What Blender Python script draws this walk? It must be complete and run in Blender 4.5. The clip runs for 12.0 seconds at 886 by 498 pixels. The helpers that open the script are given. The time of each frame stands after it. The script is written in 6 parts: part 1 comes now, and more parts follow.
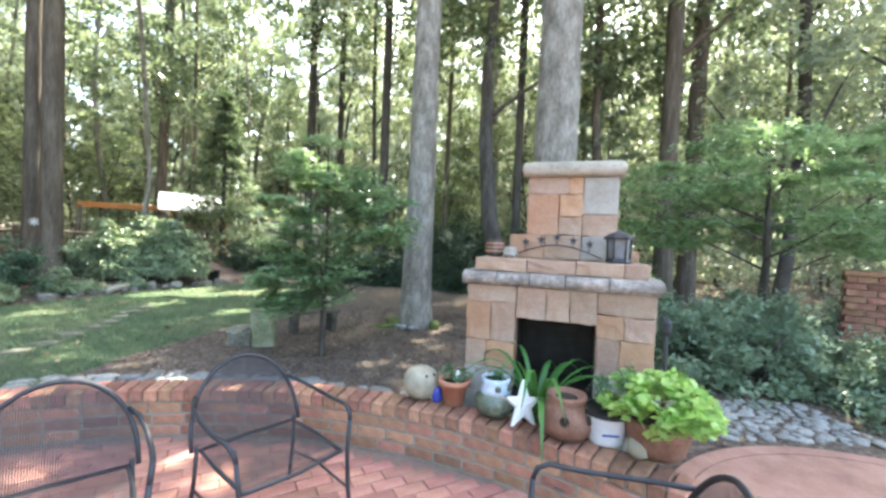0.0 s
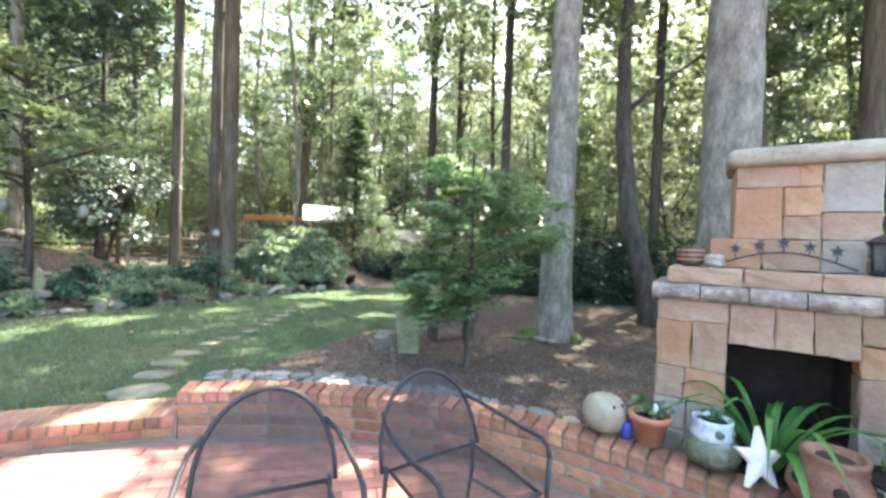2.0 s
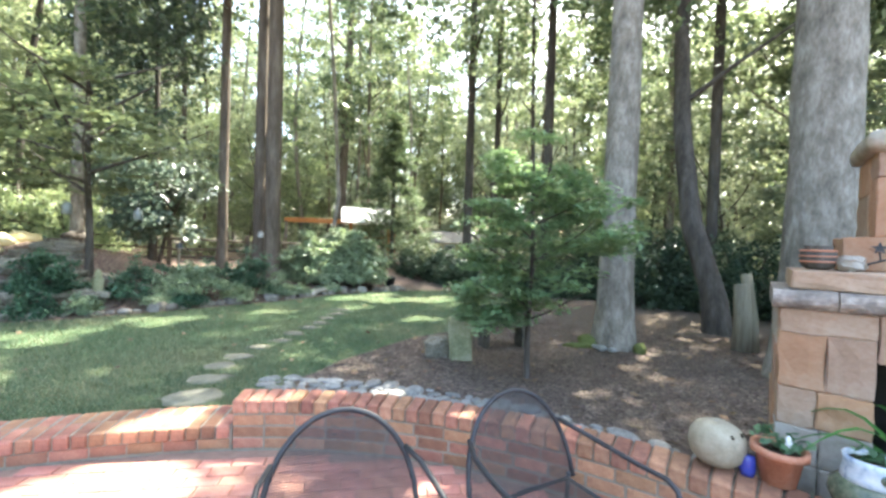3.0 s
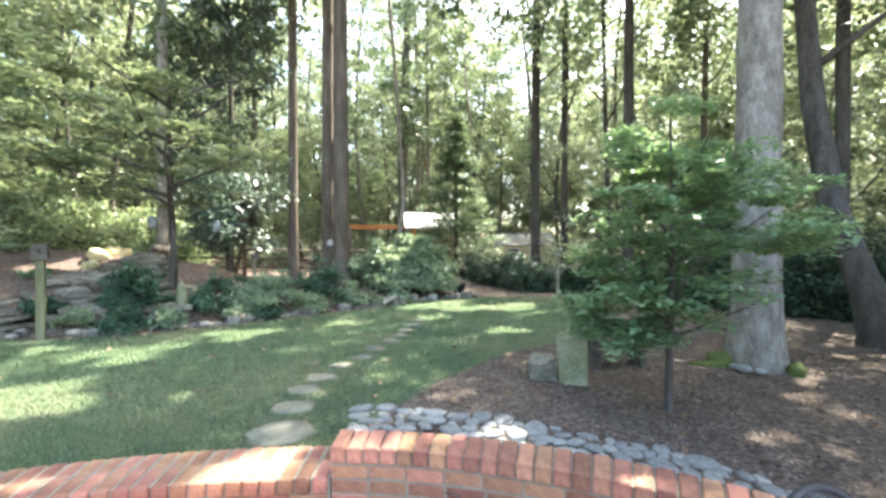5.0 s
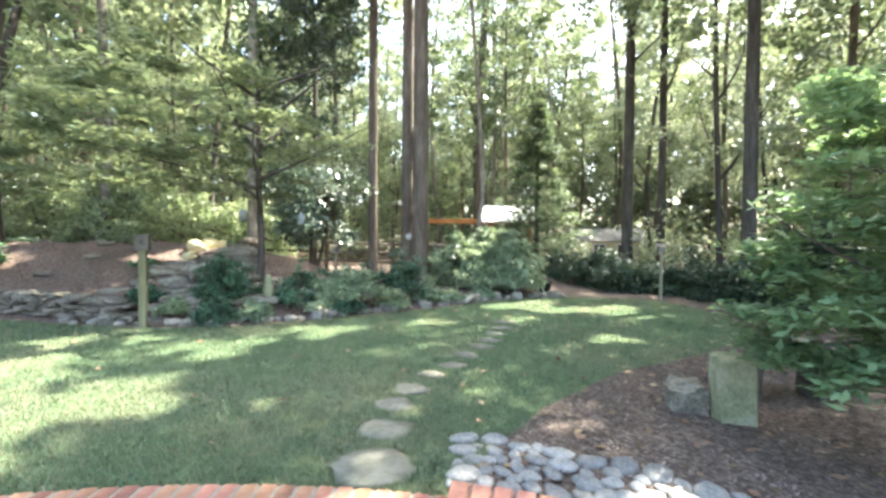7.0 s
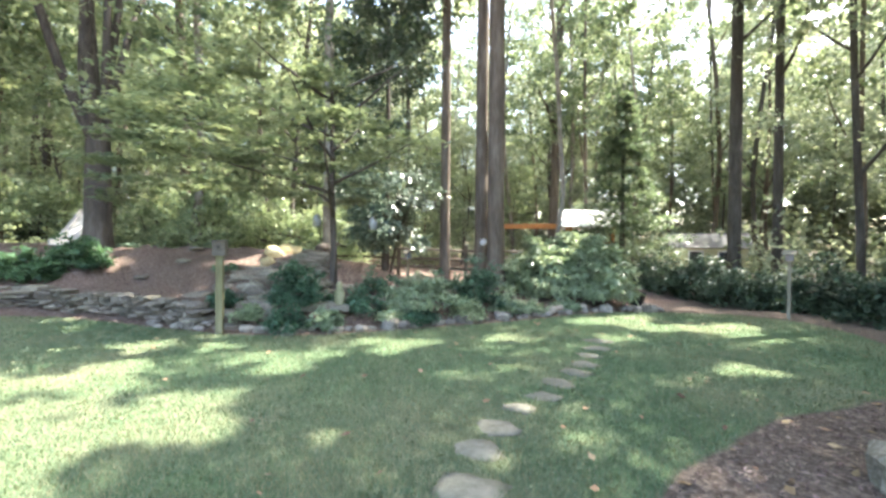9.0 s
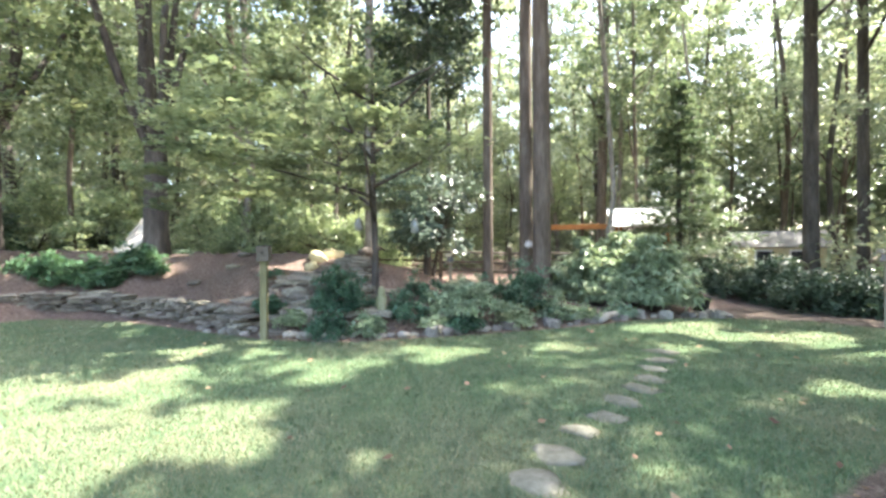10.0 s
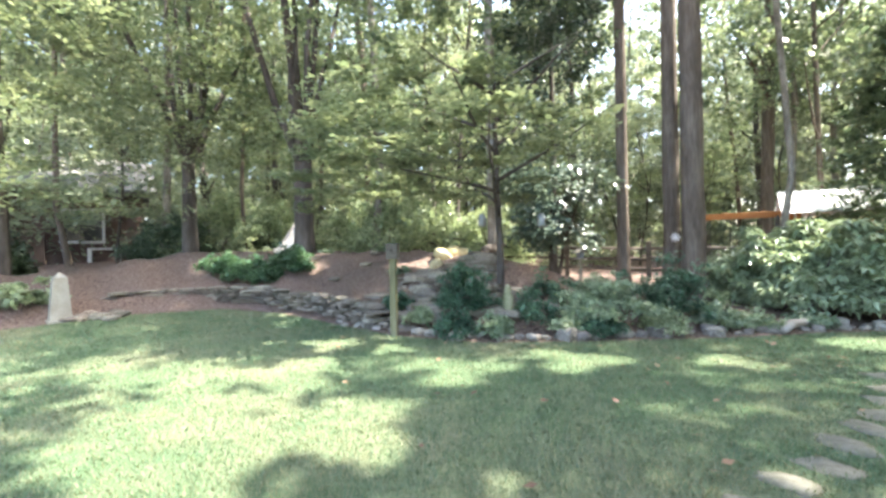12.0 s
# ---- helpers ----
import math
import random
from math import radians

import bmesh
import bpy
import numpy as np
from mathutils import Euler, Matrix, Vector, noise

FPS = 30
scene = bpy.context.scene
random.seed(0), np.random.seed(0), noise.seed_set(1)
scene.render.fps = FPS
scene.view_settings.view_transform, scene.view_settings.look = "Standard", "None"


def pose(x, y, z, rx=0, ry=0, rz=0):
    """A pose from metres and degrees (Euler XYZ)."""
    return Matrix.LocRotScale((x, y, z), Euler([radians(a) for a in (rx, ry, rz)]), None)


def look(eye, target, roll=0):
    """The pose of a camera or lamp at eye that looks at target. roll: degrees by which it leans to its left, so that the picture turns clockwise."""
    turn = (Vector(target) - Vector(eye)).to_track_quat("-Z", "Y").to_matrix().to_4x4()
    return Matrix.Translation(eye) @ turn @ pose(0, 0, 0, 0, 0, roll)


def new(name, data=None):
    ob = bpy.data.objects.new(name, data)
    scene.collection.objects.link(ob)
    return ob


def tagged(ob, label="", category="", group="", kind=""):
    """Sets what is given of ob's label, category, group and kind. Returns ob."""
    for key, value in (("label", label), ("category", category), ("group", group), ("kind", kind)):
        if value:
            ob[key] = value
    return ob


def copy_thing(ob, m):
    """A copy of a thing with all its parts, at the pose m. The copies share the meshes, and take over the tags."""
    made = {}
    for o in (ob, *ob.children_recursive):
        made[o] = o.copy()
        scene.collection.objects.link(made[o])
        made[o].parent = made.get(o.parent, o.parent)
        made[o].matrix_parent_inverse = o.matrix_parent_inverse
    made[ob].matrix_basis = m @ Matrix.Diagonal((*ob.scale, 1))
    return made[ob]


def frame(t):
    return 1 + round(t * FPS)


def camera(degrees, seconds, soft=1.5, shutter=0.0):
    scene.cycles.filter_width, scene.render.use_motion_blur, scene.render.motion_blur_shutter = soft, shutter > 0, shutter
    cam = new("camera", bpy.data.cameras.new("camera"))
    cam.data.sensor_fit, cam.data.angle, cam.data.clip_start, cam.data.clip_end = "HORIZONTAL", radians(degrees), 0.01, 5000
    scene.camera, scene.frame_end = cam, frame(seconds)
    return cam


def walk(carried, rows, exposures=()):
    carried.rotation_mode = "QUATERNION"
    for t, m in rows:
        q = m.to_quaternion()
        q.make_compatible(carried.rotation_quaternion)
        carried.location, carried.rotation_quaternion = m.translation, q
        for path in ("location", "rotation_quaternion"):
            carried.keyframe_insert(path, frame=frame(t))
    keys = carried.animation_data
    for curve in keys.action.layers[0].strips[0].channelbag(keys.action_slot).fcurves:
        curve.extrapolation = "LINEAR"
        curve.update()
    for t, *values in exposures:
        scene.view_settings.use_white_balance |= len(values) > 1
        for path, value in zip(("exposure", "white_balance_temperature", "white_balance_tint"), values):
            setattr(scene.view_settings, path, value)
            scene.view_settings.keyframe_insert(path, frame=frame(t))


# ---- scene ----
cam = camera(95.3, 12.0, 2.8)
METRES, EYE, TILT, LEAN, TURN = 3.7, 1.3, 0.0, 0.0, 0.0
ROWS = [
    (0.0, 0.0, 0.0, 0.0, 0.06, -1.39, -2.34),
    (0.5, -0.02, 0.0112, 0.0002, 4.32, -1.24, -1.88),
    (1.0, -0.0465, 0.0227, -0.0006, 8.87, -1.14, -1.63),
    (1.5, -0.084, 0.0418, -0.0014, 12.64, -1.1, -1.76),
    (2.0, -0.1249, 0.0624, -0.0036, 15.39, -1.08, -1.95),
    (2.5, -0.1676, 0.0875, -0.0072, 17.95, -1.05, -1.99),
    (4.5, -0.3531, 0.2005, -0.0119, 25.23, -0.57, -0.57),
    (5.0, -0.3961, 0.2302, -0.0134, 27.72, -0.54, -0.07),
    (5.5, -0.4361, 0.2596, -0.0143, 30.09, -0.6, 0.24),
    (6.0, -0.4819, 0.2867, -0.0171, 32.56, -0.83, 0.03),
    (6.5, -0.5241, 0.3124, -0.0165, 34.8, -1.11, -0.34),
    (7.0, -0.5597, 0.3383, -0.0194, 37.68, -1.27, -0.5),
    (9.0, -0.6988, 0.4427, -0.023, 47.52, -0.45, -0.55),
    (9.5, -0.7321, 0.4664, -0.0209, 50.31, -0.25, -0.21),
    (10.0, -0.7629, 0.4837, -0.0224, 53.37, -0.06, 0.2),
    (10.5, -0.7927, 0.4948, -0.024, 57.12, -0.02, 0.48),
    (11.0, -0.822, 0.5025, -0.0245, 61.04, -0.21, 0.62),
    (11.5, -0.8412, 0.5035, -0.0271, 65.28, -0.18, 0.82),
    (12.0, -0.8537, 0.504, -0.028, 70.18, -0.21, 1.14),
]
walk(cam, [(t, pose(0, 0, EYE, TILT, LEAN, TURN) @ pose(METRES * x, METRES * y, METRES * z, 90 + pitch, roll, yaw)) for t, x, y, z, yaw, pitch, roll in ROWS], [(0.0, 3.28, 6500, 4), (5.0, 3.25, 6500, 4), (7.0, 3.3, 6500, 6), (9.5, 3.3, 6450, 9), (12.0, 3.28, 6400, 10)])

# ---- world, sun ----
SUN_AZ, SUN_EL = radians(20), radians(56)      # clockwise from +y; height
world = bpy.data.worlds.new("world")
scene.world = world
world.use_nodes = True
wn = world.node_tree
sky = wn.nodes.new("ShaderNodeTexSky")
sky.sky_type, sky.sun_disc = "NISHITA", False
sky.sun_elevation, sky.sun_rotation = SUN_EL, SUN_AZ
sky.air_density, sky.dust_density, sky.ozone_density = 1.0, 4.0, 1.0
wn.links.new(sky.outputs[0], wn.nodes["Background"].inputs[0])
wn.nodes["Background"].inputs[1].default_value = 0.15
sun_data = bpy.data.lights.new("sun", "SUN")
sun_data.energy, sun_data.angle, sun_data.color = 3.5, radians(0.6), (1.0, 0.95, 0.86)
sun = new("sun", sun_data)
sun.matrix_world = look((math.sin(SUN_AZ) * 40 * math.cos(SUN_EL), math.cos(SUN_AZ) * 40 * math.cos(SUN_EL), 40 * math.sin(SUN_EL)), (0, 0, 0))
# gaps cut in the crowns to place sun patches: point reached, gap width
SUN_GAPS = [(-6.1, 2.1, 0.0, 0.52), (-5.9, 1.2, 0.0, 0.6), (-7.4, 1.7, 0.0, 0.45), (-6.7, 1.0, 0.0, 0.35), (-9.7, 4.0, 3.4, 0.6), (-10.2, 3.0, 2.6, 0.4), (-3.6, 7.2, 0.0, 0.3), (-8.4, 2.2, 0.0, 0.25), (-7.9, 2.9, 0.0, 0.22), (-5.2, 7.6, 0.0, 0.25), (-6.9, 3.4, 0.0, 0.42), (-6.75, 4.7, 0.0, 0.42), (-5.8, 9.1, -0.1, 0.7), (-4.4, 9.9, -0.2, 0.7), (-6.2, 6.3, 0.0, 0.3),
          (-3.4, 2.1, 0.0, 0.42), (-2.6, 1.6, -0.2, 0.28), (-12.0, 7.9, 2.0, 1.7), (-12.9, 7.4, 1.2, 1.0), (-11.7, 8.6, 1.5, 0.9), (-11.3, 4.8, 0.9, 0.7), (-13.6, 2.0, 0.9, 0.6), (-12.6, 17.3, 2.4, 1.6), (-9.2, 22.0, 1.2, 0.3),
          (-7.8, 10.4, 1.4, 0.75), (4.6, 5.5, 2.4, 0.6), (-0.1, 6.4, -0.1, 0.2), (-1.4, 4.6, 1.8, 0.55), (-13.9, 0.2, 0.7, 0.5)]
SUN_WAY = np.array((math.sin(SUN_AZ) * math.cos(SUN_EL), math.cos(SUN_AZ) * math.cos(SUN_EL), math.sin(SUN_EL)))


def cut_sun_gaps(pts, base):
    """A tree's leaf points, less those cut away for the placed sun patches."""
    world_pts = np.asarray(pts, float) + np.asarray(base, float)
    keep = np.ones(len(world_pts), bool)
    for x, y, z, r in SUN_GAPS:
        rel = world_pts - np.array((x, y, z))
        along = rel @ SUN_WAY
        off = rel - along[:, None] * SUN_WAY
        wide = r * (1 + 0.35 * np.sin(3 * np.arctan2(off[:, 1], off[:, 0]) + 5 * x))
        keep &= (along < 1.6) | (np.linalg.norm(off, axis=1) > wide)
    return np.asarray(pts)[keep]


# ---- materials ----
def material(name, colours, scale=6.0, rough=0.85, bump=0.3, fine=60.0, metal=0.0, island=0.0, per_object=0.0, spec=0.3, stretch=(1, 1, 1)):
    """A mottled surface: two or three colours mixed by noise at two scales, with fine relief."""
    m = bpy.data.materials.new(name)
    m.use_nodes = True
    t = m.node_tree
    L = t.links.new
    p = t.nodes["Principled BSDF"]
    co = t.nodes.new("ShaderNodeTexCoord")
    mp = t.nodes.new("ShaderNodeMapping")
    mp.inputs["Scale"].default_value = stretch
    L(co.outputs["Object"], mp.inputs[0])
    n1, n2 = t.nodes.new("ShaderNodeTexNoise"), t.nodes.new("ShaderNodeTexNoise")
    n1.inputs["Scale"].default_value, n2.inputs["Scale"].default_value = scale, fine
    n1.inputs["Detail"].default_value = n2.inputs["Detail"].default_value = 5
    n1.inputs["Roughness"].default_value = 0.65
    L(mp.outputs[0], n1.inputs[0]), L(mp.outputs[0], n2.inputs[0])
    add = t.nodes.new("ShaderNodeMath")
    add.operation = "MULTIPLY_ADD"
    L(n2.outputs[0], add.inputs[0])
    add.inputs[1].default_value = 0.35
    L(n1.outputs[0], add.inputs[2])
    ramp = t.nodes.new("ShaderNodeValToRGB")
    e = ramp.color_ramp.elements
    k = len(colours)
    while len(e) < k:
        e.new(0.5)
    for i, c in enumerate(colours):
        e[i].position = 0.42 + 0.5 * i / max(1, k - 1)
        e[i].color = (*c, 1)
    L(add.outputs[0], ramp.inputs[0])
    out = ramp.outputs[0]
    if per_object or island:
        src = t.nodes.new("ShaderNodeObjectInfo").outputs["Random"] if per_object else t.nodes.new("ShaderNodeNewGeometry").outputs["Random Per Island"]
        amount = per_object or island
        hsv = t.nodes.new("ShaderNodeHueSaturation")
        mr = t.nodes.new("ShaderNodeMapRange")
        mr.inputs["To Min"].default_value, mr.inputs["To Max"].default_value = 1 - amount, 1 + amount
        L(src, mr.inputs[0])
        mh = t.nodes.new("ShaderNodeMath")
        mh.operation = "MULTIPLY"
        mh.inputs[1].default_value = 7.31
        L(src, mh.inputs[0])
        fr = t.nodes.new("ShaderNodeMath")
        fr.operation = "FRACT"
        L(mh.outputs[0], fr.inputs[0])
        mr2 = t.nodes.new("ShaderNodeMapRange")
        mr2.inputs["To Min"].default_value, mr2.inputs["To Max"].default_value = 0.5 - 0.04 * amount, 0.5 + 0.04 * amount
        L(fr.outputs[0], mr2.inputs[0])
        L(mr2.outputs[0], hsv.inputs["Hue"]), L(mr.outputs[0], hsv.inputs["Value"]), L(out, hsv.inputs["Color"])
        out = hsv.outputs[0]
    L(out, p.inputs["Base Color"])
    p.inputs["Roughness"].default_value, p.inputs["Metallic"].default_value = rough, metal
    p.inputs["Specular IOR Level"].default_value = spec
    if bump:
        b = t.nodes.new("ShaderNodeBump")
        b.inputs["Strength"].default_value, b.inputs["Distance"].default_value = bump, 0.02
        L(add.outputs[0], b.inputs["Height"]), L(b.outputs[0], p.inputs["Normal"])
    return m


def leaf_material(name, dark, light, sheer=0.45, gloss=0.35, spread=0.35):
    """Leaves: each one its own shade, letting part of the light through, with a waxy face."""
    m = bpy.data.materials.new(name)
    m.use_nodes = True
    t = m.node_tree
    L = t.links.new
    p = t.nodes["Principled BSDF"]
    geo = t.nodes.new("ShaderNodeNewGeometry")
    co = t.nodes.new("ShaderNodeTexCoord")
    n = t.nodes.new("ShaderNodeTexNoise")
    n.inputs["Scale"].default_value = 0.9
    L(co.outputs["Object"], n.inputs[0])
    mix = t.nodes.new("ShaderNodeMath")
    mix.operation = "MULTIPLY_ADD"
    L(geo.outputs["Random Per Island"], mix.inputs[0])
    mix.inputs[1].default_value = 0.7
    sub = t.nodes.new("ShaderNodeMath")
    sub.operation = "MULTIPLY_ADD"
    L(n.outputs[0], sub.inputs[0])
    sub.inputs[1].default_value, sub.inputs[2].default_value = 1.2, -0.45
    L(sub.outputs[0], mix.inputs[2])
    ramp = t.nodes.new("ShaderNodeValToRGB")
    ramp.color_ramp.elements[0].color, ramp.color_ramp.elements[1].color = (*dark, 1), (*light, 1)
    ramp.color_ramp.elements[0].position, ramp.color_ramp.elements[1].position = 0.15, 0.95
    L(mix.outputs[0], ramp.inputs[0])
    L(ramp.outputs[0], p.inputs["Base Color"])
    p.inputs["Roughness"].default_value = gloss
    p.inputs["Specular IOR Level"].default_value = 0.4
    tr = t.nodes.new("ShaderNodeBsdfTranslucent")
    warm = t.nodes.new("ShaderNodeMix")
    warm.data_type, warm.blend_type = "RGBA", "MULTIPLY"
    warm.inputs["Factor"].default_value = 1.0
    L(ramp.outputs[0], warm.inputs["A"])
    warm.inputs["B"].default_value = (1.45, 1.42, 1.12, 1)
    L(warm.outputs["Result"], tr.inputs["Color"])
    ms = t.nodes.new("ShaderNodeMixShader")
    ms.inputs[0].default_value = sheer
    L(p.outputs[0], ms.inputs[1]), L(tr.outputs[0], ms.inputs[2])
    L(ms.outputs[0], t.nodes["Material Output"].inputs["Surface"])
    return m


BRICK = material("brick_red", [(0.17, 0.085, 0.06), (0.29, 0.14, 0.09), (0.40, 0.22, 0.14)], 9, 0.9, 0.5, 90, per_object=0.38)
PAVER = material("brick_paver", [(0.27, 0.12, 0.09), (0.42, 0.19, 0.14), (0.50, 0.27, 0.21)], 5, 0.85, 0.35, 90, per_object=0.18)
MORTAR = material("mortar", [(0.17, 0.15, 0.115), (0.29, 0.255, 0.20)], 14, 0.95, 0.5, 120)
JOINT = material("sandy_joint", [(0.20, 0.13, 0.10), (0.30, 0.2, 0.15)], 14, 0.95, 0.5, 120)
FIRE_STONE = material("peach_stone", [(0.25, 0.157, 0.105), (0.345, 0.226, 0.157), (0.415, 0.302, 0.228)], 3.5, 0.9, 0.6, 45, per_object=0.13)
FIRE_ORANGE = material("orange_stone", [(0.31, 0.157, 0.087), (0.38, 0.215, 0.128), (0.425, 0.278, 0.186)], 3.5, 0.9, 0.6, 45, per_object=0.12)
FIRE_PALE = material("pale_stone", [(0.29, 0.25, 0.20), (0.39, 0.345, 0.29), (0.46, 0.415, 0.36)], 4, 0.9, 0.6, 45, per_object=0.12)
MANTEL_STONE = material("weathered_mantel_stone", [(0.07, 0.06, 0.055), (0.24, 0.20, 0.17), (0.55, 0.47, 0.40)], 4.5, 0.9, 0.5, 30)
CAP_STONE = material("cap_stone", [(0.22, 0.19, 0.14), (0.36, 0.31, 0.24), (0.46, 0.40, 0.33)], 5, 0.9, 0.5, 40)
SOOT_AND_HOLE = material("soot_and_hole", [(0.018, 0.015, 0.012), (0.05, 0.041, 0.034)], 8, 0.95, 0.3)
BARK_GREY = material("bark_grey", [(0.09, 0.078, 0.06), (0.215, 0.19, 0.155), (0.38, 0.35, 0.30)], 7, 0.95, 1.0, 34, stretch=(1, 1, 0.45))
BARK_BROWN = material("bark_brown", [(0.05, 0.039, 0.029), (0.118, 0.092, 0.07), (0.20, 0.165, 0.13)], 6, 0.95, 1.0, 30, stretch=(1, 1, 0.16))
BARK_DARK = material("bark_dark", [(0.03, 0.026, 0.022), (0.075, 0.063, 0.052), (0.13, 0.115, 0.1)], 6, 0.95, 1.0, 30, stretch=(1, 1, 0.2))
ROCK = material("field_stone", [(0.085, 0.072, 0.05), (0.20, 0.175, 0.135), (0.34, 0.305, 0.25)], 8, 0.9, 0.8, 40, per_object=0.4)
EDGE_ROCK = material("pale_rock", [(0.115, 0.10, 0.08), (0.235, 0.212, 0.178), (0.39, 0.36, 0.315)], 8, 0.9, 0.7, 40, per_object=0.4)
RIVER = material("river_stone", [(0.12, 0.117, 0.107), (0.215, 0.21, 0.195), (0.315, 0.307, 0.285)], 7, 0.85, 0.25, 60, per_object=0.25)
STEP = material("flagstone", [(0.10, 0.10, 0.065), (0.165, 0.155, 0.115), (0.225, 0.21, 0.165)], 6, 0.9, 0.4, 50, per_object=0.1)
MOSSY = material("mossy_stone", [(0.13, 0.14, 0.07), (0.24, 0.24, 0.14), (0.36, 0.34, 0.25)], 5, 0.95, 0.7, 40)
IRON = material("wrought_iron", [(0.015, 0.015, 0.017), (0.035, 0.035, 0.04)], 20, 0.55, 0.1, 150, spec=0.5)
TERRACOTTA = material("terracotta", [(0.33, 0.13, 0.075), (0.45, 0.20, 0.12), (0.5, 0.28, 0.2)], 9, 0.85, 0.2, 80)
BROWN_CLAY = material("brown_clay", [(0.11, 0.055, 0.035), (0.20, 0.10, 0.065), (0.28, 0.16, 0.11)], 9, 0.6, 0.2, 80)
POST_WOOD = material("mossy_post_wood", [(0.09, 0.085, 0.045), (0.17, 0.16, 0.085), (0.25, 0.23, 0.14)], 8, 0.9, 0.5, 60, stretch=(1, 1, 0.1))
RAIL_WOOD = material("dark_rail_wood", [(0.05, 0.043, 0.035), (0.10, 0.088, 0.07), (0.17, 0.15, 0.12)], 8, 0.95, 0.5, 60, stretch=(0.3, 0.3, 1))
MOSS = material("moss", [(0.055, 0.075, 0.022), (0.11, 0.135, 0.04), (0.17, 0.18, 0.065)], 18, 1.0, 0.9, 90)
WOOD_GREY = material("weathered_wood", [(0.14, 0.12, 0.085), (0.24, 0.21, 0.15), (0.32, 0.29, 0.22)], 8, 0.9, 0.5, 60, stretch=(1, 1, 0.1))
WOOD_ORANGE = material("orange_timber", [(0.36, 0.15, 0.05), (0.48, 0.22, 0.08)], 6, 0.8, 0.3, 60, stretch=(1, 1, 0.2))
SOIL_AND_HOLE = material("soil_and_hole", [(0.02, 0.015, 0.01), (0.06, 0.045, 0.03)], 30, 1.0, 0.8, 90)

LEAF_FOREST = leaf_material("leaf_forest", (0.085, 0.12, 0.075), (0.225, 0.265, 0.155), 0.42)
# paler and greyer than the forest leaf: far haze and brightness put into the colour
LEAF_HAZED = leaf_material("leaf_hazed", (0.16, 0.195, 0.14), (0.33, 0.365, 0.25), 0.45)
LEAF_MAPLE = leaf_material("leaf_maple", (0.125, 0.205, 0.10), (0.265, 0.355, 0.185), 0.42)
LEAF_DOGWOOD = leaf_material("leaf_dogwood", (0.115, 0.155, 0.09), (0.26, 0.29, 0.17), 0.38)
LEAF_GLOSSY = leaf_material("leaf_glossy", (0.05, 0.08, 0.058), (0.14, 0.18, 0.12), 0.12, 0.34)
LEAF_RHODO = leaf_material("leaf_rhodo", (0.18, 0.235, 0.13), (0.39, 0.45, 0.29), 0.28, 0.32)
LEAF_SHRUB = leaf_material("leaf_shrub", (0.055, 0.115, 0.06), (0.135, 0.225, 0.115), 0.3, 0.35)
LEAF_DARK = leaf_material("leaf_dark", (0.032, 0.058, 0.036), (0.095, 0.14, 0.08), 0.2, 0.5)
LEAF_NEEDLE = leaf_material("leaf_needle", (0.075, 0.115, 0.07), (0.20, 0.25, 0.145), 0.35, 0.5)
LEAF_TEAL = leaf_material("leaf_teal", (0.04, 0.095, 0.058), (0.10, 0.185, 0.11), 0.25, 0.4)
LEAF_FEATHER = leaf_material("leaf_feather", (0.135, 0.195, 0.125), (0.30, 0.37, 0.245), 0.3, 0.35)
LEAF_LIME = leaf_material("leaf_lime", (0.22, 0.38, 0.08), (0.48, 0.60, 0.22), 0.4)
LEAF_STRAP = leaf_material("leaf_strap", (0.04, 0.13, 0.03), (0.11, 0.25, 0.06), 0.3, 0.3)
LEAF_LIGHT = leaf_material("leaf_light", (0.18, 0.235, 0.14), (0.38, 0.43, 0.26), 0.38)
GRASS = leaf_material("grass_blade", (0.075, 0.13, 0.064), (0.22, 0.212, 0.122), 0.22, 0.6)
LITTER = material("leaf_litter", [(0.08, 0.05, 0.03), (0.19, 0.125, 0.07), (0.28, 0.2, 0.13)], 3, 0.9, 0, 20, island=0.5)


# ---- mesh helpers ----
def mesh_of(name, verts, faces, mats, smooth=False):
    me = bpy.data.meshes.new(name)
    me.from_pydata([tuple(v) for v in verts], [], [tuple(f) for f in faces])
    for m in mats if isinstance(mats, (list, tuple)) else [mats]:
        me.materials.append(m)
    if smooth:
        me.polygons.foreach_set("use_smooth", [True] * len(me.polygons))
    me.update()
    return me


def part(name, bm, mat, parent=None, label="", smooth=False):
    """Links a bmesh as one mesh object, under a thing or a part."""
    me = bpy.data.meshes.new(name)
    bm.to_mesh(me)
    bm.free()
    me.materials.append(mat)
    if smooth:
        me.polygons.foreach_set("use_smooth", [True] * len(me.polygons))
    ob = new(name, me)
    ob.parent = parent
    return tagged(ob, label)


def part_mesh(name, me, parent=None, label=""):
    ob = new(name, me)
    ob.parent = parent
    return tagged(ob, label)


def thing(name, m, label, category, group="", kind=""):
    ob = new(name)
    ob.empty_display_size = 0.1
    ob.matrix_world = m
    return tagged(ob, label, category, group, kind)


def box(bm, x0, x1, y0, y1, z0, z1, bevel=0.0):
    made = bmesh.ops.create_cube(bm, size=1, matrix=Matrix.Translation(((x0 + x1) / 2, (y0 + y1) / 2, (z0 + z1) / 2)) @ Matrix.Diagonal((x1 - x0, y1 - y0, z1 - z0, 1)))
    if bevel:
        edges = {e for v in made["verts"] for e in v.link_edges}
        bmesh.ops.bevel(bm, geom=list(edges), offset=bevel, segments=1, affect="EDGES")
    return bm


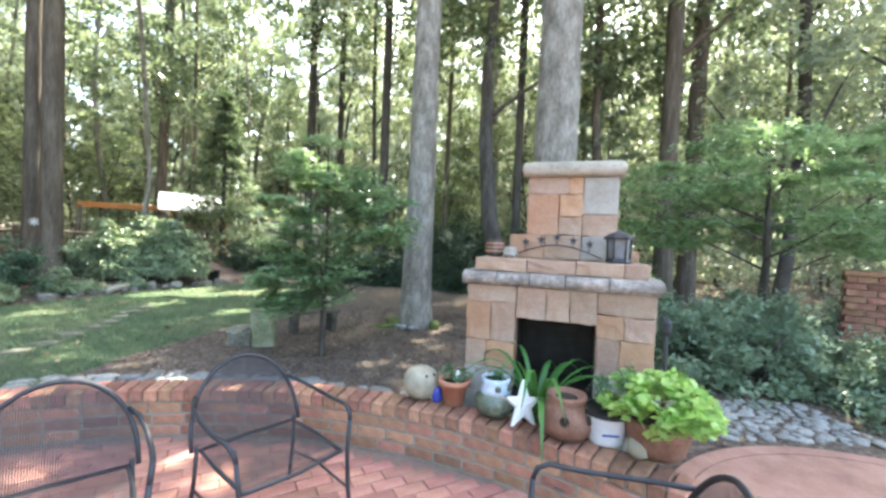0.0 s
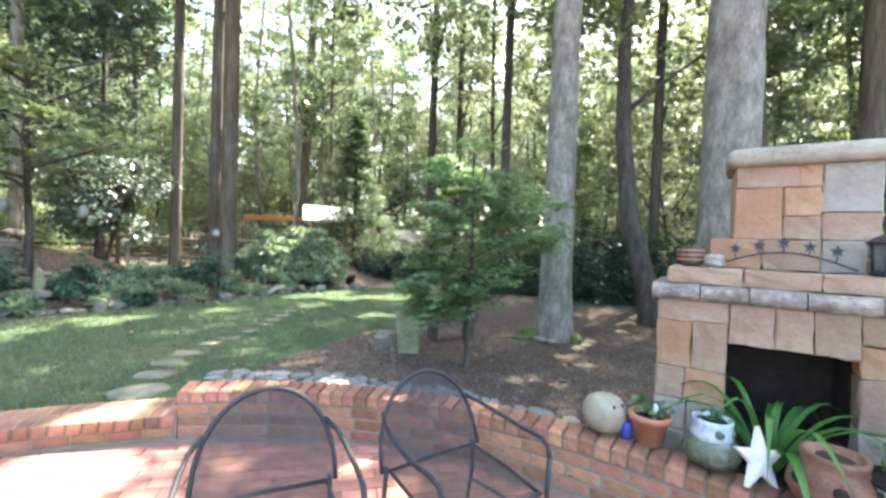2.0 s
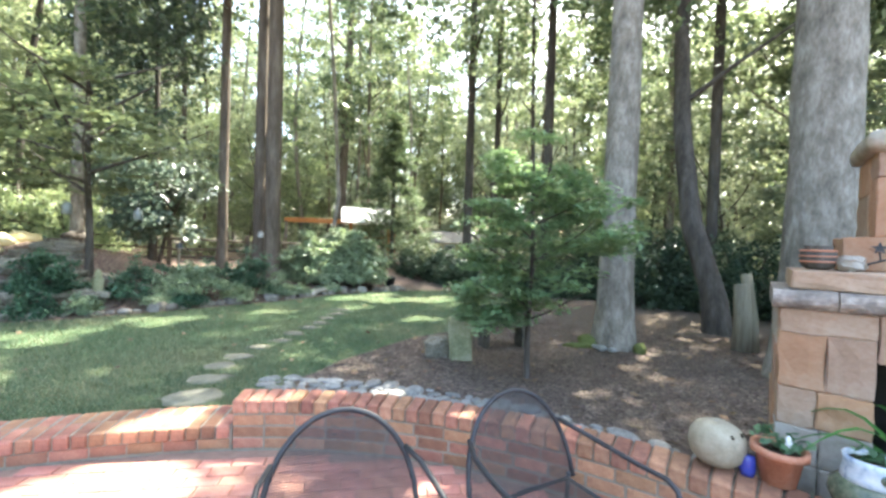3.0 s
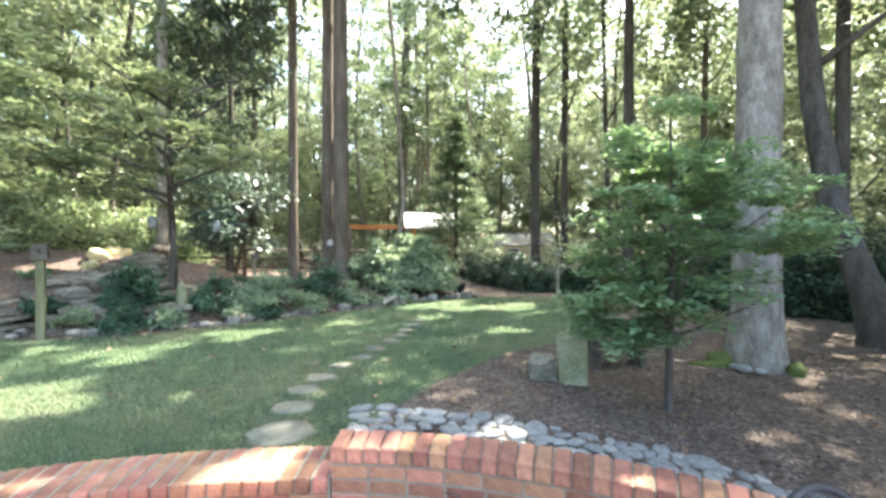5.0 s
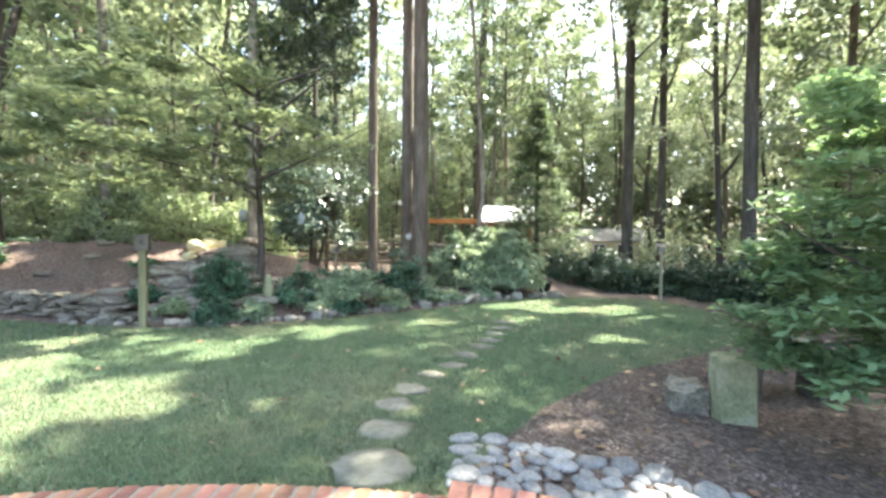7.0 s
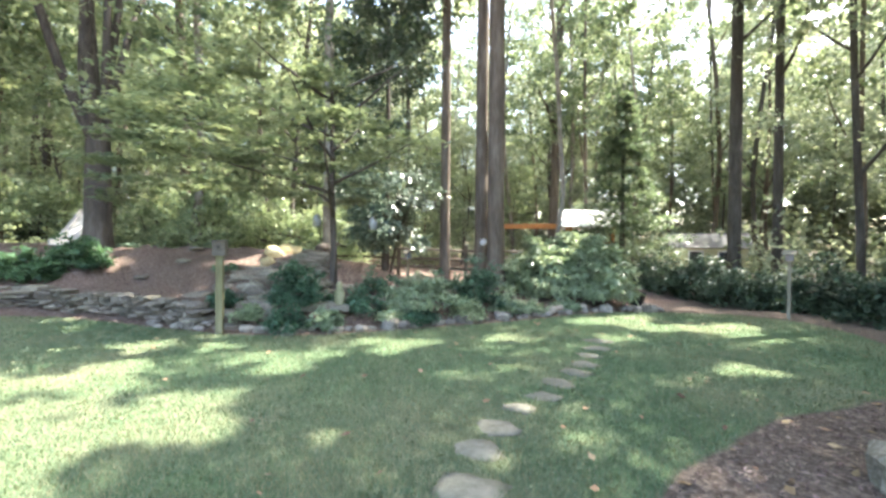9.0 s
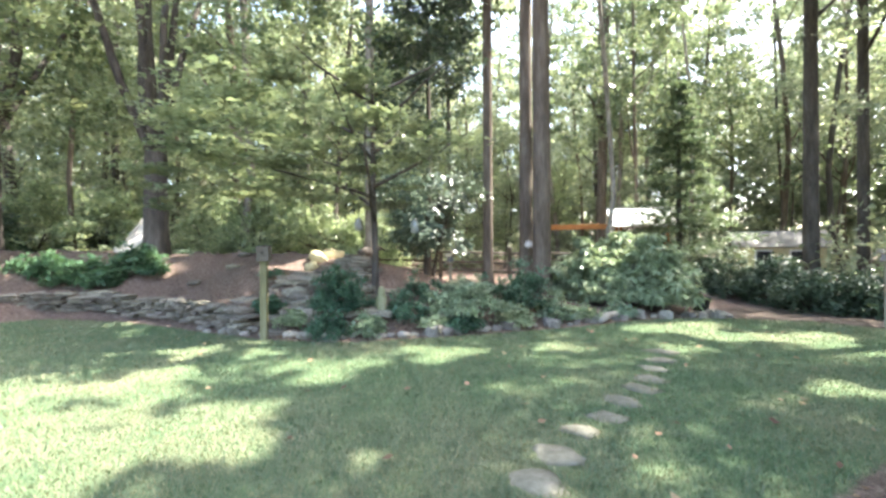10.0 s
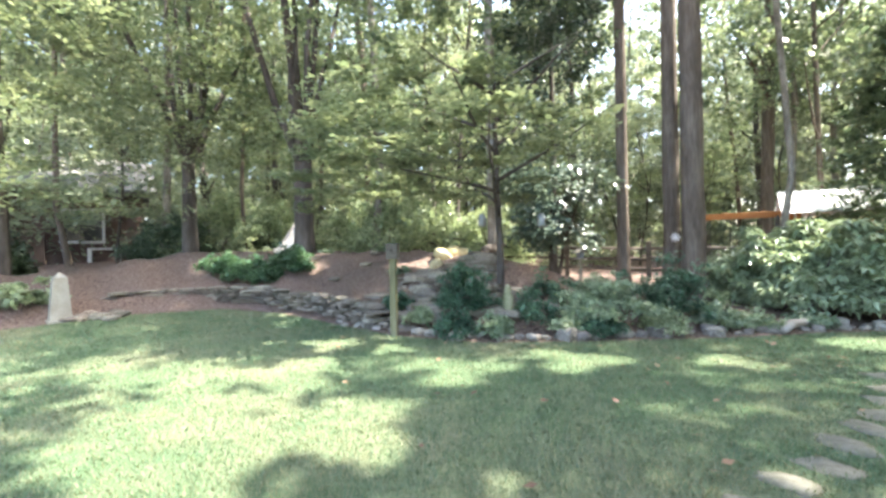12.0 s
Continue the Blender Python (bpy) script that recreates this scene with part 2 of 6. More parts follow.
def lathe(profile, n=20, wobble=0.0):
    """A turned shape from (radius, height) pairs."""
    bm = bmesh.new()
    rings = []
    for r, z in profile:
        rings.append([bm.verts.new((r * math.cos(a) * (1 + wobble * math.sin(3 * a)), r * math.sin(a), z)) for a in (2 * math.pi * i / n for i in range(n))])
    for a, b in zip(rings, rings[1:]):
        for i in range(n):
            bm.faces.new((a[i], a[(i + 1) % n], b[(i + 1) % n], b[i]))
    bm.faces.new(rings[0][::-1]), bm.faces.new(rings[-1])
    return bm


def tube_arrays(points, radii, n=10, rough=0.0, rng=None, closed=False):
    """Verts and faces of a round bar along a line."""
    pts = [Vector(p) for p in points]
    verts, faces = [], []
    k = len(pts)
    up = Vector((0, 0, 1))
    side = None
    for i, p in enumerate(pts):
        d = (pts[(i + 1) % k if closed else min(i + 1, k - 1)] - pts[(i - 1) % k if closed else max(i - 1, 0)]).normalized()
        if side is None:
            side = d.cross(up if abs(d.z) < 0.9 else Vector((1, 0, 0))).normalized()
        side = (side - d * side.dot(d)).normalized()
        other = d.cross(side)
        for j in range(n):
            a = 2 * math.pi * j / n
            r = radii[i] * (1 + (rng.uniform(-rough, rough) if rough else 0))
            verts.append(p + (side * math.cos(a) + other * math.sin(a)) * r)
    last = k if closed else k - 1
    for i in range(last):
        for j in range(n):
            a, b = i * n + j, i * n + (j + 1) % n
            c, d = ((i + 1) % k) * n + (j + 1) % n, ((i + 1) % k) * n + j
            faces.append((a, b, c, d))
    if not closed:
        faces.append(tuple(range(n))[::-1])
        faces.append(tuple((k - 1) * n + j for j in range(n)))
    return verts, faces


def tube(name, points, radii, mat, parent=None, n=10, rough=0.0, rng=None, label="", closed=False):
    if isinstance(radii, (int, float)):
        radii = [radii] * len(points)
    v, f = tube_arrays(points, radii, n, rough, rng, closed)
    return part_mesh(name, mesh_of(name, v, f, mat, True), parent, label)


def merge(pieces):
    """Joins (verts, faces) pairs."""
    V, Fs, o = [], [], 0
    for v, f in pieces:
        V += list(v)
        Fs += [tuple(i + o for i in q) for q in f]
        o += len(v)
    return V, Fs


def leaves(name, centres, length, width, mat, rng, tilt=0.9, fold=0.0, droop=None, parent=None, label=""):
    """Many small lozenge leaves, one at each centre. tilt: 0 lies flat, 1.5 hangs any way."""
    c = np.asarray(centres, dtype=np.float32)
    n = len(c)
    yaw = rng.uniform(0, 2 * np.pi, n)
    pit = rng.normal(0, 1, n) * tilt * 0.6
    rol = rng.normal(0, 1, n) * tilt * 0.6
    if droop is not None:
        pit = pit - droop
    s = rng.uniform(0.6, 1.3, n)
    d = np.stack([np.cos(yaw) * np.cos(pit), np.sin(yaw) * np.cos(pit), np.sin(pit)], 1)
    w0 = np.stack([-np.sin(yaw), np.cos(yaw), np.zeros(n)], 1)
    up = np.cross(d, w0)
    w = w0 * np.cos(rol)[:, None] + up * np.sin(rol)[:, None]
    Ls, Ws = (length * s / 2)[:, None], (width * s / 2)[:, None]
    v = np.stack([c - d * Ls, c + w * Ws + d * Ls * 0.15, c + d * Ls, c - w * Ws + d * Ls * 0.15], 1).reshape(-1, 3)
    me = bpy.data.meshes.new(name)
    me.vertices.add(4 * n), me.loops.add(4 * n), me.polygons.add(n)
    me.vertices.foreach_set("co", v.astype(np.float32).ravel())
    me.loops.foreach_set("vertex_index", np.arange(4 * n, dtype=np.int32))
    me.polygons.foreach_set("loop_start", np.arange(0, 4 * n, 4, dtype=np.int32))
    me.polygons.foreach_set("loop_total", np.full(n, 4, dtype=np.int32))
    me.materials.append(mat)
    me.update(calc_edges=True)
    ob = new(name, me)
    ob.parent = parent
    return tagged(ob, label)


def outward_leaves(name, centres, heart, length, width, mat, rng, parent=None, label=""):
    """Stiff leaves that hold their faces outward and up from the heart of the crown."""
    c = np.asarray(centres, float)
    n = len(c)
    up = c - np.asarray(heart)
    up[:, 2] *= 0.4
    up /= np.linalg.norm(up, axis=1)[:, None] + 1e-6
    up = up + np.array((0, 0, 0.85)) + rng.normal(0, 0.32, (n, 3))
    up /= np.linalg.norm(up, axis=1)[:, None]
    d = np.cross(up, rng.normal(0, 1, (n, 3)))
    d /= np.linalg.norm(d, axis=1)[:, None]
    w = np.cross(up, d) * width / 2
    s = rng.uniform(0.7, 1.2, n)[:, None] * length / 2
    v = np.stack([c - d * s, c + w, c + d * s, c - w], 1).reshape(-1, 3)
    return part_mesh(name, mesh_of(name, v, np.arange(4 * n).reshape(-1, 4), mat), parent, label)


def clumps(rng, centres, radii, per, flat=1.0, shell=0.5):
    """Points in ragged clumps round the centres."""
    out = []
    for c, r in zip(centres, radii):
        n = max(3, int(per * rng.uniform(0.6, 1.4)))
        d = rng.normal(0, 1, (n, 3))
        d /= np.linalg.norm(d, axis=1)[:, None]
        q = d * (rng.uniform(0, 1, n) ** shell)[:, None] * r
        q[:, 2] *= flat
        out.append(q + np.asarray(c))
    return np.concatenate(out)


# ---- the lie of the land ----
CX, CY, R = -1.37, -0.70, 3.63        # the patio's round front edge
PATIO, WALL_TOP, KERB_TOP = -0.20, 0.14, -0.035
A_RIGHT, A_LEFT = 45.0, 117.5
K_START, K_END = 118.06, 160.0
LAWN = [(-3.2, 2.65), (-3.33, 3.6), (-3.35, 4.3), (-3.22, 5.1), (-3.1, 5.8), (-2.8, 6.4), (-2.5, 7.3), (-1.95, 9.4), (-2.9, 11.5), (-3.6, 12.2),
        (-4.8, 12.1), (-5.7, 11.3), (-6.3, 10.2), (-6.75, 9.0), (-7.15, 7.0), (-7.5, 5.3), (-7.86, 4.1), (-8.65, 3.15), (-9.65, 2.45), (-11.3, 1.55),
        (-12.1, 0.5), (-11.7, -1.1), (-11.0, -1.9), (-10.4, -3.0), (-10.2, -7.0), (-6.6, -7.0), (-6.0, -1.2), (-5.3, 0.6), (-4.6, 1.5), (-3.95, 2.05)]
KX, KY, KR = -0.225, -2.77, 6.0       # the kerb's wider curve


def polygon_distance(P, poly):
    """Signed distance from points to an outline, positive inside."""
    P = np.asarray(P, float)
    q = np.asarray(poly, float)
    best = np.full(len(P), 1e9)
    inside = np.zeros(len(P), bool)
    for a, b in zip(q, np.roll(q, -1, 0)):
        ab = b - a
        u = np.clip(((P - a) @ ab) / (ab @ ab), 0, 1)
        best = np.minimum(best, np.linalg.norm(P - a - u[:, None] * ab, axis=1))
        cross = (a[1] > P[:, 1]) != (b[1] > P[:, 1])
        with np.errstate(divide="ignore", invalid="ignore"):
            xs = (b[0] - a[0]) * (P[:, 1] - a[1]) / (b[1] - a[1]) + a[0]
        inside ^= cross & (P[:, 0] < xs)
    return np.where(inside, best, -best)


def smooth01(a, lo, hi):
    u = np.clip((a - lo) / (hi - lo), 0, 1)
    return u * u * (3 - 2 * u)


def heights(P):
    P = np.asarray(P, float)
    x, y = P[:, 0], P[:, 1]
    far = smooth01(np.hypot(x, y), 14, 40)
    z = -0.06 - 0.018 * (np.clip(y, -10, 14) - 3) - 0.012 * (np.clip(x, -14, 8) + 4)
    out = -polygon_distance(P, LAWN)
    west = smooth01(-x, 6.6, 8.2) * (1 - 0.72 * smooth01(y, 5.2, 8.6))
    z = z + west * (0.28 * smooth01(out, 0.25, 0.75) + 0.72 * smooth01(out, 0.5, 3.0)) * (1 - 0.4 * smooth01(-y, 0.5, 3.5))
    z = z + west * smooth01(out, 0.6, 1.6) * (0.06 * np.sin(2.9 * x + 1.1 * y) + 0.05 * np.sin(4.7 * y - 1.9 * x + 1) + 0.03 * np.sin(7.9 * x + 5.1 * y))
    kerb_gap = np.hypot(x - KX, y - KY) - KR
    near = (1 - smooth01(kerb_gap, 0.45, 1.4)) * (x < -2.9) * (y > -3)
    z = z * (1 - near) - 0.052 * near
    z = z + (1 - near) * 0.02 * np.sin(1.3 * x + 0.7) * np.sin(1.1 * y) + 0.35 * far * np.sin(0.11 * x + 1) * np.cos(0.13 * y)
    return z


def ground_z(x, y):
    return float(heights([(x, y)])[0])


def axis_steps(lo, hi, near_lo, near_hi, fine, coarse):
    out, v = [], lo
    while v < hi:
        out.append(v)
        d = max(near_lo - v, v - near_hi, 0)
        v += fine + (coarse - fine) * min(1, d / 25) if d > 0 else fine
    return np.array(out + [hi])


xs = axis_steps(-400, 400, -21, 6, 0.17, 30)
ys = axis_steps(-400, 400, -7, 16, 0.17, 30)
gx, gy = np.meshgrid(xs, ys)
GP = np.stack([gx.ravel(), gy.ravel()], 1)
gz = heights(GP)
nx, ny = len(xs), len(ys)
dist_patio = np.hypot(GP[:, 0] - CX, GP[:, 1] - CY)
in_patio = (dist_patio < R + 0.17)
in_patio |= (np.hypot(GP[:, 0] - KX, GP[:, 1] - KY) < KR + 0.3) & (GP[:, 0] < -3.0) & (GP[:, 1] > -0.6)
in_patio |= (np.hypot(GP[:, 0] - 2.5, GP[:, 1] - 1.42) < 1.30)
gfaces = []
for j in range(ny - 1):
    for i in range(nx - 1):
        a = j * nx + i
        q = (a, a + 1, a + nx + 1, a + nx)
        if not (in_patio[q[0]] and in_patio[q[1]] and in_patio[q[2]] and in_patio[q[3]]):
            gfaces.append(q)


def ground_material():
    """Lawn, dark bed, red mulch and woodland litter, told apart by the outlines of the beds."""
    m = bpy.data.materials.new("ground")
    m.use_nodes = True
    t = m.node_tree
    L = t.links.new
    p = t.nodes["Principled BSDF"]
    p.inputs["Roughness"].default_value = 0.95
    p.inputs["Specular IOR Level"].default_value = 0.15
    co = t.nodes.new("ShaderNodeTexCoord")

    def noise_node(scale, detail=5):
        n = t.nodes.new("ShaderNodeTexNoise")
        n.inputs["Scale"].default_value, n.inputs["Detail"].default_value, n.inputs["Roughness"].default_value = scale, detail, 0.65
        L(co.outputs["Object"], n.inputs[0])
        return n.outputs[0]

    def ramp_node(src, stops):
        r = t.nodes.new("ShaderNodeValToRGB")
        e = r.color_ramp.elements
        while len(e) < len(stops):
            e.new(0.5)
        for i, (pos, c) in enumerate(stops):
            e[i].position, e[i].color = pos, (*c, 1)
        L(src, r.inputs[0])
        return r.outputs[0]

    def math_node(op, a, b, c=None):
        n = t.nodes.new("ShaderNodeMath")
        n.operation = op
        for i, v in enumerate((a, b, c)):
            if v is None:
                continue
            if isinstance(v, (int, float)):
                n.inputs[i].default_value = v
            else:
                L(v, n.inputs[i])
        return n.outputs[0]

    def mixed(f, a, b):
        n = t.nodes.new("ShaderNodeMix")
        n.data_type = "RGBA"
        L(f, n.inputs["Factor"]), L(a, n.inputs["A"]), L(b, n.inputs["B"])
        return n.outputs["Result"]

    big, mid, fine, chip = noise_node(0.55), noise_node(4), noise_node(45), noise_node(26, 8)
    both = math_node("MULTIPLY_ADD", fine, 0.5, math_node("MULTIPLY", mid, 0.5))
    grass = ramp_node(both, [(0.3, (0.055, 0.105, 0.052)), (0.5, (0.10, 0.15, 0.075)), (0.72, (0.185, 0.205, 0.115))])
    dry = ramp_node(both, [(0.3, (0.15, 0.15, 0.085)), (0.7, (0.30, 0.28, 0.18))])
    lawn = mixed(ramp_node(big, [(0.46, (0, 0, 0)), (0.68, (0.8, 0.8, 0.8))]), grass, dry)
    soil = ramp_node(chip, [(0.3, (0.06, 0.045, 0.035)), (0.52, (0.15, 0.115, 0.09)), (0.66, (0.245, 0.195, 0.158)), (0.78, (0.42, 0.36, 0.305))])
    mulch = ramp_node(chip, [(0.3, (0.075, 0.051, 0.041)), (0.5, (0.175, 0.125, 0.10)), (0.66, (0.28, 0.215, 0.178)), (0.78, (0.44, 0.365, 0.31))])
    a_lawn, a_west = t.nodes.new("ShaderNodeAttribute"), t.nodes.new("ShaderNodeAttribute")
    a_lawn.attribute_name, a_west.attribute_name = "lawn_inside", "mulch_west"
    edge = math_node("ADD", a_lawn.outputs["Fac"], math_node("MULTIPLY_ADD", mid, 0.16, -0.08))
    lawn_f = ramp_node(edge, [(0.0, (0, 0, 0)), (0.06, (1, 1, 1))])
    west_f = ramp_node(math_node("ADD", a_west.outputs["Fac"], math_node("MULTIPLY_ADD", mid, 0.3, -0.15)), [(0.4, (0, 0, 0)), (0.6, (1, 1, 1))])
    L(mixed(lawn_f, mixed(west_f, soil, mulch), lawn), p.inputs["Base Color"])
    b = t.nodes.new("ShaderNodeBump")
    b.inputs["Strength"].default_value, b.inputs["Distance"].default_value = 0.8, 0.04
    L(math_node("ADD", chip, fine), b.inputs["Height"]), L(b.outputs[0], p.inputs["Normal"])
    return m


ground_mesh = mesh_of("ground", np.c_[GP, gz], gfaces, ground_material(), True)
inside = polygon_distance(GP, LAWN)
at1 = ground_mesh.attributes.new("lawn_inside", "FLOAT", "POINT")
at1.data.foreach_set("value", np.clip(inside, -3, 3).astype(np.float32))
west_value = smooth01(-GP[:, 0], 5.5, 7.0)
at2 = ground_mesh.attributes.new("mulch_west", "FLOAT", "POINT")
at2.data.foreach_set("value", west_value.astype(np.float32))
ground = tagged(new("ground", ground_mesh), "mown lawn with mulched beds and woodland floor", "ground", kind="structure")


# ---- patio, brick wall and kerb ----
def wedge_mesh(name, r0, r1, half_deg, z0, z1, mat, bevel=0.006):
    """A brick that follows the curve: it lies about the x axis, from r0 to r1."""
    bm = bmesh.new()
    h0, h1 = r0 * radians(half_deg), r1 * radians(half_deg)
    co = [(r0, -h0), (r1, -h1), (r1, h1), (r0, h0)]
    lo = [bm.verts.new((x, y, z0)) for x, y in co]
    hi = [bm.verts.new((x, y, z1)) for x, y in co]
    bm.faces.new(lo[::-1]), bm.faces.new(hi)
    for i in range(4):
        bm.faces.new((lo[i], lo[(i + 1) % 4], hi[(i + 1) % 4], hi[i]))
    bmesh.ops.bevel(bm, geom=bm.edges[:], offset=bevel, segments=1, affect="EDGES")
    me = bpy.data.meshes.new(name)
    bm.to_mesh(me)
    bm.free()
    me.materials.append(mat)
    return me


def arc_band(name, r0, r1, a0, a1, z0, z1, mat, parent=None, step=1.5, cx=CX, cy=CY):
    """A solid curved core."""
    n = max(2, int(abs(a1 - a0) / step))
    V, Fs = [], []
    for i in range(n + 1):
        a = radians(a0 + (a1 - a0) * i / n)
        for r, z in ((r0, z0), (r1, z0), (r1, z1), (r0, z1)):
            V.append((cx + r * math.cos(a), cy + r * math.sin(a), z))
    for i in range(n):
        for k in range(4):
            Fs.append((4 * i + k, 4 * i + (k + 1) % 4, 4 * i + 4 + (k + 1) % 4, 4 * i + 4 + k))
    Fs += [(3, 2, 1, 0), tuple(4 * n + k for k in range(4))]
    return part_mesh(name, mesh_of(name, V, Fs, mat), parent)


rnd = random.Random(4)


def brick_run(parent, me, a0, a1, step_deg, z, jitter=0.004, tilt=0.4, name="brick", cx=CX, cy=CY):
    n = max(1, round((a1 - a0) / step_deg))
    for i in range(n):
        a = a0 + (a1 - a0) * (i + 0.5) / n
        ob = new(name, me)
        ob.parent = parent
        ob.matrix_world = pose(cx, cy, z, 0, 0, a) @ pose(rnd.uniform(-jitter, jitter), 0, rnd.uniform(-jitter, jitter) * 0.5, rnd.uniform(-tilt, tilt), 0, 0)


COURSE = 0.081
wall = arc_band("wall_patio", R + 0.005, R + 0.205, A_RIGHT + 0.15, A_LEFT - 0.15, PATIO - 0.1, WALL_TOP - 0.02, MORTAR)
tagged(wall, "low curved red brick seat wall round the patio", "garden wall", kind="structure")
kerb = arc_band("wall_kerb", KR + 0.005, KR + 0.36, K_START, K_END, PATIO - 0.1, KERB_TOP - 0.006, MORTAR, cx=KX, cy=KY)
tagged(kerb, "low red brick kerb between patio and lawn", "kerb", kind="structure")
floor_v, floor_f = [(CX, CY, PATIO - 0.012)], []
for i in range(120):
    a = 2 * math.pi * i / 120
    floor_v.append((CX + (R + 0.19) * math.cos(a), CY + (R + 0.19) * math.sin(a), PATIO - 0.012))
    floor_f.append((0, i + 1, (i + 1) % 120 + 1))
o_ = len(floor_v)
floor_v.append((-3.0, 0.0, PATIO - 0.013))
for i in range(31):
    a = radians(K_START - 4 + (K_END - K_START + 4) * i / 30)
    floor_v.append((KX + (KR + 0.05) * math.cos(a), KY + (KR + 0.05) * math.sin(a), PATIO - 0.013))
floor_f += [(o_, o_ + 1 + i, o_ + 2 + i) for i in range(30)]
patio = tagged(new("pavement_patio", mesh_of("pavement_patio", floor_v, floor_f, JOINT)), "red brick patio floor with sandy joints", "patio", kind="structure")
LANDING_BRICK = material("worn_landing_brick", [(0.19, 0.105, 0.078), (0.29, 0.16, 0.12), (0.37, 0.225, 0.175)], 4, 0.9, 0.4, 70)
landing = arc_band("pavement_landing", 0.01, 1.36, 0, 360, PATIO - 0.1, PATIO + 0.10, LANDING_BRICK, None, 5, 2.5, 1.42)
tagged(landing, "round red brick landing beside the wall", "pavement", kind="structure")
rim = arc_band("rim", 1.365, 1.47, -92, 152, PATIO - 0.1, PATIO + 0.104, LANDING_BRICK, landing, 3, 2.5, 1.42)
tagged(rim, "rounded red brick edge of the landing")


# ---- the stone fireplace ----
def rough_block(sx, sy, sz, seed, amount=0.006, bevel=0.007):
    """A hewn block, its faces slightly uneven, standing on z = 0."""
    r = random.Random(seed)
    bm = bmesh.new()
    box(bm, -sx / 2, sx / 2, -sy / 2, sy / 2, 0, sz)
    bmesh.ops.subdivide_edges(bm, edges=bm.edges[:], cuts=2, use_grid_fill=True)
    bmesh.ops.bevel(bm, geom=[e for e in bm.edges if e.calc_face_angle(0) > 1], offset=bevel, segments=1, affect="EDGES")
    for v in bm.verts:
        v.co += Vector((r.uniform(-amount, amount), r.uniform(-amount, amount), r.uniform(-amount, amount)))
    return bm


FP = pose(0.84, 2.945, -0.16, 0, 0, -18)      # middle of the front's foot
fireplace = thing("fireplace", FP, "outdoor fireplace of peach and orange cut stone with a weathered mantel", "fireplace")
fp_random = random.Random(11)


def fp_block(x0, x1, y0, y1, z0, z1, mat, name="stone", amount=0.005):
    ob = part(name, rough_block(x1 - x0 - 0.003, y1 - y0, z1 - z0 - 0.003, fp_random.randint(0, 9999), amount), mat, fireplace)
    ob.matrix_local = pose((x0 + x1) / 2, (y0 + y1) / 2, z0 + 0.003)


W2, FB, D = 0.665, 0.285, 0.62
LINTEL, BODY = 0.89, 1.13
# the core that the blocks are set on, open at the firebox
core = bmesh.new()
box(core, -W2 + 0.02, -FB - 0.02, 0.02, D, 0, BODY - 0.01)
box(core, FB + 0.02, W2 - 0.02, 0.02, D, 0, BODY - 0.01)
box(core, -FB - 0.02, FB + 0.02, 0.02, D, LINTEL + 0.02, BODY - 0.012)
part("core", core, MORTAR, fireplace)
for panel in ((-FB - 0.02, FB + 0.02, D - 0.1, D - 0.02, 0, LINTEL + 0.02), (-FB - 0.03, -FB, 0.13, D - 0.1, 0, LINTEL + 0.02), (FB, FB + 0.03, 0.13, D - 0.1, 0, LINTEL + 0.02),
              (-FB, FB, 0.13, D - 0.1, LINTEL, LINTEL + 0.02), (-FB - 0.02, FB + 0.02, 0.0, D - 0.1, 0.30, 0.36)):
    part("firebox_panel", box(bmesh.new(), *panel), SOOT_AND_HOLE, fireplace, "sooty black firebox lining")
mats3 = [FIRE_STONE, FIRE_ORANGE, FIRE_STONE, FIRE_PALE, FIRE_STONE]
for side in (-1, 1):
    rows = [(0.0, 0.30), (0.30, 0.50), (0.50, 0.70), (0.70, 1.00), (1.00, BODY)] if side < 0 else [(0.0, 0.26), (0.26, 0.52), (0.52, 0.80), (0.80, 0.97), (0.97, BODY)]
    for i, (z0, z1) in enumerate(rows):
        cut = [-W2, -W2 + fp_random.uniform(0.15, 0.22), -FB] if side < 0 else [FB, FB + fp_random.uniform(0.15, 0.2), W2]
        if z0 >= 0.97:
            cut = [-W2, -FB] if side < 0 else [FB, W2]
        for k, (a, b) in enumerate(zip(cut, cut[1:])):
            mat = FIRE_PALE if z0 < 0.45 else (FIRE_ORANGE if (i + k) % 3 == 0 else FIRE_STONE)
            fp_block(a, b, -0.02, 0.13, z0, z1, mat)
    for i, (z0, z1) in enumerate([(0, 0.35), (0.35, 0.62), (0.62, 0.9), (0.9, BODY)]):
        s0, s1 = (-W2 - 0.01, -W2 + 0.1) if side < 0 else (W2 - 0.1, W2 + 0.01)
        fp_block(s0, s1, 0.131, D, z0, z1, mats3[(i + (side > 0)) % 5])
for a, b in ((-FB, -0.07), (-0.07, 0.10), (0.10, FB)):
    fp_block(a, b, -0.022, 0.13, LINTEL, BODY, FIRE_STONE)


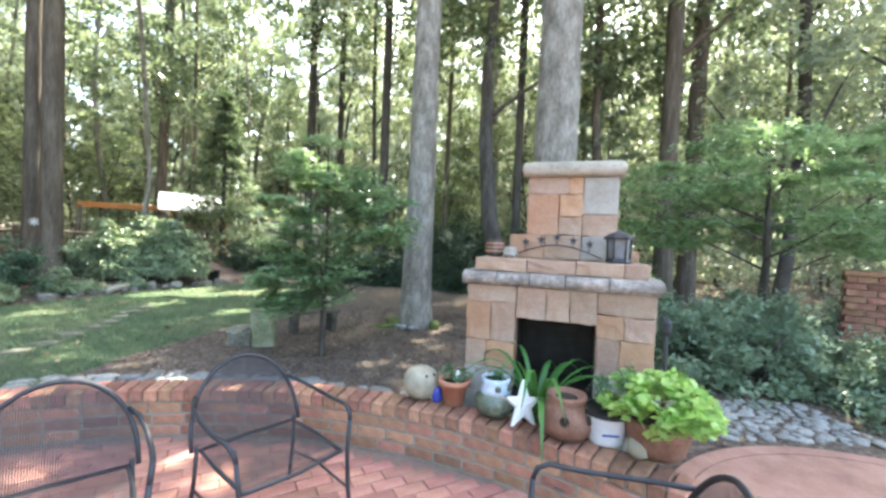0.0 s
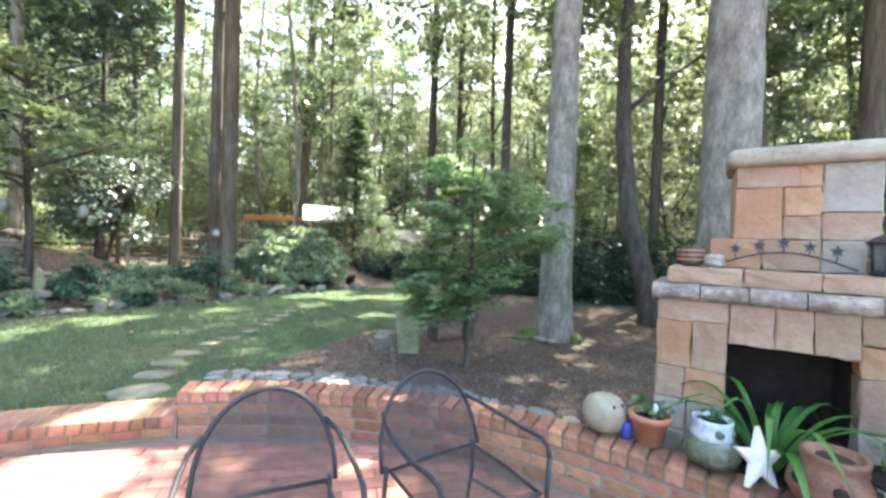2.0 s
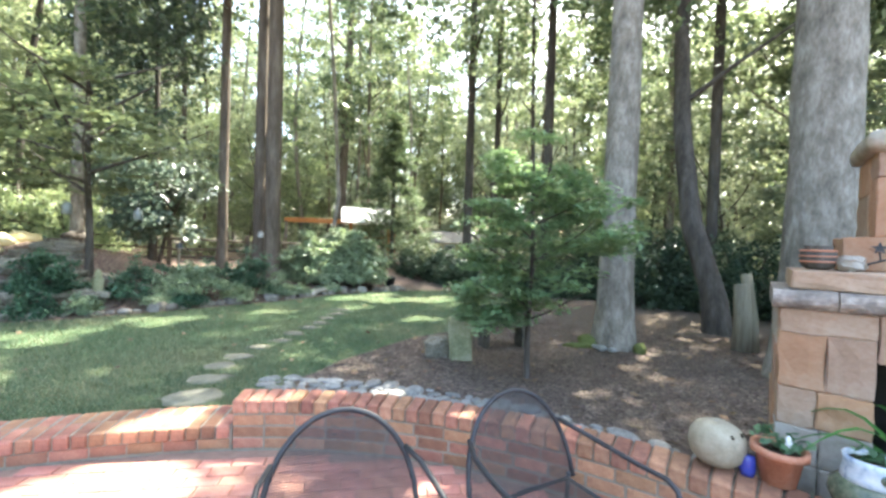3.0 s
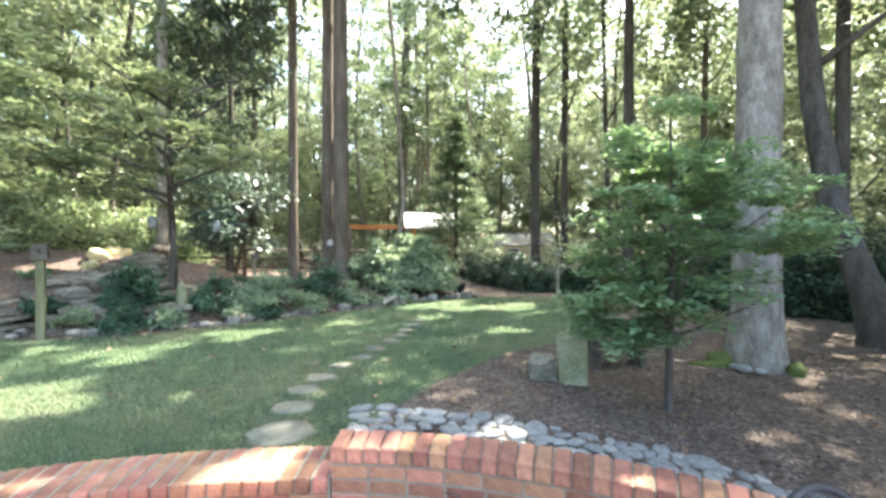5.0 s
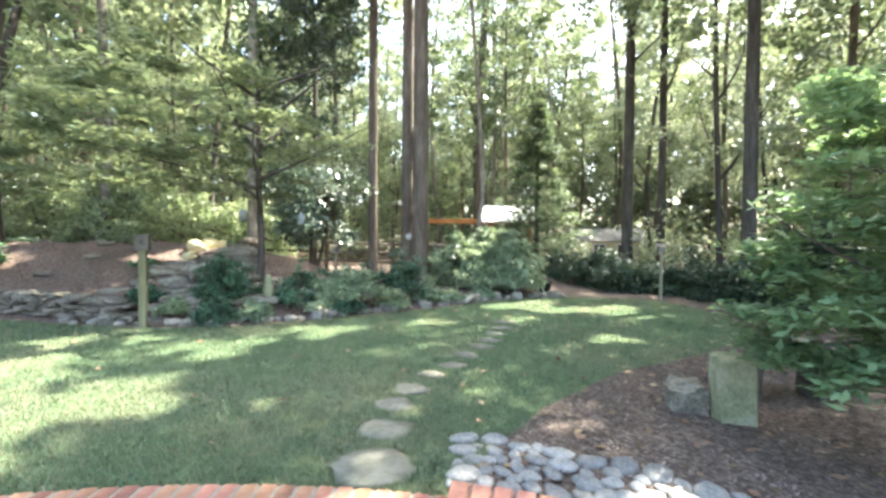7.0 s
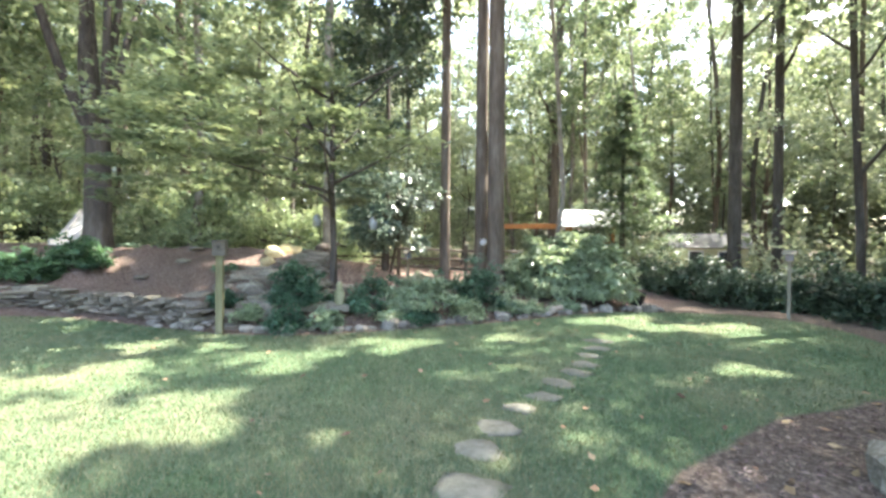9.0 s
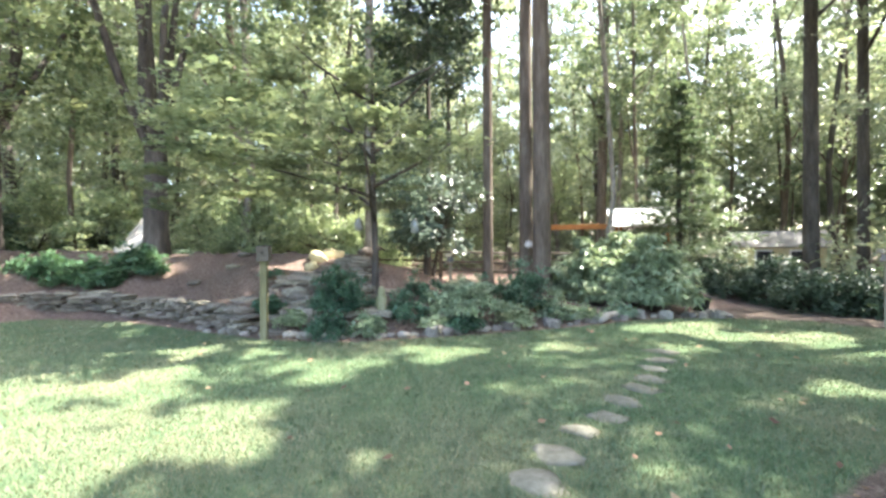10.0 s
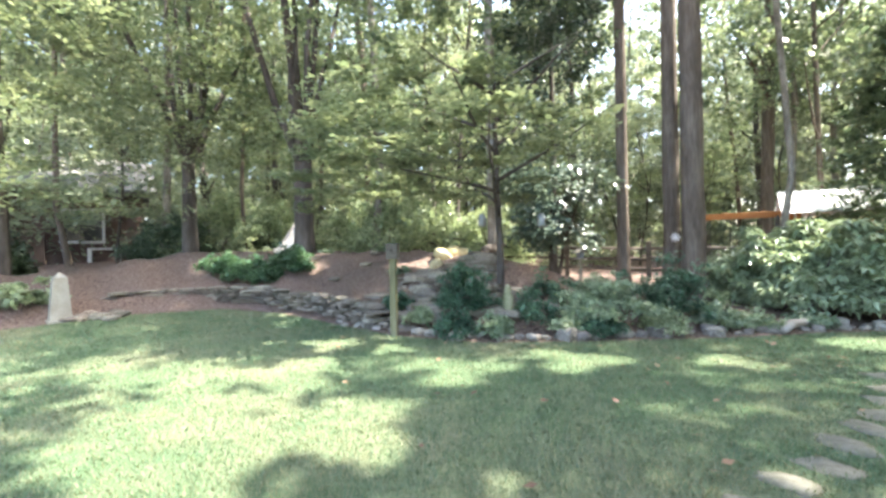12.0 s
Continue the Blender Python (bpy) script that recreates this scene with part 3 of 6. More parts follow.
def bullnose(x0, x1, y0, z0, r, mat, depth_to, name="mantel"):
    """A course with a half-round nose, in lengths, across the front and back along both ends."""
    cuts = [x0]
    while cuts[-1] < x1 - 0.3:
        cuts.append(cuts[-1] + fp_random.uniform(0.2, 0.3))
    cuts[-1] = x1
    for a, b in zip(cuts, cuts[1:]):
        bm = bmesh.new()
        prof = [(y0 + r - r * math.cos(u), z0 + r + r * math.sin(u)) for u in (math.pi * (k / 8 - 0.5) for k in range(9))]
        prof += [(depth_to, z0 + 2 * r), (depth_to, z0)]
        n = 4
        rings = [[bm.verts.new((a + 0.003 + (b - a - 0.006) * i / n, y + fp_random.uniform(-0.004, 0.004), z + fp_random.uniform(-0.003, 0.003))) for y, z in prof] for i in range(n + 1)]
        for p0, p1 in zip(rings, rings[1:]):
            for k in range(len(prof)):
                bm.faces.new((p0[k], p0[(k + 1) % len(prof)], p1[(k + 1) % len(prof)], p1[k]))
        bm.faces.new(rings[0]), bm.faces.new(rings[-1][::-1])
        bmesh.ops.recalc_face_normals(bm, faces=bm.faces[:])
        part(name, bm, mat, fireplace, smooth=False)


bullnose(-W2 - 0.035, W2 + 0.035, -0.065, BODY, 0.05, MANTEL_STONE, D, "mantel")
SHELF = BODY + 0.1
for a, b in ((-0.62, -0.22), (-0.22, 0.13), (0.13, 0.45), (0.45, 0.62)):
    fp_block(a, b, 0.02, D, SHELF, SHELF + 0.105, FIRE_STONE, "shelf_stone")
TIER = SHELF + 0.105
for a, b, mat in ((-0.40, -0.12, FIRE_ORANGE), (-0.12, 0.16, FIRE_STONE), (0.16, 0.36, FIRE_PALE), (0.36, 0.58, FIRE_ORANGE)):
    fp_block(a, b, 0.27, D, TIER, TIER + 0.19 - (0.1 if a > 0.3 else 0), mat, "tier_stone")
CH0, CH1 = TIER + 0.19, TIER + 0.19 + 0.47
for x0, x1, z0, z1, mat in ((-0.27, -0.02, CH0, CH0 + 0.33, FIRE_ORANGE), (-0.27, 0.05, CH0 + 0.33, CH1, FIRE_STONE), (-0.02, 0.16, CH0, CH0 + 0.15, FIRE_STONE), (-0.02, 0.16, CH0 + 0.15, CH0 + 0.33, FIRE_ORANGE),
                            (0.05, 0.16, CH0 + 0.33, CH1, FIRE_ORANGE), (0.16, 0.42, CH0, CH0 + 0.17, FIRE_STONE), (0.16, 0.42, CH0 + 0.17, CH1, FIRE_PALE)):
    fp_block(x0, x1, 0.30, 0.46, z0, z1, mat, "chimney_stone")
for z0, z1, mat in ((CH0, CH0 + 0.25, FIRE_STONE), (CH0 + 0.25, CH1, FIRE_ORANGE)):
    fp_block(0.2, 0.425, 0.462, 0.80, z0, z1, mat, "chimney_stone")
    fp_block(-0.275, -0.1, 0.462, 0.80, z0, z1, mat, "chimney_stone")
back = bmesh.new()
box(back, -0.25, 0.40, 0.45, 0.80, BODY, CH1)
part("chimney_core", back, MORTAR, fireplace)
capb = bmesh.new()
cap_rings = []
for k in range(9):
    u = math.pi * (k / 8 - 0.5)
    grow, z = 0.055 * math.cos(u) ** 0.7 if 0 < k < 8 else 0.0, CH1 + 0.06 + 0.06 * math.sin(u)
    ring_ = []
    for i in range(48):
        a = 2 * math.pi * i / 48
        ca, sa = math.cos(a), math.sin(a)
        m_ = max(abs(ca), abs(sa)) ** 0.93
        ring_.append(capb.verts.new((0.075 + (0.345 + grow) * ca / m_ + fp_random.uniform(-0.003, 0.003), 0.55 + (0.255 + grow) * sa / m_ + fp_random.uniform(-0.003, 0.003), z + fp_random.uniform(-0.003, 0.003))))
    cap_rings.append(ring_)
for r0_, r1_ in zip(cap_rings, cap_rings[1:]):
    for i in range(48):
        capb.faces.new((r0_[i], r0_[(i + 1) % 48], r1_[(i + 1) % 48], r1_[i]))
capb.faces.new(cap_rings[0][::-1]), capb.faces.new(cap_rings[-1])
part("cap", capb, CAP_STONE, fireplace, "rounded grey capstone", smooth=True)


# ---- trees ----
def trunk_arrays(points, r0, r1, rng, n=14, flare=1.5):
    pts = [Vector(p) for p in points]
    line = []
    for a, b in zip(pts, pts[1:]):
        for i in range(6):
            line.append(a.lerp(b, i / 6))
    line.append(pts[-1])
    h = max(0.1, line[-1].z - line[0].z)
    radii = [(r0 + (r1 - r0) * (p.z - line[0].z) / h) * (1 + (flare - 1) * math.exp(-(p.z - line[0].z) / 0.55)) for p in line]
    if flare > 1.01:
        line = [line[0]] + [line[0].lerp(line[1], u) for u in (0.15, 0.35, 0.65)] + line[1:]
        radii = [(r0 + (r1 - r0) * (p.z - line[0].z) / h) * (1 + (flare - 1) * math.exp(-(p.z - line[0].z) / 0.55)) for p in line]
    return tube_arrays(line, [max(0.004, r) for r in radii], n, 0.05, rng)


def tree(name, base, points, r0, r1, bark, label, limbs=(), crown=None, group="", flare=1.65, n=14, seed=1):
    """A tree: a tapered trunk through points (from its base), limbs, and a crown.
    crown: (leaf points from the base, leaf length, leaf width, material, tilt)."""
    rng = random.Random(seed)
    top = thing(name, pose(*base), label, "tree", group)
    v, f = trunk_arrays([(0, 0, -0.3), (0, 0, -0.02), *points], r0, r1, rng, n, flare)
    part_mesh("trunk", mesh_of("trunk", v, f, bark, True), top)
    for line, a, b in limbs:
        v, f = trunk_arrays(line, a, b, rng, 7, 1.0)
        part_mesh("limb", mesh_of("limb", v, f, bark, True), top)
    if crown is not None:
        pts, length, width, mat, tilt = crown
        pts = cut_sun_gaps(pts, base)
        leaves("crown", pts, length, width, mat, np.random.default_rng(seed), tilt, parent=top)
    return top


def limb_line(rng, start, direction, length, lift=0.2, parts=4):
    p, d = Vector(start), Vector(direction).normalized()
    out = [p.copy()]
    for _ in range(parts):
        d = (d + Vector((rng.uniform(-0.2, 0.2), rng.uniform(-0.2, 0.2), lift * rng.uniform(0, 1)))).normalized()
        p = p + d * (length / parts)
        out.append(p.copy())
    return out


def crown_round(seed, z0, z1, radius, count, per, clump=0.7, flat=0.55, thin=0.3):
    """Leaf points of a tall loose crown, in layered clumps with gaps."""
    rng = np.random.default_rng(seed)
    c = []
    for _ in range(count):
        u = rng.uniform(0, 1)
        z = z0 + (z1 - z0) * u
        prof = radius * (thin + (1 - thin) * math.sin(math.pi * min(1, 0.15 + 0.8 * u)))
        a, r = rng.uniform(0, 2 * np.pi), prof * rng.uniform(0.15, 1) ** 0.6
        c.append((r * math.cos(a), r * math.sin(a), z))
    return clumps(rng, c, rng.uniform(0.5, 1.3, count) * clump, per, flat, 0.6)


def shrub_points(seed, rx, ry, h, count, per, clump=0.22, low=0.1):
    """Leaf points of a shrub: clumps over a dome that reaches the ground."""
    rng = np.random.default_rng(seed)
    c = []
    for _ in range(count):
        a = rng.uniform(0, 2 * np.pi)
        u = rng.uniform(0, 1)
        e = math.acos(1 - u)
        k = rng.uniform(0.75, 1.05) * (0.5 + 0.5 * rng.uniform(0, 1) ** 0.3)
        lump = 1 + 0.18 * math.sin(3 * a + seed) + 0.1 * math.sin(7 * a + 2 * seed)
        c.append((rx * k * lump * math.sin(e) * math.cos(a), ry * k * lump * math.sin(e) * math.sin(a), max(low, h * k * math.cos(e) * lump)))
    return clumps(rng, c, rng.uniform(0.6, 1.3, count) * clump, per, 0.7, 0.5)


def shrub(name, x, y, rx, ry, h, count, per, length, width, mat, label, seed, clump=0.22, group="", tilt=0.9, category="shrub", stems=5):
    top = thing(name, pose(x, y, ground_z(x, y)), label, category, group)
    rng = random.Random(seed)
    for i in range(stems):
        a = rng.uniform(0, 6.28)
        line = limb_line(rng, (0.06 * math.cos(a), 0.06 * math.sin(a), -0.05), (math.cos(a) * 0.6 * rx / max(h, 0.1), math.sin(a) * 0.6 * ry / max(h, 0.1), 1), h * 0.85, 0.1, 3)
        tube("stem", line, [0.02 * (1 - 0.22 * k) * min(1, h) for k in range(4)], BARK_DARK, top, 5)
    leaves("foliage", shrub_points(seed, rx, ry, h, count, per, clump), length, width, mat, np.random.default_rng(seed), tilt, parent=top)
    return top


def tall(name, x, y, h, r0, r1, bark, label, seed, crown_spec=None, lean=(0, 0), bend=0.0, group="", limb_z=None, limb_n=5, leaf=(0.16, 0.09, None, 1.0), reach=3.0):
    """A forest tree standing on the ground."""
    rng = random.Random(seed)
    z = ground_z(x, y)
    pts = [(lean[0] * u * h + bend * math.sin(u * 5 + seed), lean[1] * u * h + bend * math.cos(u * 4 + seed), u * h) for u in (0.12, 0.3, 0.5, 0.75, 1.0)]
    limbs = []
    if limb_z:
        for i in range(limb_n):
            u = rng.uniform(limb_z / h, 0.92)
            a = rng.uniform(0, 6.28)
            k = next(i for i in range(5) if (0.12, 0.3, 0.5, 0.75, 1.0)[i] >= u)
            p1, u1 = (pts[k], (0.12, 0.3, 0.5, 0.75, 1.0)[k])
            p0, u0 = (pts[k - 1], (0.12, 0.3, 0.5, 0.75, 1.0)[k - 1]) if k else ((0, 0, 0), 0)
            w = (u - u0) / (u1 - u0)
            start = [p0[j] + (p1[j] - p0[j]) * w for j in range(3)]
            limbs.append((limb_line(rng, start, (math.cos(a), math.sin(a), 0.7), reach * rng.uniform(0.6, 1.2), 0.35), r0 * (1 - u) * 0.5 + 0.015, 0.01))
    crown = None
    if crown_spec is not None:
        crown = (crown_spec, leaf[0], leaf[1], leaf[2] or LEAF_FOREST, leaf[3])
    return tree(name, (x, y, z), pts, r0, r1, bark, label, limbs, crown, group, seed=seed)


# the tall trunks nearest the patio; unseen high crowns made wide to shade the lawn
tall("tree", -0.42, 6.75, 17, 0.235, 0.15, BARK_GREY, "tall straight grey-barked tree in the mulch bed", 3, crown_round(3, 9.5, 16, 5.0, 210, 50, 0.9), lean=(0.006, 0.012), limb_z=7.5, leaf=(0.24, 0.16, None, 1.0))
tall("tree", 1.62, 6.1, 18, 0.33, 0.22, BARK_GREY, "thick grey-barked tree behind the fireplace", 5, crown_round(5, 8.5, 17, 5.4, 240, 48, 0.9), lean=(0.002, 0.0), limb_z=7.5, leaf=(0.2, 0.13, None, 1.0))
t3 = (1.45, 9.0)
tree("tree", (*t3, ground_z(*t3)), [(-0.05, 0.1, 0.6), (-0.38, 0.5, 2.0), (-0.5, 1.1, 4.0), (-0.45, 1.9, 6.5), (0.0, 2.6, 12)], 0.205, 0.10, BARK_DARK, "dark leaning tree trunk with a curved foot", [([(-0.5, 1.3, 4.6), (0.3, 1.1, 5.2), (1.3, 1.0, 5.9)], 0.07, 0.02)],
     (crown_round(7, 6, 14, 4.0, 100, 44, 0.9), 0.18, 0.11, LEAF_FOREST, 1.0), flare=1.5, seed=7)
tall("tree", -9.75, 9.55, 19, 0.165, 0.13, BARK_BROWN, "tall brown tree trunk behind the flower bed", 8, crown_round(8, 9, 17, 5.0, 200, 46, 0.9), limb_z=9, leaf=(0.22, 0.14, None, 1.0))
tall("tree", -9.03, 9.3, 20, 0.205, 0.17, BARK_BROWN, "tall thick brown tree trunk behind the flower bed", 9, crown_round(9, 8.5, 17, 5.6, 260, 50, 0.9), lean=(-0.004, 0.0), limb_z=8, leaf=(0.22, 0.14, None, 1.0))
tall("tree", -11.14, 9.54, 18, 0.14, 0.11, BARK_BROWN, "slender brown tree trunk behind the flower bed", 10, crown_round(10, 8, 18, 3, 60, 36, 0.9), limb_z=8, leaf=(0.22, 0.14, None, 1.0))
tall("tree", -15.4, 21.8, 20, 0.27, 0.16, BARK_BROWN, "tall brown tree beyond the play set", 12, crown_round(12, 7, 20, 4, 80, 36, 1.0), lean=(0.03, 0.0), limb_z=7, leaf=(0.25, 0.16, None, 1.0))

# added beyond the hedge, with high unseen crowns set to shade the lawn
tall("tree", -2.2, 14.3, 19, 0.17, 0.1, BARK_DARK, "dark straight tree trunk behind the hedge", 14, crown_round(14, 8.5, 15, 5.4, 270, 50, 0.9), limb_z=8, leaf=(0.2, 0.13, None, 1.0))
tall("tree", -5.9, 17.6, 20, 0.2, 0.12, BARK_DARK, "dark tree trunk beyond the hedge", 15, crown_round(15, 10.0, 19, 4.2, 150, 46, 0.9), limb_z=7, leaf=(0.2, 0.13, None, 1.0))
tall("tree", -5.0, 19.0, 19, 0.15, 0.1, BARK_DARK, "slim dark tree trunk beyond the hedge", 16, crown_round(16, 11.0, 19, 3.0, 70, 46, 0.9), limb_z=7, leaf=(0.2, 0.13, None, 1.0))

tall("tree", 6.3, 11.55, 19, 0.25, 0.17, BARK_BROWN, "tall brown tree trunk behind the spreading maple", 17, crown_round(17, 8.0, 19, 4.2, 130, 46, 0.9), limb_z=6, leaf=(0.2, 0.13, None, 1.0))
tall("tree", 7.6, 12.6, 20, 0.26, 0.17, BARK_BROWN, "tall brown tree trunk behind the spreading maple", 18, crown_round(18, 8.0, 20, 4.2, 130, 46, 0.9), lean=(0.01, 0), limb_z=6, leaf=(0.2, 0.13, None, 1.0))

# made-up tree: its dense crown only casts shade over the bed and fireplace
tall("tree", 2.4, 13.6, 17, 0.15, 0.1, BARK_DARK, "dark tree added among the evergreens to shade the bed", 19, crown_round(19, 8.0, 15, 4.0, 200, 46, 0.9), limb_z=7, leaf=(0.2, 0.13, None, 1.0))


def oak(x, y, h, r, fork, seed, label):
    """A tree that forks low into several rising stems."""
    rng = random.Random(seed)
    z = ground_z(x, y)
    limbs = []
    for i in range(7):
        a = 6.28 * i / 7 + rng.uniform(-0.3, 0.3)
        lean = rng.uniform(0.04, 0.2) if i % 3 else rng.uniform(0.3, 0.5)
        line = [(0.12 * math.cos(a), 0.12 * math.sin(a), fork - 0.5)]
        for k in range(1, 6):
            s = k * 1.6
            line.append((math.cos(a) * (0.12 + lean * s + rng.uniform(-0.1, 0.1)), math.sin(a) * (0.12 + lean * s + rng.uniform(-0.1, 0.1)), fork - 0.5 + s * (1.0 - 0.25 * lean)))
        limbs.append((line, r * 0.42, 0.03))
    return tree("tree", (x, y, z), [(0, 0, fork * 0.5), (0.03, 0, fork)], r, r * 0.85, BARK_DARK, label, limbs,
                (crown_round(seed, 2.8, h, 4.2, 210, 75, 0.8, 0.3), 0.15, 0.085, LEAF_DOGWOOD, 0.8), flare=1.3, seed=seed)


oak(-14.6, 2.05, 12, 0.26, 2.9, 21, "large tree forking low into many rising stems")
oak(-16.4, -1.0, 12, 0.19, 3.2, 22, "forked shade tree on the mulch mound")

# dogwood over the flower bed
rd = np.random.default_rng(31)
dog_c, dog_r = [], []
for layer, (z, rad, k) in enumerate([(1.75, 2.0, 12), (2.15, 2.4, 20), (2.55, 2.5, 24), (2.95, 2.2, 22), (3.35, 1.8, 16), (3.7, 1.2, 10)]):
    for _ in range(k):
        a, r = rd.uniform(0, 6.283), rad * rd.uniform(0.2, 1) ** 0.6
        dog_c.append((1.1 * r * math.cos(a) - 0.55, 1.15 * r * math.sin(a) - 0.95, z - 0.08 * r + rd.normal(0, 0.07))), dog_r.append(rd.uniform(0.35, 0.7))
dog_rng = random.Random(32)
dog_limbs = []
for i in range(12):
    a = i * 2.4
    dog_limbs.append((limb_line(dog_rng, (0.02 * i / 12, 0, 1.3 + 0.2 * i), (math.cos(a) - 0.25, math.sin(a) - 0.3, 0.3), 2.4 - 0.08 * i, 0.1), 0.035, 0.006))
dz = ground_z(-9.2, 5.05)
tree("tree", (-9.2, 5.05, dz), [(0.02, 0, 0.8), (-0.06, 0, 1.8), (-0.1, 0, 3.8)], 0.065, 0.03, BARK_DARK, "small layered dogwood tree on the flower bed", dog_limbs,
     (clumps(rd, dog_c, dog_r, 125, 0.12, 0.6), 0.12, 0.07, LEAF_DOGWOOD, 0.45), flare=1.2, seed=31)
tall("tree", -12.0, 6.35, 12, 0.13, 0.08, BARK_GREY, "pale slender tree trunk behind the dogwood", 33, crown_round(33, 5, 12, 2.4, 60, 50, 0.7), leaf=(0.18, 0.1, None, 1.0))

# young maple beside the stone post
rm = np.random.default_rng(41)
map_c, map_r = [], []
for z, rad, k in [(0.62, 0.42, 20), (0.82, 0.55, 22), (1.05, 0.72, 24), (1.35, 0.80, 28), (1.65, 0.82, 28), (1.95, 0.66, 22), (2.25, 0.42, 12)]:
    for _ in range(k):
        a, r = rm.uniform(0, 6.283), rad * rm.uniform(0.1, 1) ** 0.6
        skirt = 1.05 * max(0.0, 1.05 - z)
        map_c.append((r * math.cos(a) - skirt + (0.12 if 1.3 < z < 2 else 0), r * math.sin(a) - 0.25 * skirt, z + 0.08 * r + rm.normal(0, 0.08))), map_r.append(rm.uniform(0.13, 0.28))
mz = ground_z(-1.36, 4.65)
map_rng = random.Random(42)
tree("tree", (-1.36, 4.65, mz), [(0.0, 0, 0.5), (0.02, 0.02, 1.2), (0.0, 0, 2.4)], 0.035, 0.008, BARK_DARK, "young fine-leaved maple in the mulch bed", [(limb_line(map_rng, (0, 0, 0.6 + 0.12 * i), (math.cos(i * 2.4), math.sin(i * 2.4), 0.5), 0.8, 0.1), 0.012, 0.003) for i in range(12)],
     (clumps(rm, map_c, map_r, 112, 0.34, 0.6), 0.085, 0.034, LEAF_MAPLE, 0.55), flare=1.1, seed=41)

# the spreading maple right of the fireplace
rr = np.random.default_rng(51)
mr_c, mr_r = [], []
for z, rad, k in [(1.75, 2.2, 22), (2.05, 2.5, 34), (2.4, 2.5, 34), (2.75, 2.2, 28), (3.1, 1.6, 18), (3.4, 0.9, 9)]:
    for _ in range(k):
        a, r = rr.uniform(0, 6.283), rad * rr.uniform(0.1, 1) ** 0.6
        mr_c.append((r * math.cos(a), r * math.sin(a), z - 0.06 * r + rr.normal(0, 0.07))), mr_r.append(rr.uniform(0.3, 0.6))
rz = ground_z(5.0, 6.3)
mr_rng = random.Random(52)
tree("tree", (5.0, 6.3, rz), [(0, 0, 0.7), (0.05, 0, 1.4), (0, 0, 2.9)], 0.08, 0.02, BARK_DARK, "spreading layered maple with fine green leaves", [(limb_line(mr_rng, (0, 0, 1.1 + 0.15 * i), (math.cos(i * 2.4), math.sin(i * 2.4), 0.4), 2.0 - 0.08 * i, 0.1), 0.02, 0.004) for i in range(11)],
     (clumps(rr, mr_c, mr_r, 210, 0.22, 0.6), 0.1, 0.04, LEAF_MAPLE, 0.6), flare=1.2, seed=51)

# glossy magnolia, conifer
mag_z = ground_z(-12.9, 8.7)
magnolia = tree("tree", (-12.9, 8.7, mag_z), [(0, 0, 1), (0.1, 0, 4), (0, 0, 8.5)], 0.12, 0.03, BARK_DARK, "tall dark magnolia with shiny leaves", [([(0.1, 0.1, 0), (0.3, 0.2, 1.2), (0.7, 0.5, 2.5)], 0.06, 0.02)],
     (crown_round(61, 2.4, 8.2, 2.3, 260, 75, 0.55, 0.7, 0.6), 0.17, 0.08, LEAF_GLOSSY, 0.9), flare=1.2, seed=61)
mag_rng = np.random.default_rng(62)
mag_c = [(0.55 + 1.15 * r * math.cos(a), -0.35 + 1.15 * r * math.sin(a), z) for a, r, z in zip(mag_rng.uniform(0, 6.283, 90), mag_rng.uniform(0, 1, 90) ** 0.5, mag_rng.uniform(0.9, 3.0, 90))]
mag_pts = clumps(mag_rng, mag_c, mag_rng.uniform(0.25, 0.5, 90), 62, 0.7, 0.5)
outward_leaves("lower_crown", mag_pts, (0.3, -0.15, 1.6), 0.16, 0.08, LEAF_GLOSSY, mag_rng, magnolia, "low shiny leaves")
rh = np.random.default_rng(63)
hem_c, hem_r = [], []
for i in range(330):
    u = rh.uniform(0, 1) ** 1.25
    a = rh.uniform(0, 6.283)
    rad = (2.3 * (1 - u) + 0.12) * rh.uniform(0.3, 1)
    hem_c.append((rad * math.cos(a), rad * math.sin(a), 0.6 + 6.4 * u - 0.2 * rad)), hem_r.append(0.3 + 0.42 * (1 - u))
hz0 = ground_z(-9.3, 17.0)
tree("tree", (-9.3, 17.0, hz0), [(0, 0, 2), (0, 0, 5), (0, 0, 7.4)], 0.12, 0.02, BARK_DARK, "dark pyramid-shaped hemlock behind the lawn", [], (clumps(rh, hem_c, hem_r, 46, 0.28, 0.6), 0.26, 0.06, LEAF_NEEDLE, 0.6), flare=1.2, seed=63)

# ---- the woods: standing trees in a ring, then the far mass ----
forest_rng = random.Random(77)
spots = []
tries = 0
while len(spots) < 112 and tries < 4000:
    tries += 1
    a = radians(forest_rng.uniform(-60, 122))
    d = 13 + 26 * forest_rng.uniform(0, 1) ** 0.8
    x, y = -1.5 - math.sin(a) * d, 1.0 + math.cos(a) * d
    if (-26 < x < -20 and -14 < y < -3) or polygon_distance([(x, y)], LAWN)[0] > -2.5 or min([9] + [math.hypot(x - p, y - q) for p, q in spots]) < 2.2:
        continue
    if math.hypot(x + 7.8, y - 21.5) < 3.0 or math.hypot(x + 13, y - 17.5) < 3.2 or (x < -10 and y < 4 and d < 17) or math.hypot(x + 3.5, y - 12.5) < 3.5 or math.hypot(x + 10, y - 17) < 4.2 or math.hypot(x + 14, y - 13) < 4.5:
        continue
    spots.append((x, y))
barks = [BARK_BROWN, BARK_DARK, BARK_GREY, BARK_DARK]
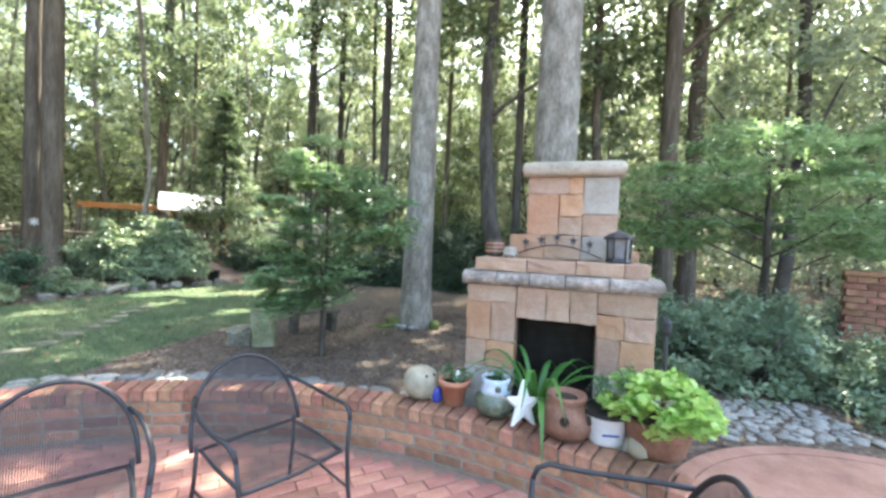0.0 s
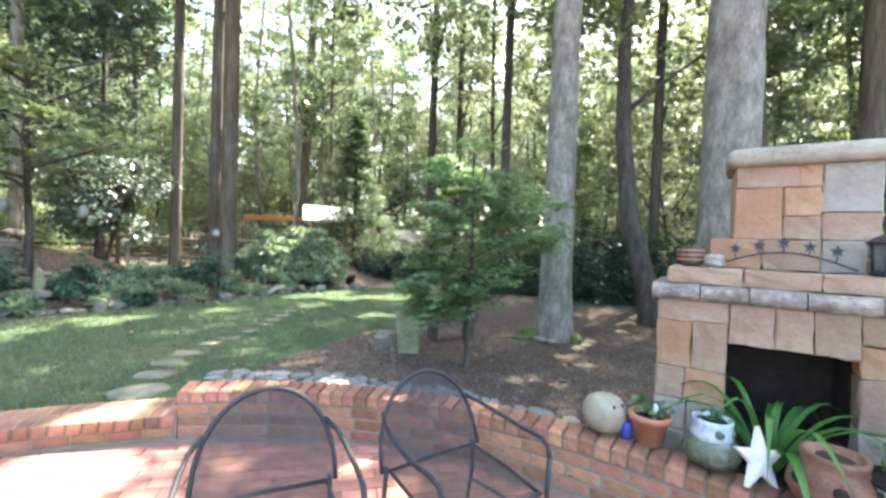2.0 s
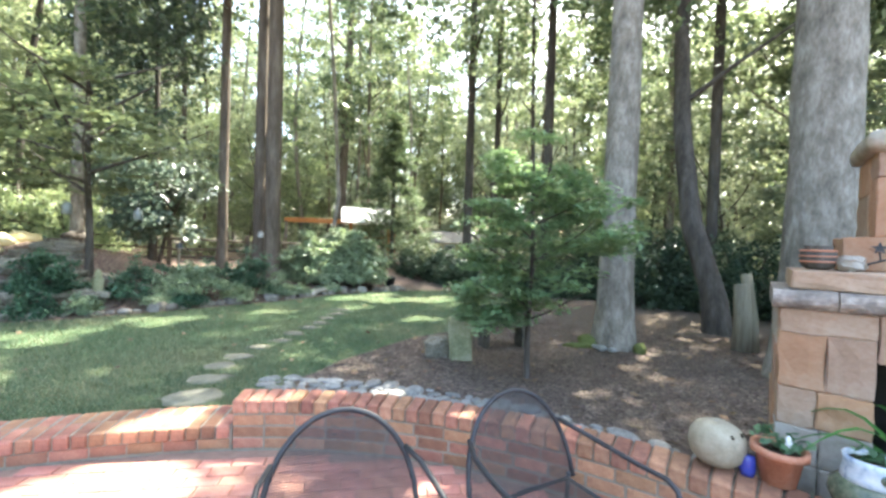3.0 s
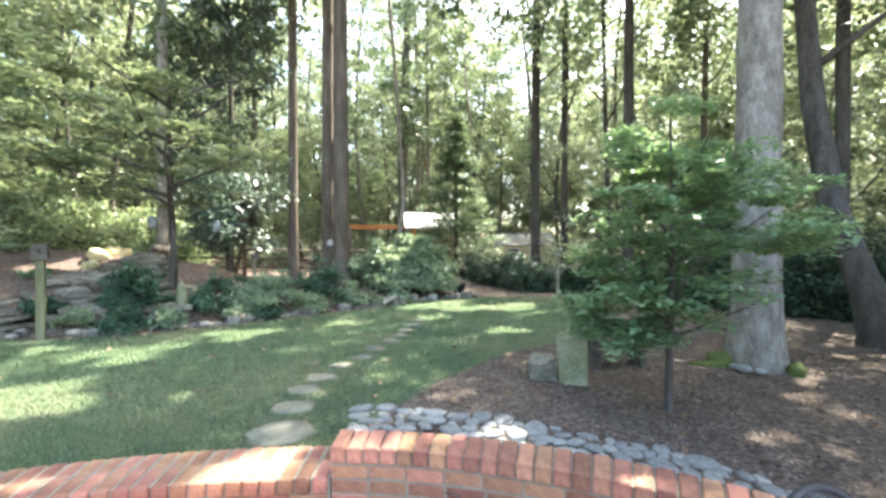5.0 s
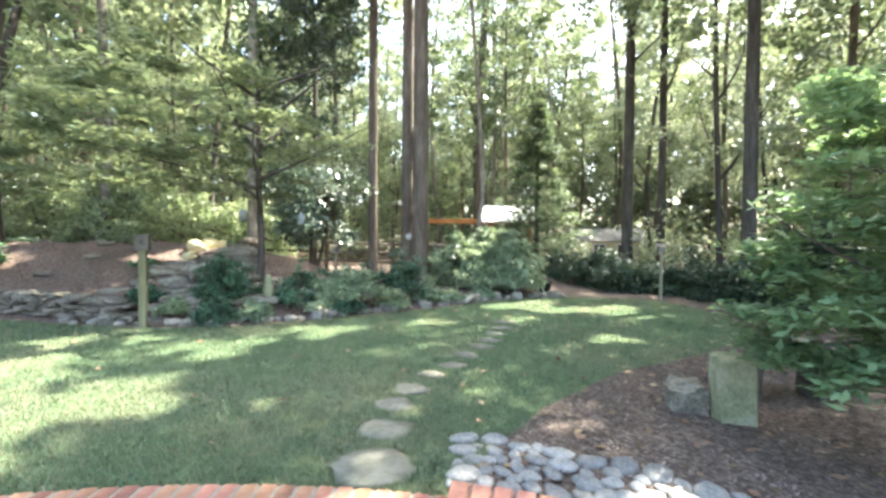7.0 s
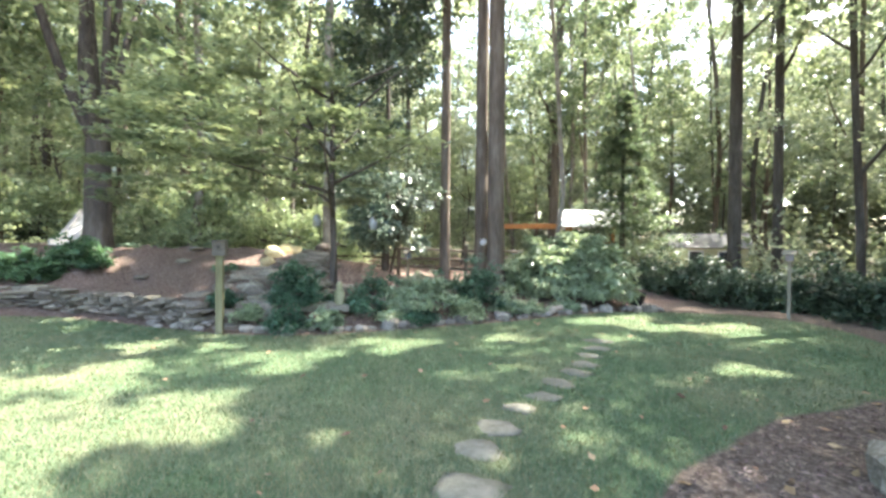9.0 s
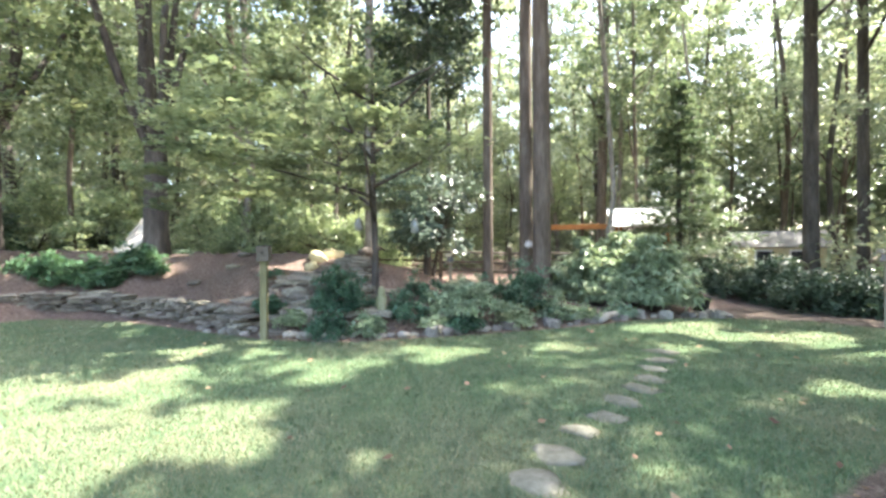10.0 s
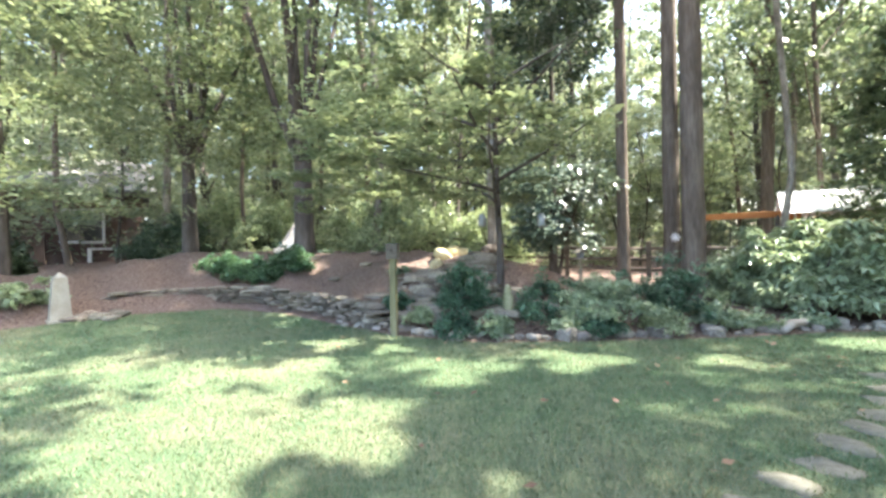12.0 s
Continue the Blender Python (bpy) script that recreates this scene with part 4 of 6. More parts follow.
for i, (x, y) in enumerate(spots):
    h = forest_rng.uniform(15, 22)
    r = forest_rng.uniform(0.06, 0.17)
    z0 = forest_rng.uniform(2.6, 7.0)
    tall("tree", x, y, h, r, r * 0.55, barks[i % 4], ("slender woodland tree with light green leaves", "dark-barked woodland tree with summer leaves", "grey-barked woodland tree with summer leaves", "tall thin woodland tree in leaf")[i % 4], 100 + i,
         crown_round(100 + i, z0, h, forest_rng.uniform(2.4, 3.8), 100, 66, 0.85, 0.45), lean=(forest_rng.uniform(-0.03, 0.03), forest_rng.uniform(-0.03, 0.03)), bend=forest_rng.uniform(0.05, 0.5), limb_z=z0 * 0.7, group="woodland trees", leaf=(0.19, 0.12, LEAF_HAZED if i % 2 else LEAF_FOREST, 1.1))

# light understorey trees between the trunks
for i in range(34):
    while True:
        a = radians(forest_rng.uniform(-58, 120))
        d = forest_rng.uniform(14.5, 30)
        x, y = -1.5 - math.sin(a) * d, 1.0 + math.cos(a) * d
        if polygon_distance([(x, y)], LAWN)[0] < -3.5 and math.hypot(x + 8.3, y - 20.5) > 3.6 and math.hypot(x + 11.5, y - 16) > 4 and not (x < -10 and y < 4 and d < 18):
            break
    h = forest_rng.uniform(6, 11)
    tall("tree", x, y, h, 0.05, 0.02, BARK_DARK, "slender understorey tree with light green leaves", 400 + i, crown_round(400 + i, 1.2, h, forest_rng.uniform(1.6, 2.6), 80, 62, 0.7, 0.35), lean=(forest_rng.uniform(-0.06, 0.06), forest_rng.uniform(-0.06, 0.06)), bend=0.3, group="understorey trees", limb_z=1.5, limb_n=6, reach=1.8, leaf=(0.17, 0.1, LEAF_HAZED if i % 3 else LEAF_LIGHT, 0.8))

# undergrowth and far woods, in the leaf colour that holds the haze
und = np.random.default_rng(88)
uc, ur = [], []
for _ in range(900):
    a = radians(und.uniform(-62, 124))
    d = und.uniform(17, 42)
    x, y = -1.5 - math.sin(a) * d, 1.0 + math.cos(a) * d
    if math.hypot(x + 7.8, y - 20.5) < 3.6 or math.hypot(x + 12.5, y - 16.5) < 4.5 or (101 < math.degrees(a) < 113 and d < 22) or und.uniform(0, 1) < 0.35:
        continue
    uc.append((x, y, ground_z(x, y) + abs(und.normal(0, 1.1)) + 0.2)), ur.append(und.uniform(0.6, 1.5))
leaves("undergrowth", clumps(und, uc, ur, 130, 0.7, 0.6), 0.22, 0.13, LEAF_HAZED, und, 1.0, label="leafy woodland undergrowth")
tagged(bpy.data.objects["undergrowth"], category="undergrowth", kind="stuff")
fc, fr = [], []
for _ in range(4600):
    a = radians(und.uniform(-66, 128))
    d = und.uniform(42, 62)
    fc.append((-1.5 - math.sin(a) * d, 1.0 + math.cos(a) * d, und.uniform(0, 28) * und.uniform(0.35, 1) + 0.5)), fr.append(und.uniform(1.0, 2.4))
leaves("far_woods", clumps(und, fc, fr, 95, 0.8, 0.6), 0.55, 0.36, LEAF_HAZED, und, 1.0, label="far woods in full summer leaf")
tagged(bpy.data.objects["far_woods"], category="woods", kind="stuff")


# ---- patio chairs ----
def arch_half_width(z, z0, z1, w):
    """Half the width of the chair's back at height z."""
    u = max(0.0, min(1.0, (z - z0) / (z1 - z0)))
    return w * math.sqrt(max(0.0, 1 - u ** 2.35))


def patio_chair():
    top = thing("patio_chair", pose(0, 0, 0), "black wrought iron armchair with woven mesh seat and back", "chair", "chairs on the patio")
    back_y = lambda z: 0.23 + 0.32 * (z - 0.40)
    z0, z1, w = 0.40, 0.80, 0.285
    loop = []
    for i in range(25):
        u = math.pi * i / 24
        z = z0 + (z1 - z0) * math.sin(u) ** 0.85
        loop.append((w * math.cos(u) if i not in (0, 24) else w * math.cos(u), back_y(z), z))
    tube("back_frame", loop, 0.011, IRON, top, 8)
    # woven back: upright and level strips within the arch
    V, Fs = [], []
    step, half = 0.0085, 0.0017
    k = int(2 * w / step)
    for i in range(1, k):
        x = -w + i * step
        zz = z0 + (z1 - z0) * (1 - (abs(x) / w) ** 2) ** 0.425
        o = len(V)
        V += [(x - half, back_y(z0), z0), (x + half, back_y(z0), z0), (x + half, back_y(zz), zz), (x - half, back_y(zz), zz)]
        Fs.append((o, o + 1, o + 2, o + 3))
    for i in range(int((z1 - z0) / step)):
        z = z0 + i * step
        h = arch_half_width(z, z0, z1, w)
        o = len(V)
        V += [(-h, back_y(z) + 0.001, z - half), (h, back_y(z) + 0.001, z - half), (h, back_y(z) + 0.001, z + half), (-h, back_y(z) + 0.001, z + half)]
        Fs.append((o, o + 1, o + 2, o + 3))
    tagged(part_mesh("backrest", mesh_of("backrest", V, Fs, IRON), top), kind="stuff")
    V, Fs = [], []
    sx, y0, y1 = 0.245, -0.25, 0.23
    seat_z = lambda y: 0.415 - 0.012 * math.cos((y - 0.0) * 6) - (0.02 if y < -0.22 else 0)
    for i in range(int(2 * sx / step)):
        x = -sx + i * step
        for a, b in zip(range(6), range(1, 7)):
            ya, yb = y0 + (y1 - y0) * a / 6, y0 + (y1 - y0) * b / 6
            o = len(V)
            V += [(x - half, ya, seat_z(ya)), (x + half, ya, seat_z(ya)), (x + half, yb, seat_z(yb)), (x - half, yb, seat_z(yb))]
            Fs.append((o, o + 1, o + 2, o + 3))
    for i in range(int((y1 - y0) / step)):
        y = y0 + i * step
        o = len(V)
        V += [(-sx, y - half, seat_z(y) + 0.001), (sx, y - half, seat_z(y) + 0.001), (sx, y + half, seat_z(y) + 0.001), (-sx, y + half, seat_z(y) + 0.001)]
        Fs.append((o, o + 1, o + 2, o + 3))
    tagged(part_mesh("seat", mesh_of("seat", V, Fs, IRON), top), kind="stuff")
    tube("seat_frame", [(-sx, y0, 0.39), (0, y0 - 0.02, 0.39), (sx, y0, 0.39), (sx + 0.01, 0, 0.4), (sx, y1, 0.4), (0, y1 + 0.01, 0.4), (-sx, y1, 0.4), (-sx - 0.01, 0, 0.4)], 0.010, IRON, top, 8, closed=True)
    for s in (-1, 1):
        arm = [(s * 0.248, back_y(0.645), 0.645), (s * 0.285, 0.22, 0.625), (s * 0.30, 0.08, 0.61), (s * 0.305, -0.08, 0.60), (s * 0.30, -0.2, 0.605), (s * 0.292, -0.245, 0.585), (s * 0.285, -0.262, 0.54)]
        tube("arm", arm, 0.011, IRON, top, 8)
        tube("leg", [(s * 0.285, -0.262, 0.545), (s * 0.272, -0.265, 0.4), (s * 0.275, -0.275, 0.2), (s * 0.285, -0.30, 0.0)], 0.011, IRON, top, 8)
        tube("leg", [(s * 0.26, 0.235, 0.42), (s * 0.265, 0.245, 0.25), (s * 0.275, 0.30, 0.0)], 0.011, IRON, top, 8)
        tube("stretcher", [(s * 0.273, -0.27, 0.2), (s * 0.27, 0.0, 0.23), (s * 0.267, 0.25, 0.2)], 0.007, IRON, top, 6)
    return top


chair = patio_chair()
copy_thing(chair, pose(-1.44, 1.49, PATIO + 0.002, 0, 0, 40.5))
copy_thing(chair, pose(-0.83, 2.02, PATIO + 0.002, 0, 0, 50))
chair.matrix_world = pose(0.57, 1.27, PATIO + 0.002, 0, 0, -107)


# ---- pots and ornaments on the wall ----
WT = WALL_TOP + 0.003
GLAZE_BLUE = material("blue_white_glaze", [(0.10, 0.16, 0.30), (0.45, 0.52, 0.58), (0.66, 0.70, 0.70)], 9, 0.2, 0.05, 40, spec=0.5)
GLAZE_GREEN = material("green_brown_glaze", [(0.03, 0.05, 0.035), (0.10, 0.12, 0.08), (0.2, 0.2, 0.14)], 10, 0.25, 0.05, 40, spec=0.5)
GLAZE_WHITE = material("white_glaze", [(0.55, 0.55, 0.54), (0.72, 0.72, 0.71)], 6, 0.25, 0.03, 50, spec=0.5)
STAR_WHITE = material("white_star_paint", [(0.66, 0.65, 0.62), (0.80, 0.79, 0.77)], 10, 0.7, 0.2, 60)
SAND_STONE = material("sandstone_ball", [(0.22, 0.185, 0.125), (0.31, 0.27, 0.195), (0.40, 0.355, 0.27)], 10, 0.95, 0.4, 90)
BLACK_PLASTIC = material("black_plastic", [(0.012, 0.012, 0.013), (0.03, 0.03, 0.03)], 10, 0.5, 0.05)
COBALT = material("cobalt_glass", [(0.03, 0.04, 0.25), (0.06, 0.08, 0.4)], 8, 0.15, 0.0, spec=0.5)

ball = lathe([(0.03, 0.0), (0.08, 0.012), (0.118, 0.05), (0.132, 0.105), (0.125, 0.16), (0.098, 0.20), (0.055, 0.222), (0.02, 0.225), (0.015, 0.213)], 24)
ob = part("stone_ball", ball, SAND_STONE, smooth=True)
ob.matrix_world = pose(-0.12, 2.92, WT, 0, 0, 40)
tagged(ob, "round pale sandstone head on the brick wall", "ornament")
# eye holes as solid discs, the dark of the hollow put into their colour
for dx in (-0.03, 0.035):
    eye_hole = part("eye", lathe([(0.001, -0.004), (0.012, -0.003), (0.012, 0.004), (0.001, 0.005)], 8), SOIL_AND_HOLE, ob)
    eye_hole.matrix_local = pose(dx, -0.10, 0.185, 50, 0, 0)


def pot(x, y, profile, mat, label, name="plant_pot", soil=None, wobble=0.0, spin=0.0):
    top = thing(name, pose(x, y, WT, 0, 0, spin), label, "plant pot")
    part("body", lathe(profile, 24, wobble), mat, top, smooth=True)
    if soil:
        part("soil", lathe([(soil[0], soil[1] - 0.015), (soil[0], soil[1]), (soil[0] * 0.5, soil[1] + 0.008)], 18), SOIL_AND_HOLE, top)
    return top


def rim_pot(r0, r1, h, lip=0.035, wall_t=0.012):
    return [(r0, 0), (r0 + (r1 - r0) * 0.75, h - lip), (r1 + 0.01, h - lip), (r1 + 0.012, h), (r1 - wall_t, h), (r1 - wall_t - 0.004, h - 0.03)]


p1 = pot(0.12, 2.84, rim_pot(0.075, 0.115, 0.19), TERRACOTTA, "terracotta pot with a small variegated plant", soil=(0.095, 0.16))
rp = np.random.default_rng(5)
leaves("foliage", clumps(rp, [(0, 0, 0.22), (-0.06, 0.02, 0.25), (0.05, -0.03, 0.23)], [0.08, 0.07, 0.07], 26, 0.7), 0.06, 0.035, LEAF_SHRUB, rp, 0.9, parent=p1)
tube("white_bud", [(0.02, -0.03, 0.17), (0.025, -0.04, 0.23), (0.02, -0.045, 0.27)], [0.012, 0.02, 0.006], GLAZE_WHITE, p1, 8)
gl = lathe([(0.03, 0), (0.036, 0.03), (0.034, 0.09), (0.028, 0.1)], 14)
ob = part("glass_jar", gl, COBALT, smooth=True)
ob.matrix_world = pose(0.0, 2.86, WT)
tagged(ob, "small cobalt blue glass jar on the wall", "jar")

owl = pot(0.39, 2.69, [(0.09, 0), (0.135, 0.03), (0.16, 0.085), (0.15, 0.14), (0.115, 0.175)], GLAZE_GREEN, "round owl-shaped glazed ceramic planter in blue and green", spin=30)
part("face", lathe([(0.118, 0.16), (0.112, 0.20), (0.105, 0.25), (0.112, 0.285), (0.10, 0.29), (0.09, 0.26)], 24), GLAZE_BLUE, owl, "blue and white glazed face", smooth=True)
part("soil", lathe([(0.092, 0.25), (0.092, 0.262), (0.04, 0.268)], 16), SOIL_AND_HOLE, owl)
for a in (-28, 28):
    e = part("eye", lathe([(0.001, -0.012), (0.024, -0.008), (0.024, 0.006), (0.012, 0.012)], 12), GLAZE_GREEN, owl)
    e.matrix_local = pose(0.113 * math.sin(radians(a)), -0.113 * math.cos(radians(a)), 0.225, 90, 0, a)
leaves("foliage", clumps(rp, [(0, 0, 0.29)], [0.09], 40, 0.4), 0.06, 0.03, LEAF_SHRUB, rp, 0.9, parent=owl)

owl.scale = (0.87, 0.87, 0.87)
p1.scale = (0.92, 0.92, 0.92)
# the white star leans on the pots behind it
bm = bmesh.new()
ring = []
for i in range(10):
    r = 0.155 if i % 2 == 0 else 0.062
    a = math.pi / 2 + math.pi * i / 5
    ring.append((r * math.cos(a), r * math.sin(a)))
fr, bk = [bm.verts.new((x, -0.006, z)) for x, z in ring], [bm.verts.new((x, 0.02, z)) for x, z in ring]
cf, cb = bm.verts.new((0, -0.018, 0)), bm.verts.new((0, 0.026, 0))
for i in range(10):
    j = (i + 1) % 10
    bm.faces.new((fr[i], fr[j], cf)), bm.faces.new((bk[j], bk[i], cb)), bm.faces.new((fr[j], fr[i], bk[i], bk[j]))
star = part("star_ornament", bm, STAR_WHITE)
star.matrix_world = pose(0.555, 2.545, WT + 0.124, -14, 9, 28)
tagged(star, "white five-pointed metal star leaning against the pots", "ornament")

clay = pot(0.79, 2.44, [(0.10, 0), (0.14, 0.025), (0.165, 0.08), (0.155, 0.14), (0.12, 0.185), (0.112, 0.215), (0.122, 0.235), (0.118, 0.25), (0.102, 0.25), (0.098, 0.23)], BROWN_CLAY, "bulbous terracotta pot with pierced side openings", soil=(0.098, 0.225), wobble=0.02)
for a in (-60, 0, 60):
    h = part("side_opening", lathe([(0.001, -0.004), (0.024, -0.002), (0.028, 0.004), (0.020, 0.012)], 12), SOIL_AND_HOLE, clay, "dark oval side opening")
    h.matrix_local = pose(0.152 * math.sin(radians(a - 20)), -0.152 * math.cos(radians(a - 20)), 0.135, 78, 0, a - 20)
wpot = pot(1.01, 2.38, [(0.095, 0), (0.105, 0.02), (0.13, 0.17), (0.138, 0.185), (0.126, 0.185), (0.12, 0.165)], GLAZE_WHITE, "white glazed pot with a thin herb", soil=(0.118, 0.165))
part("rim", lathe([(0.127, 0.168), (0.141, 0.172), (0.143, 0.192), (0.124, 0.194), (0.122, 0.175)], 24), BLACK_PLASTIC, wpot, "dark rim")
tube("painted_stroke", [(-0.06, -0.104, 0.075), (-0.02, -0.121, 0.082), (0.03, -0.12, 0.08)], 0.005, COBALT, wpot, 6)
leaves("foliage", clumps(rp, [(0.02 * i * math.cos(i), 0.02 * i * math.sin(i), 0.22 + 0.035 * i) for i in range(7)], [0.06] * 7, 45, 1.2), 0.03, 0.012, LEAF_SHRUB, rp, 1.2, parent=wpot)
snail = pot(1.13, 2.215, [(0.04, 0), (0.062, 0.02), (0.066, 0.06), (0.045, 0.095), (0.015, 0.105)], SAND_STONE, "small round cream stone ornament on the wall", name="stone_ornament")
lime = pot(1.25, 2.26, [(0.12, 0), (0.15, 0.04), (0.185, 0.17), (0.19, 0.205), (0.175, 0.21), (0.165, 0.18)], BROWN_CLAY, "big brown clay pot of trailing lime-green leaves", soil=(0.16, 0.18))
rl = np.random.default_rng(9)
lc = [(0.30 * math.cos(a) * r, 0.30 * math.sin(a) * r, 0.27 + 0.15 * (1 - r) + rl.normal(0, 0.03) - 0.12 * max(0, r - 0.75)) for a, r in zip(rl.uniform(0, 6.28, 60), rl.uniform(0.1, 1, 60) ** 0.6)]
leaves("foliage", clumps(rl, lc, [0.075] * 60, 26, 0.8), 0.062, 0.05, LEAF_LIME, rl, 0.8, parent=lime, label="lime-green leaves")


def strap_leaf(a, length, rise, droop, width):
    """A long arching leaf with a shallow fold."""
    V, Fs = [], []
    n = 9
    for i in range(n + 1):
        u = i / n
        r = length * u * (0.35 + 0.65 * u ** 0.4)
        z = rise * math.sin(min(1.0, u * 1.25) * math.pi / 2) - droop * u ** 3
        w = width * (0.55 + 0.6 * math.sin(math.pi * min(1, u * 0.9 + 0.1))) * (1 - u ** 5)
        c, s = math.cos(a), math.sin(a)
        for k, dz in ((-1, 0.006), (0, 0), (1, 0.006)):
            V.append((c * r - s * w * k, s * r + c * w * k, z + dz))
    for i in range(n):
        for k in range(2):
            o = 3 * i + k
            Fs.append((o, o + 1, o + 4, o + 3))
    return V, Fs


strap = pot(0.70, 2.80, [(0.09, 0), (0.10, 0.03), (0.13, 0.16), (0.13, 0.175), (0.118, 0.175), (0.112, 0.15)], BLACK_PLASTIC, "black pot of long arching strap leaves", soil=(0.11, 0.15))
strap.location.z = -0.13
plinth = part("stone_block", box(bmesh.new(), -0.15, 0.15, -0.12, 0.12, 0, 0.0001 + 0.01), ROCK)
plinth.matrix_world = pose(0.70, 2.80, -0.145)
tagged(plinth, "flat grey stone slab behind the wall", "stone")
rs = random.Random(6)
for i in range(17):
    a = i * 2.399 + rs.uniform(-0.2, 0.2)
    v, f = strap_leaf(a, rs.uniform(0.4, 0.72), rs.uniform(0.38, 0.6), rs.uniform(0.12, 0.36), rs.uniform(0.014, 0.022))
    lf = part_mesh("leaf", mesh_of("leaf", v, f, LEAF_STRAP, True), strap)
    lf.matrix_local = pose(0, 0, 0.15)

# on the fireplace: lantern, pot, iron stars
LAMP_GLASS = material("lantern_glass", [(0.10, 0.11, 0.12), (0.2, 0.21, 0.22)], 12, 0.1, 0.02, spec=0.6)


def on_shelf(x, y, z, turn=0):
    return FP @ pose(x, y, z, 0, 0, turn)


lantern = thing("lantern", on_shelf(0.42, 0.13, TIER + 0.004), "black metal garden lantern on the fireplace shelf", "lantern")
part("base", lathe([(0.085, 0), (0.09, 0.012), (0.08, 0.03), (0.08, 0.034)], 6), IRON, lantern)
part("pane", lathe([(0.07, 0.034), (0.078, 0.17), (0.07, 0.172)], 6), LAMP_GLASS, lantern)
for i in range(6):
    a = math.pi * i / 3
    tube("bar", [(0.076 * math.cos(a), 0.076 * math.sin(a), 0.03), (0.083 * math.cos(a), 0.083 * math.sin(a), 0.175)], 0.007, IRON, lantern, 6)
part("roof", lathe([(0.105, 0.17), (0.108, 0.182), (0.06, 0.215), (0.03, 0.225), (0.012, 0.24)], 6), IRON, lantern)
spot = thing("clay_jar", on_shelf(-0.50, 0.2, TIER + 0.004), "small striped clay jar on the fireplace shelf", "jar")
part("body", lathe([(0.045, 0), (0.07, 0.02), (0.082, 0.06), (0.078, 0.1), (0.06, 0.12), (0.068, 0.135), (0.055, 0.135), (0.05, 0.12)], 20), BARK_DARK, spot, smooth=True)
for z in (0.045, 0.075, 0.105):
    part("stripe", lathe([(0.075, z - 0.006), (0.0835, z - 0.003), (0.0835, z + 0.003), (0.072, z + 0.006)], 20), TERRACOTTA, spot, smooth=True)
pebble = part("stone_ornament", rough_block(0.11, 0.09, 0.075, 5, 0.012, 0.02), FIRE_PALE)
pebble.matrix_world = on_shelf(-0.37, 0.16, TIER + 0.004, 20)
tagged(pebble, "small pale rough stone on the shelf", "stone")
orn = thing("wall_ornament", on_shelf(-0.02, 0.21, TIER + 0.02), "rusty iron bow with a row of five stars", "ornament")
tube("bow", [(-0.33 + 0.66 * i / 12, 0, 0.09 * math.sin(math.pi * i / 12) + 0.004) for i in range(13)], 0.006, IRON, orn, 6)
for i in range(5):
    x = -0.24 + 0.12 * i
    z = 0.155 - abs(i - 2) * 0.022
    bm = bmesh.new()
    pts = [((0.036 if k % 2 == 0 else 0.015) * math.cos(math.pi / 2 + math.pi * k / 5), (0.036 if k % 2 == 0 else 0.015) * math.sin(math.pi / 2 + math.pi * k / 5)) for k in range(10)]
    f0, b0 = [bm.verts.new((a, -0.005, b)) for a, b in pts], [bm.verts.new((a, 0.005, b)) for a, b in pts]
    bm.faces.new(f0), bm.faces.new(b0[::-1])
    for k in range(10):
        bm.faces.new((f0[(k + 1) % 10], f0[k], b0[k], b0[(k + 1) % 10]))
    s = part("star", bm, IRON, orn)
    s.matrix_local = pose(x, 0, z)
    tube("stalk", [(x, 0, z - 0.02), (x * 0.98, 0, 0.09 * math.sin(math.pi * (x + 0.33) / 0.66))], 0.004, IRON, orn, 5)
poker = thing("fire_tool", on_shelf(W2 + 0.075, 0.03, 0.0), "dark iron fire tool hanging beside the fireplace", "fire tool")
tube("rod", [(0, 0, 0.02), (0.0, 0, 0.5), (-0.01, 0, 0.95), (-0.035, 0, 0.99)], 0.014, IRON, poker, 6)
part("handle", lathe([(0.012, 0.86), (0.03, 0.89), (0.03, 0.95), (0.012, 0.98)], 8), IRON, poker)
vase = part("stone_urn", lathe([(0.06, 0), (0.10, 0.1), (0.105, 0.22), (0.07, 0.34), (0.05, 0.40), (0.06, 0.42)], 16), SAND_STONE, smooth=True)
vase.matrix_world = pose(1.72, 2.92, ground_z(1.72, 2.92) - 0.01)
tagged(vase, "tall grey stone urn beside the fireplace", "urn")

# ---- stones ----
def stone_mesh(name, seed, mat, flat=0.5, rough=0.12, sub=2):
    r = random.Random(seed)
    bm = bmesh.new()
    bmesh.ops.create_icosphere(bm, subdivisions=sub, radius=0.5)
    for v in bm.verts:
        k = 1 + rough * noise.noise(v.co * 2.2 + Vector((seed * 3.1, 0, 0))) * 2 + r.uniform(-rough, rough) * 0.25
        v.co = Vector((v.co.x * k, v.co.y * k, v.co.z * k * flat))
    me = bpy.data.meshes.new(name)
    bm.to_mesh(me)
    bm.free()
    me.materials.append(mat)
    me.polygons.foreach_set("use_smooth", [True] * len(me.polygons))
    return me


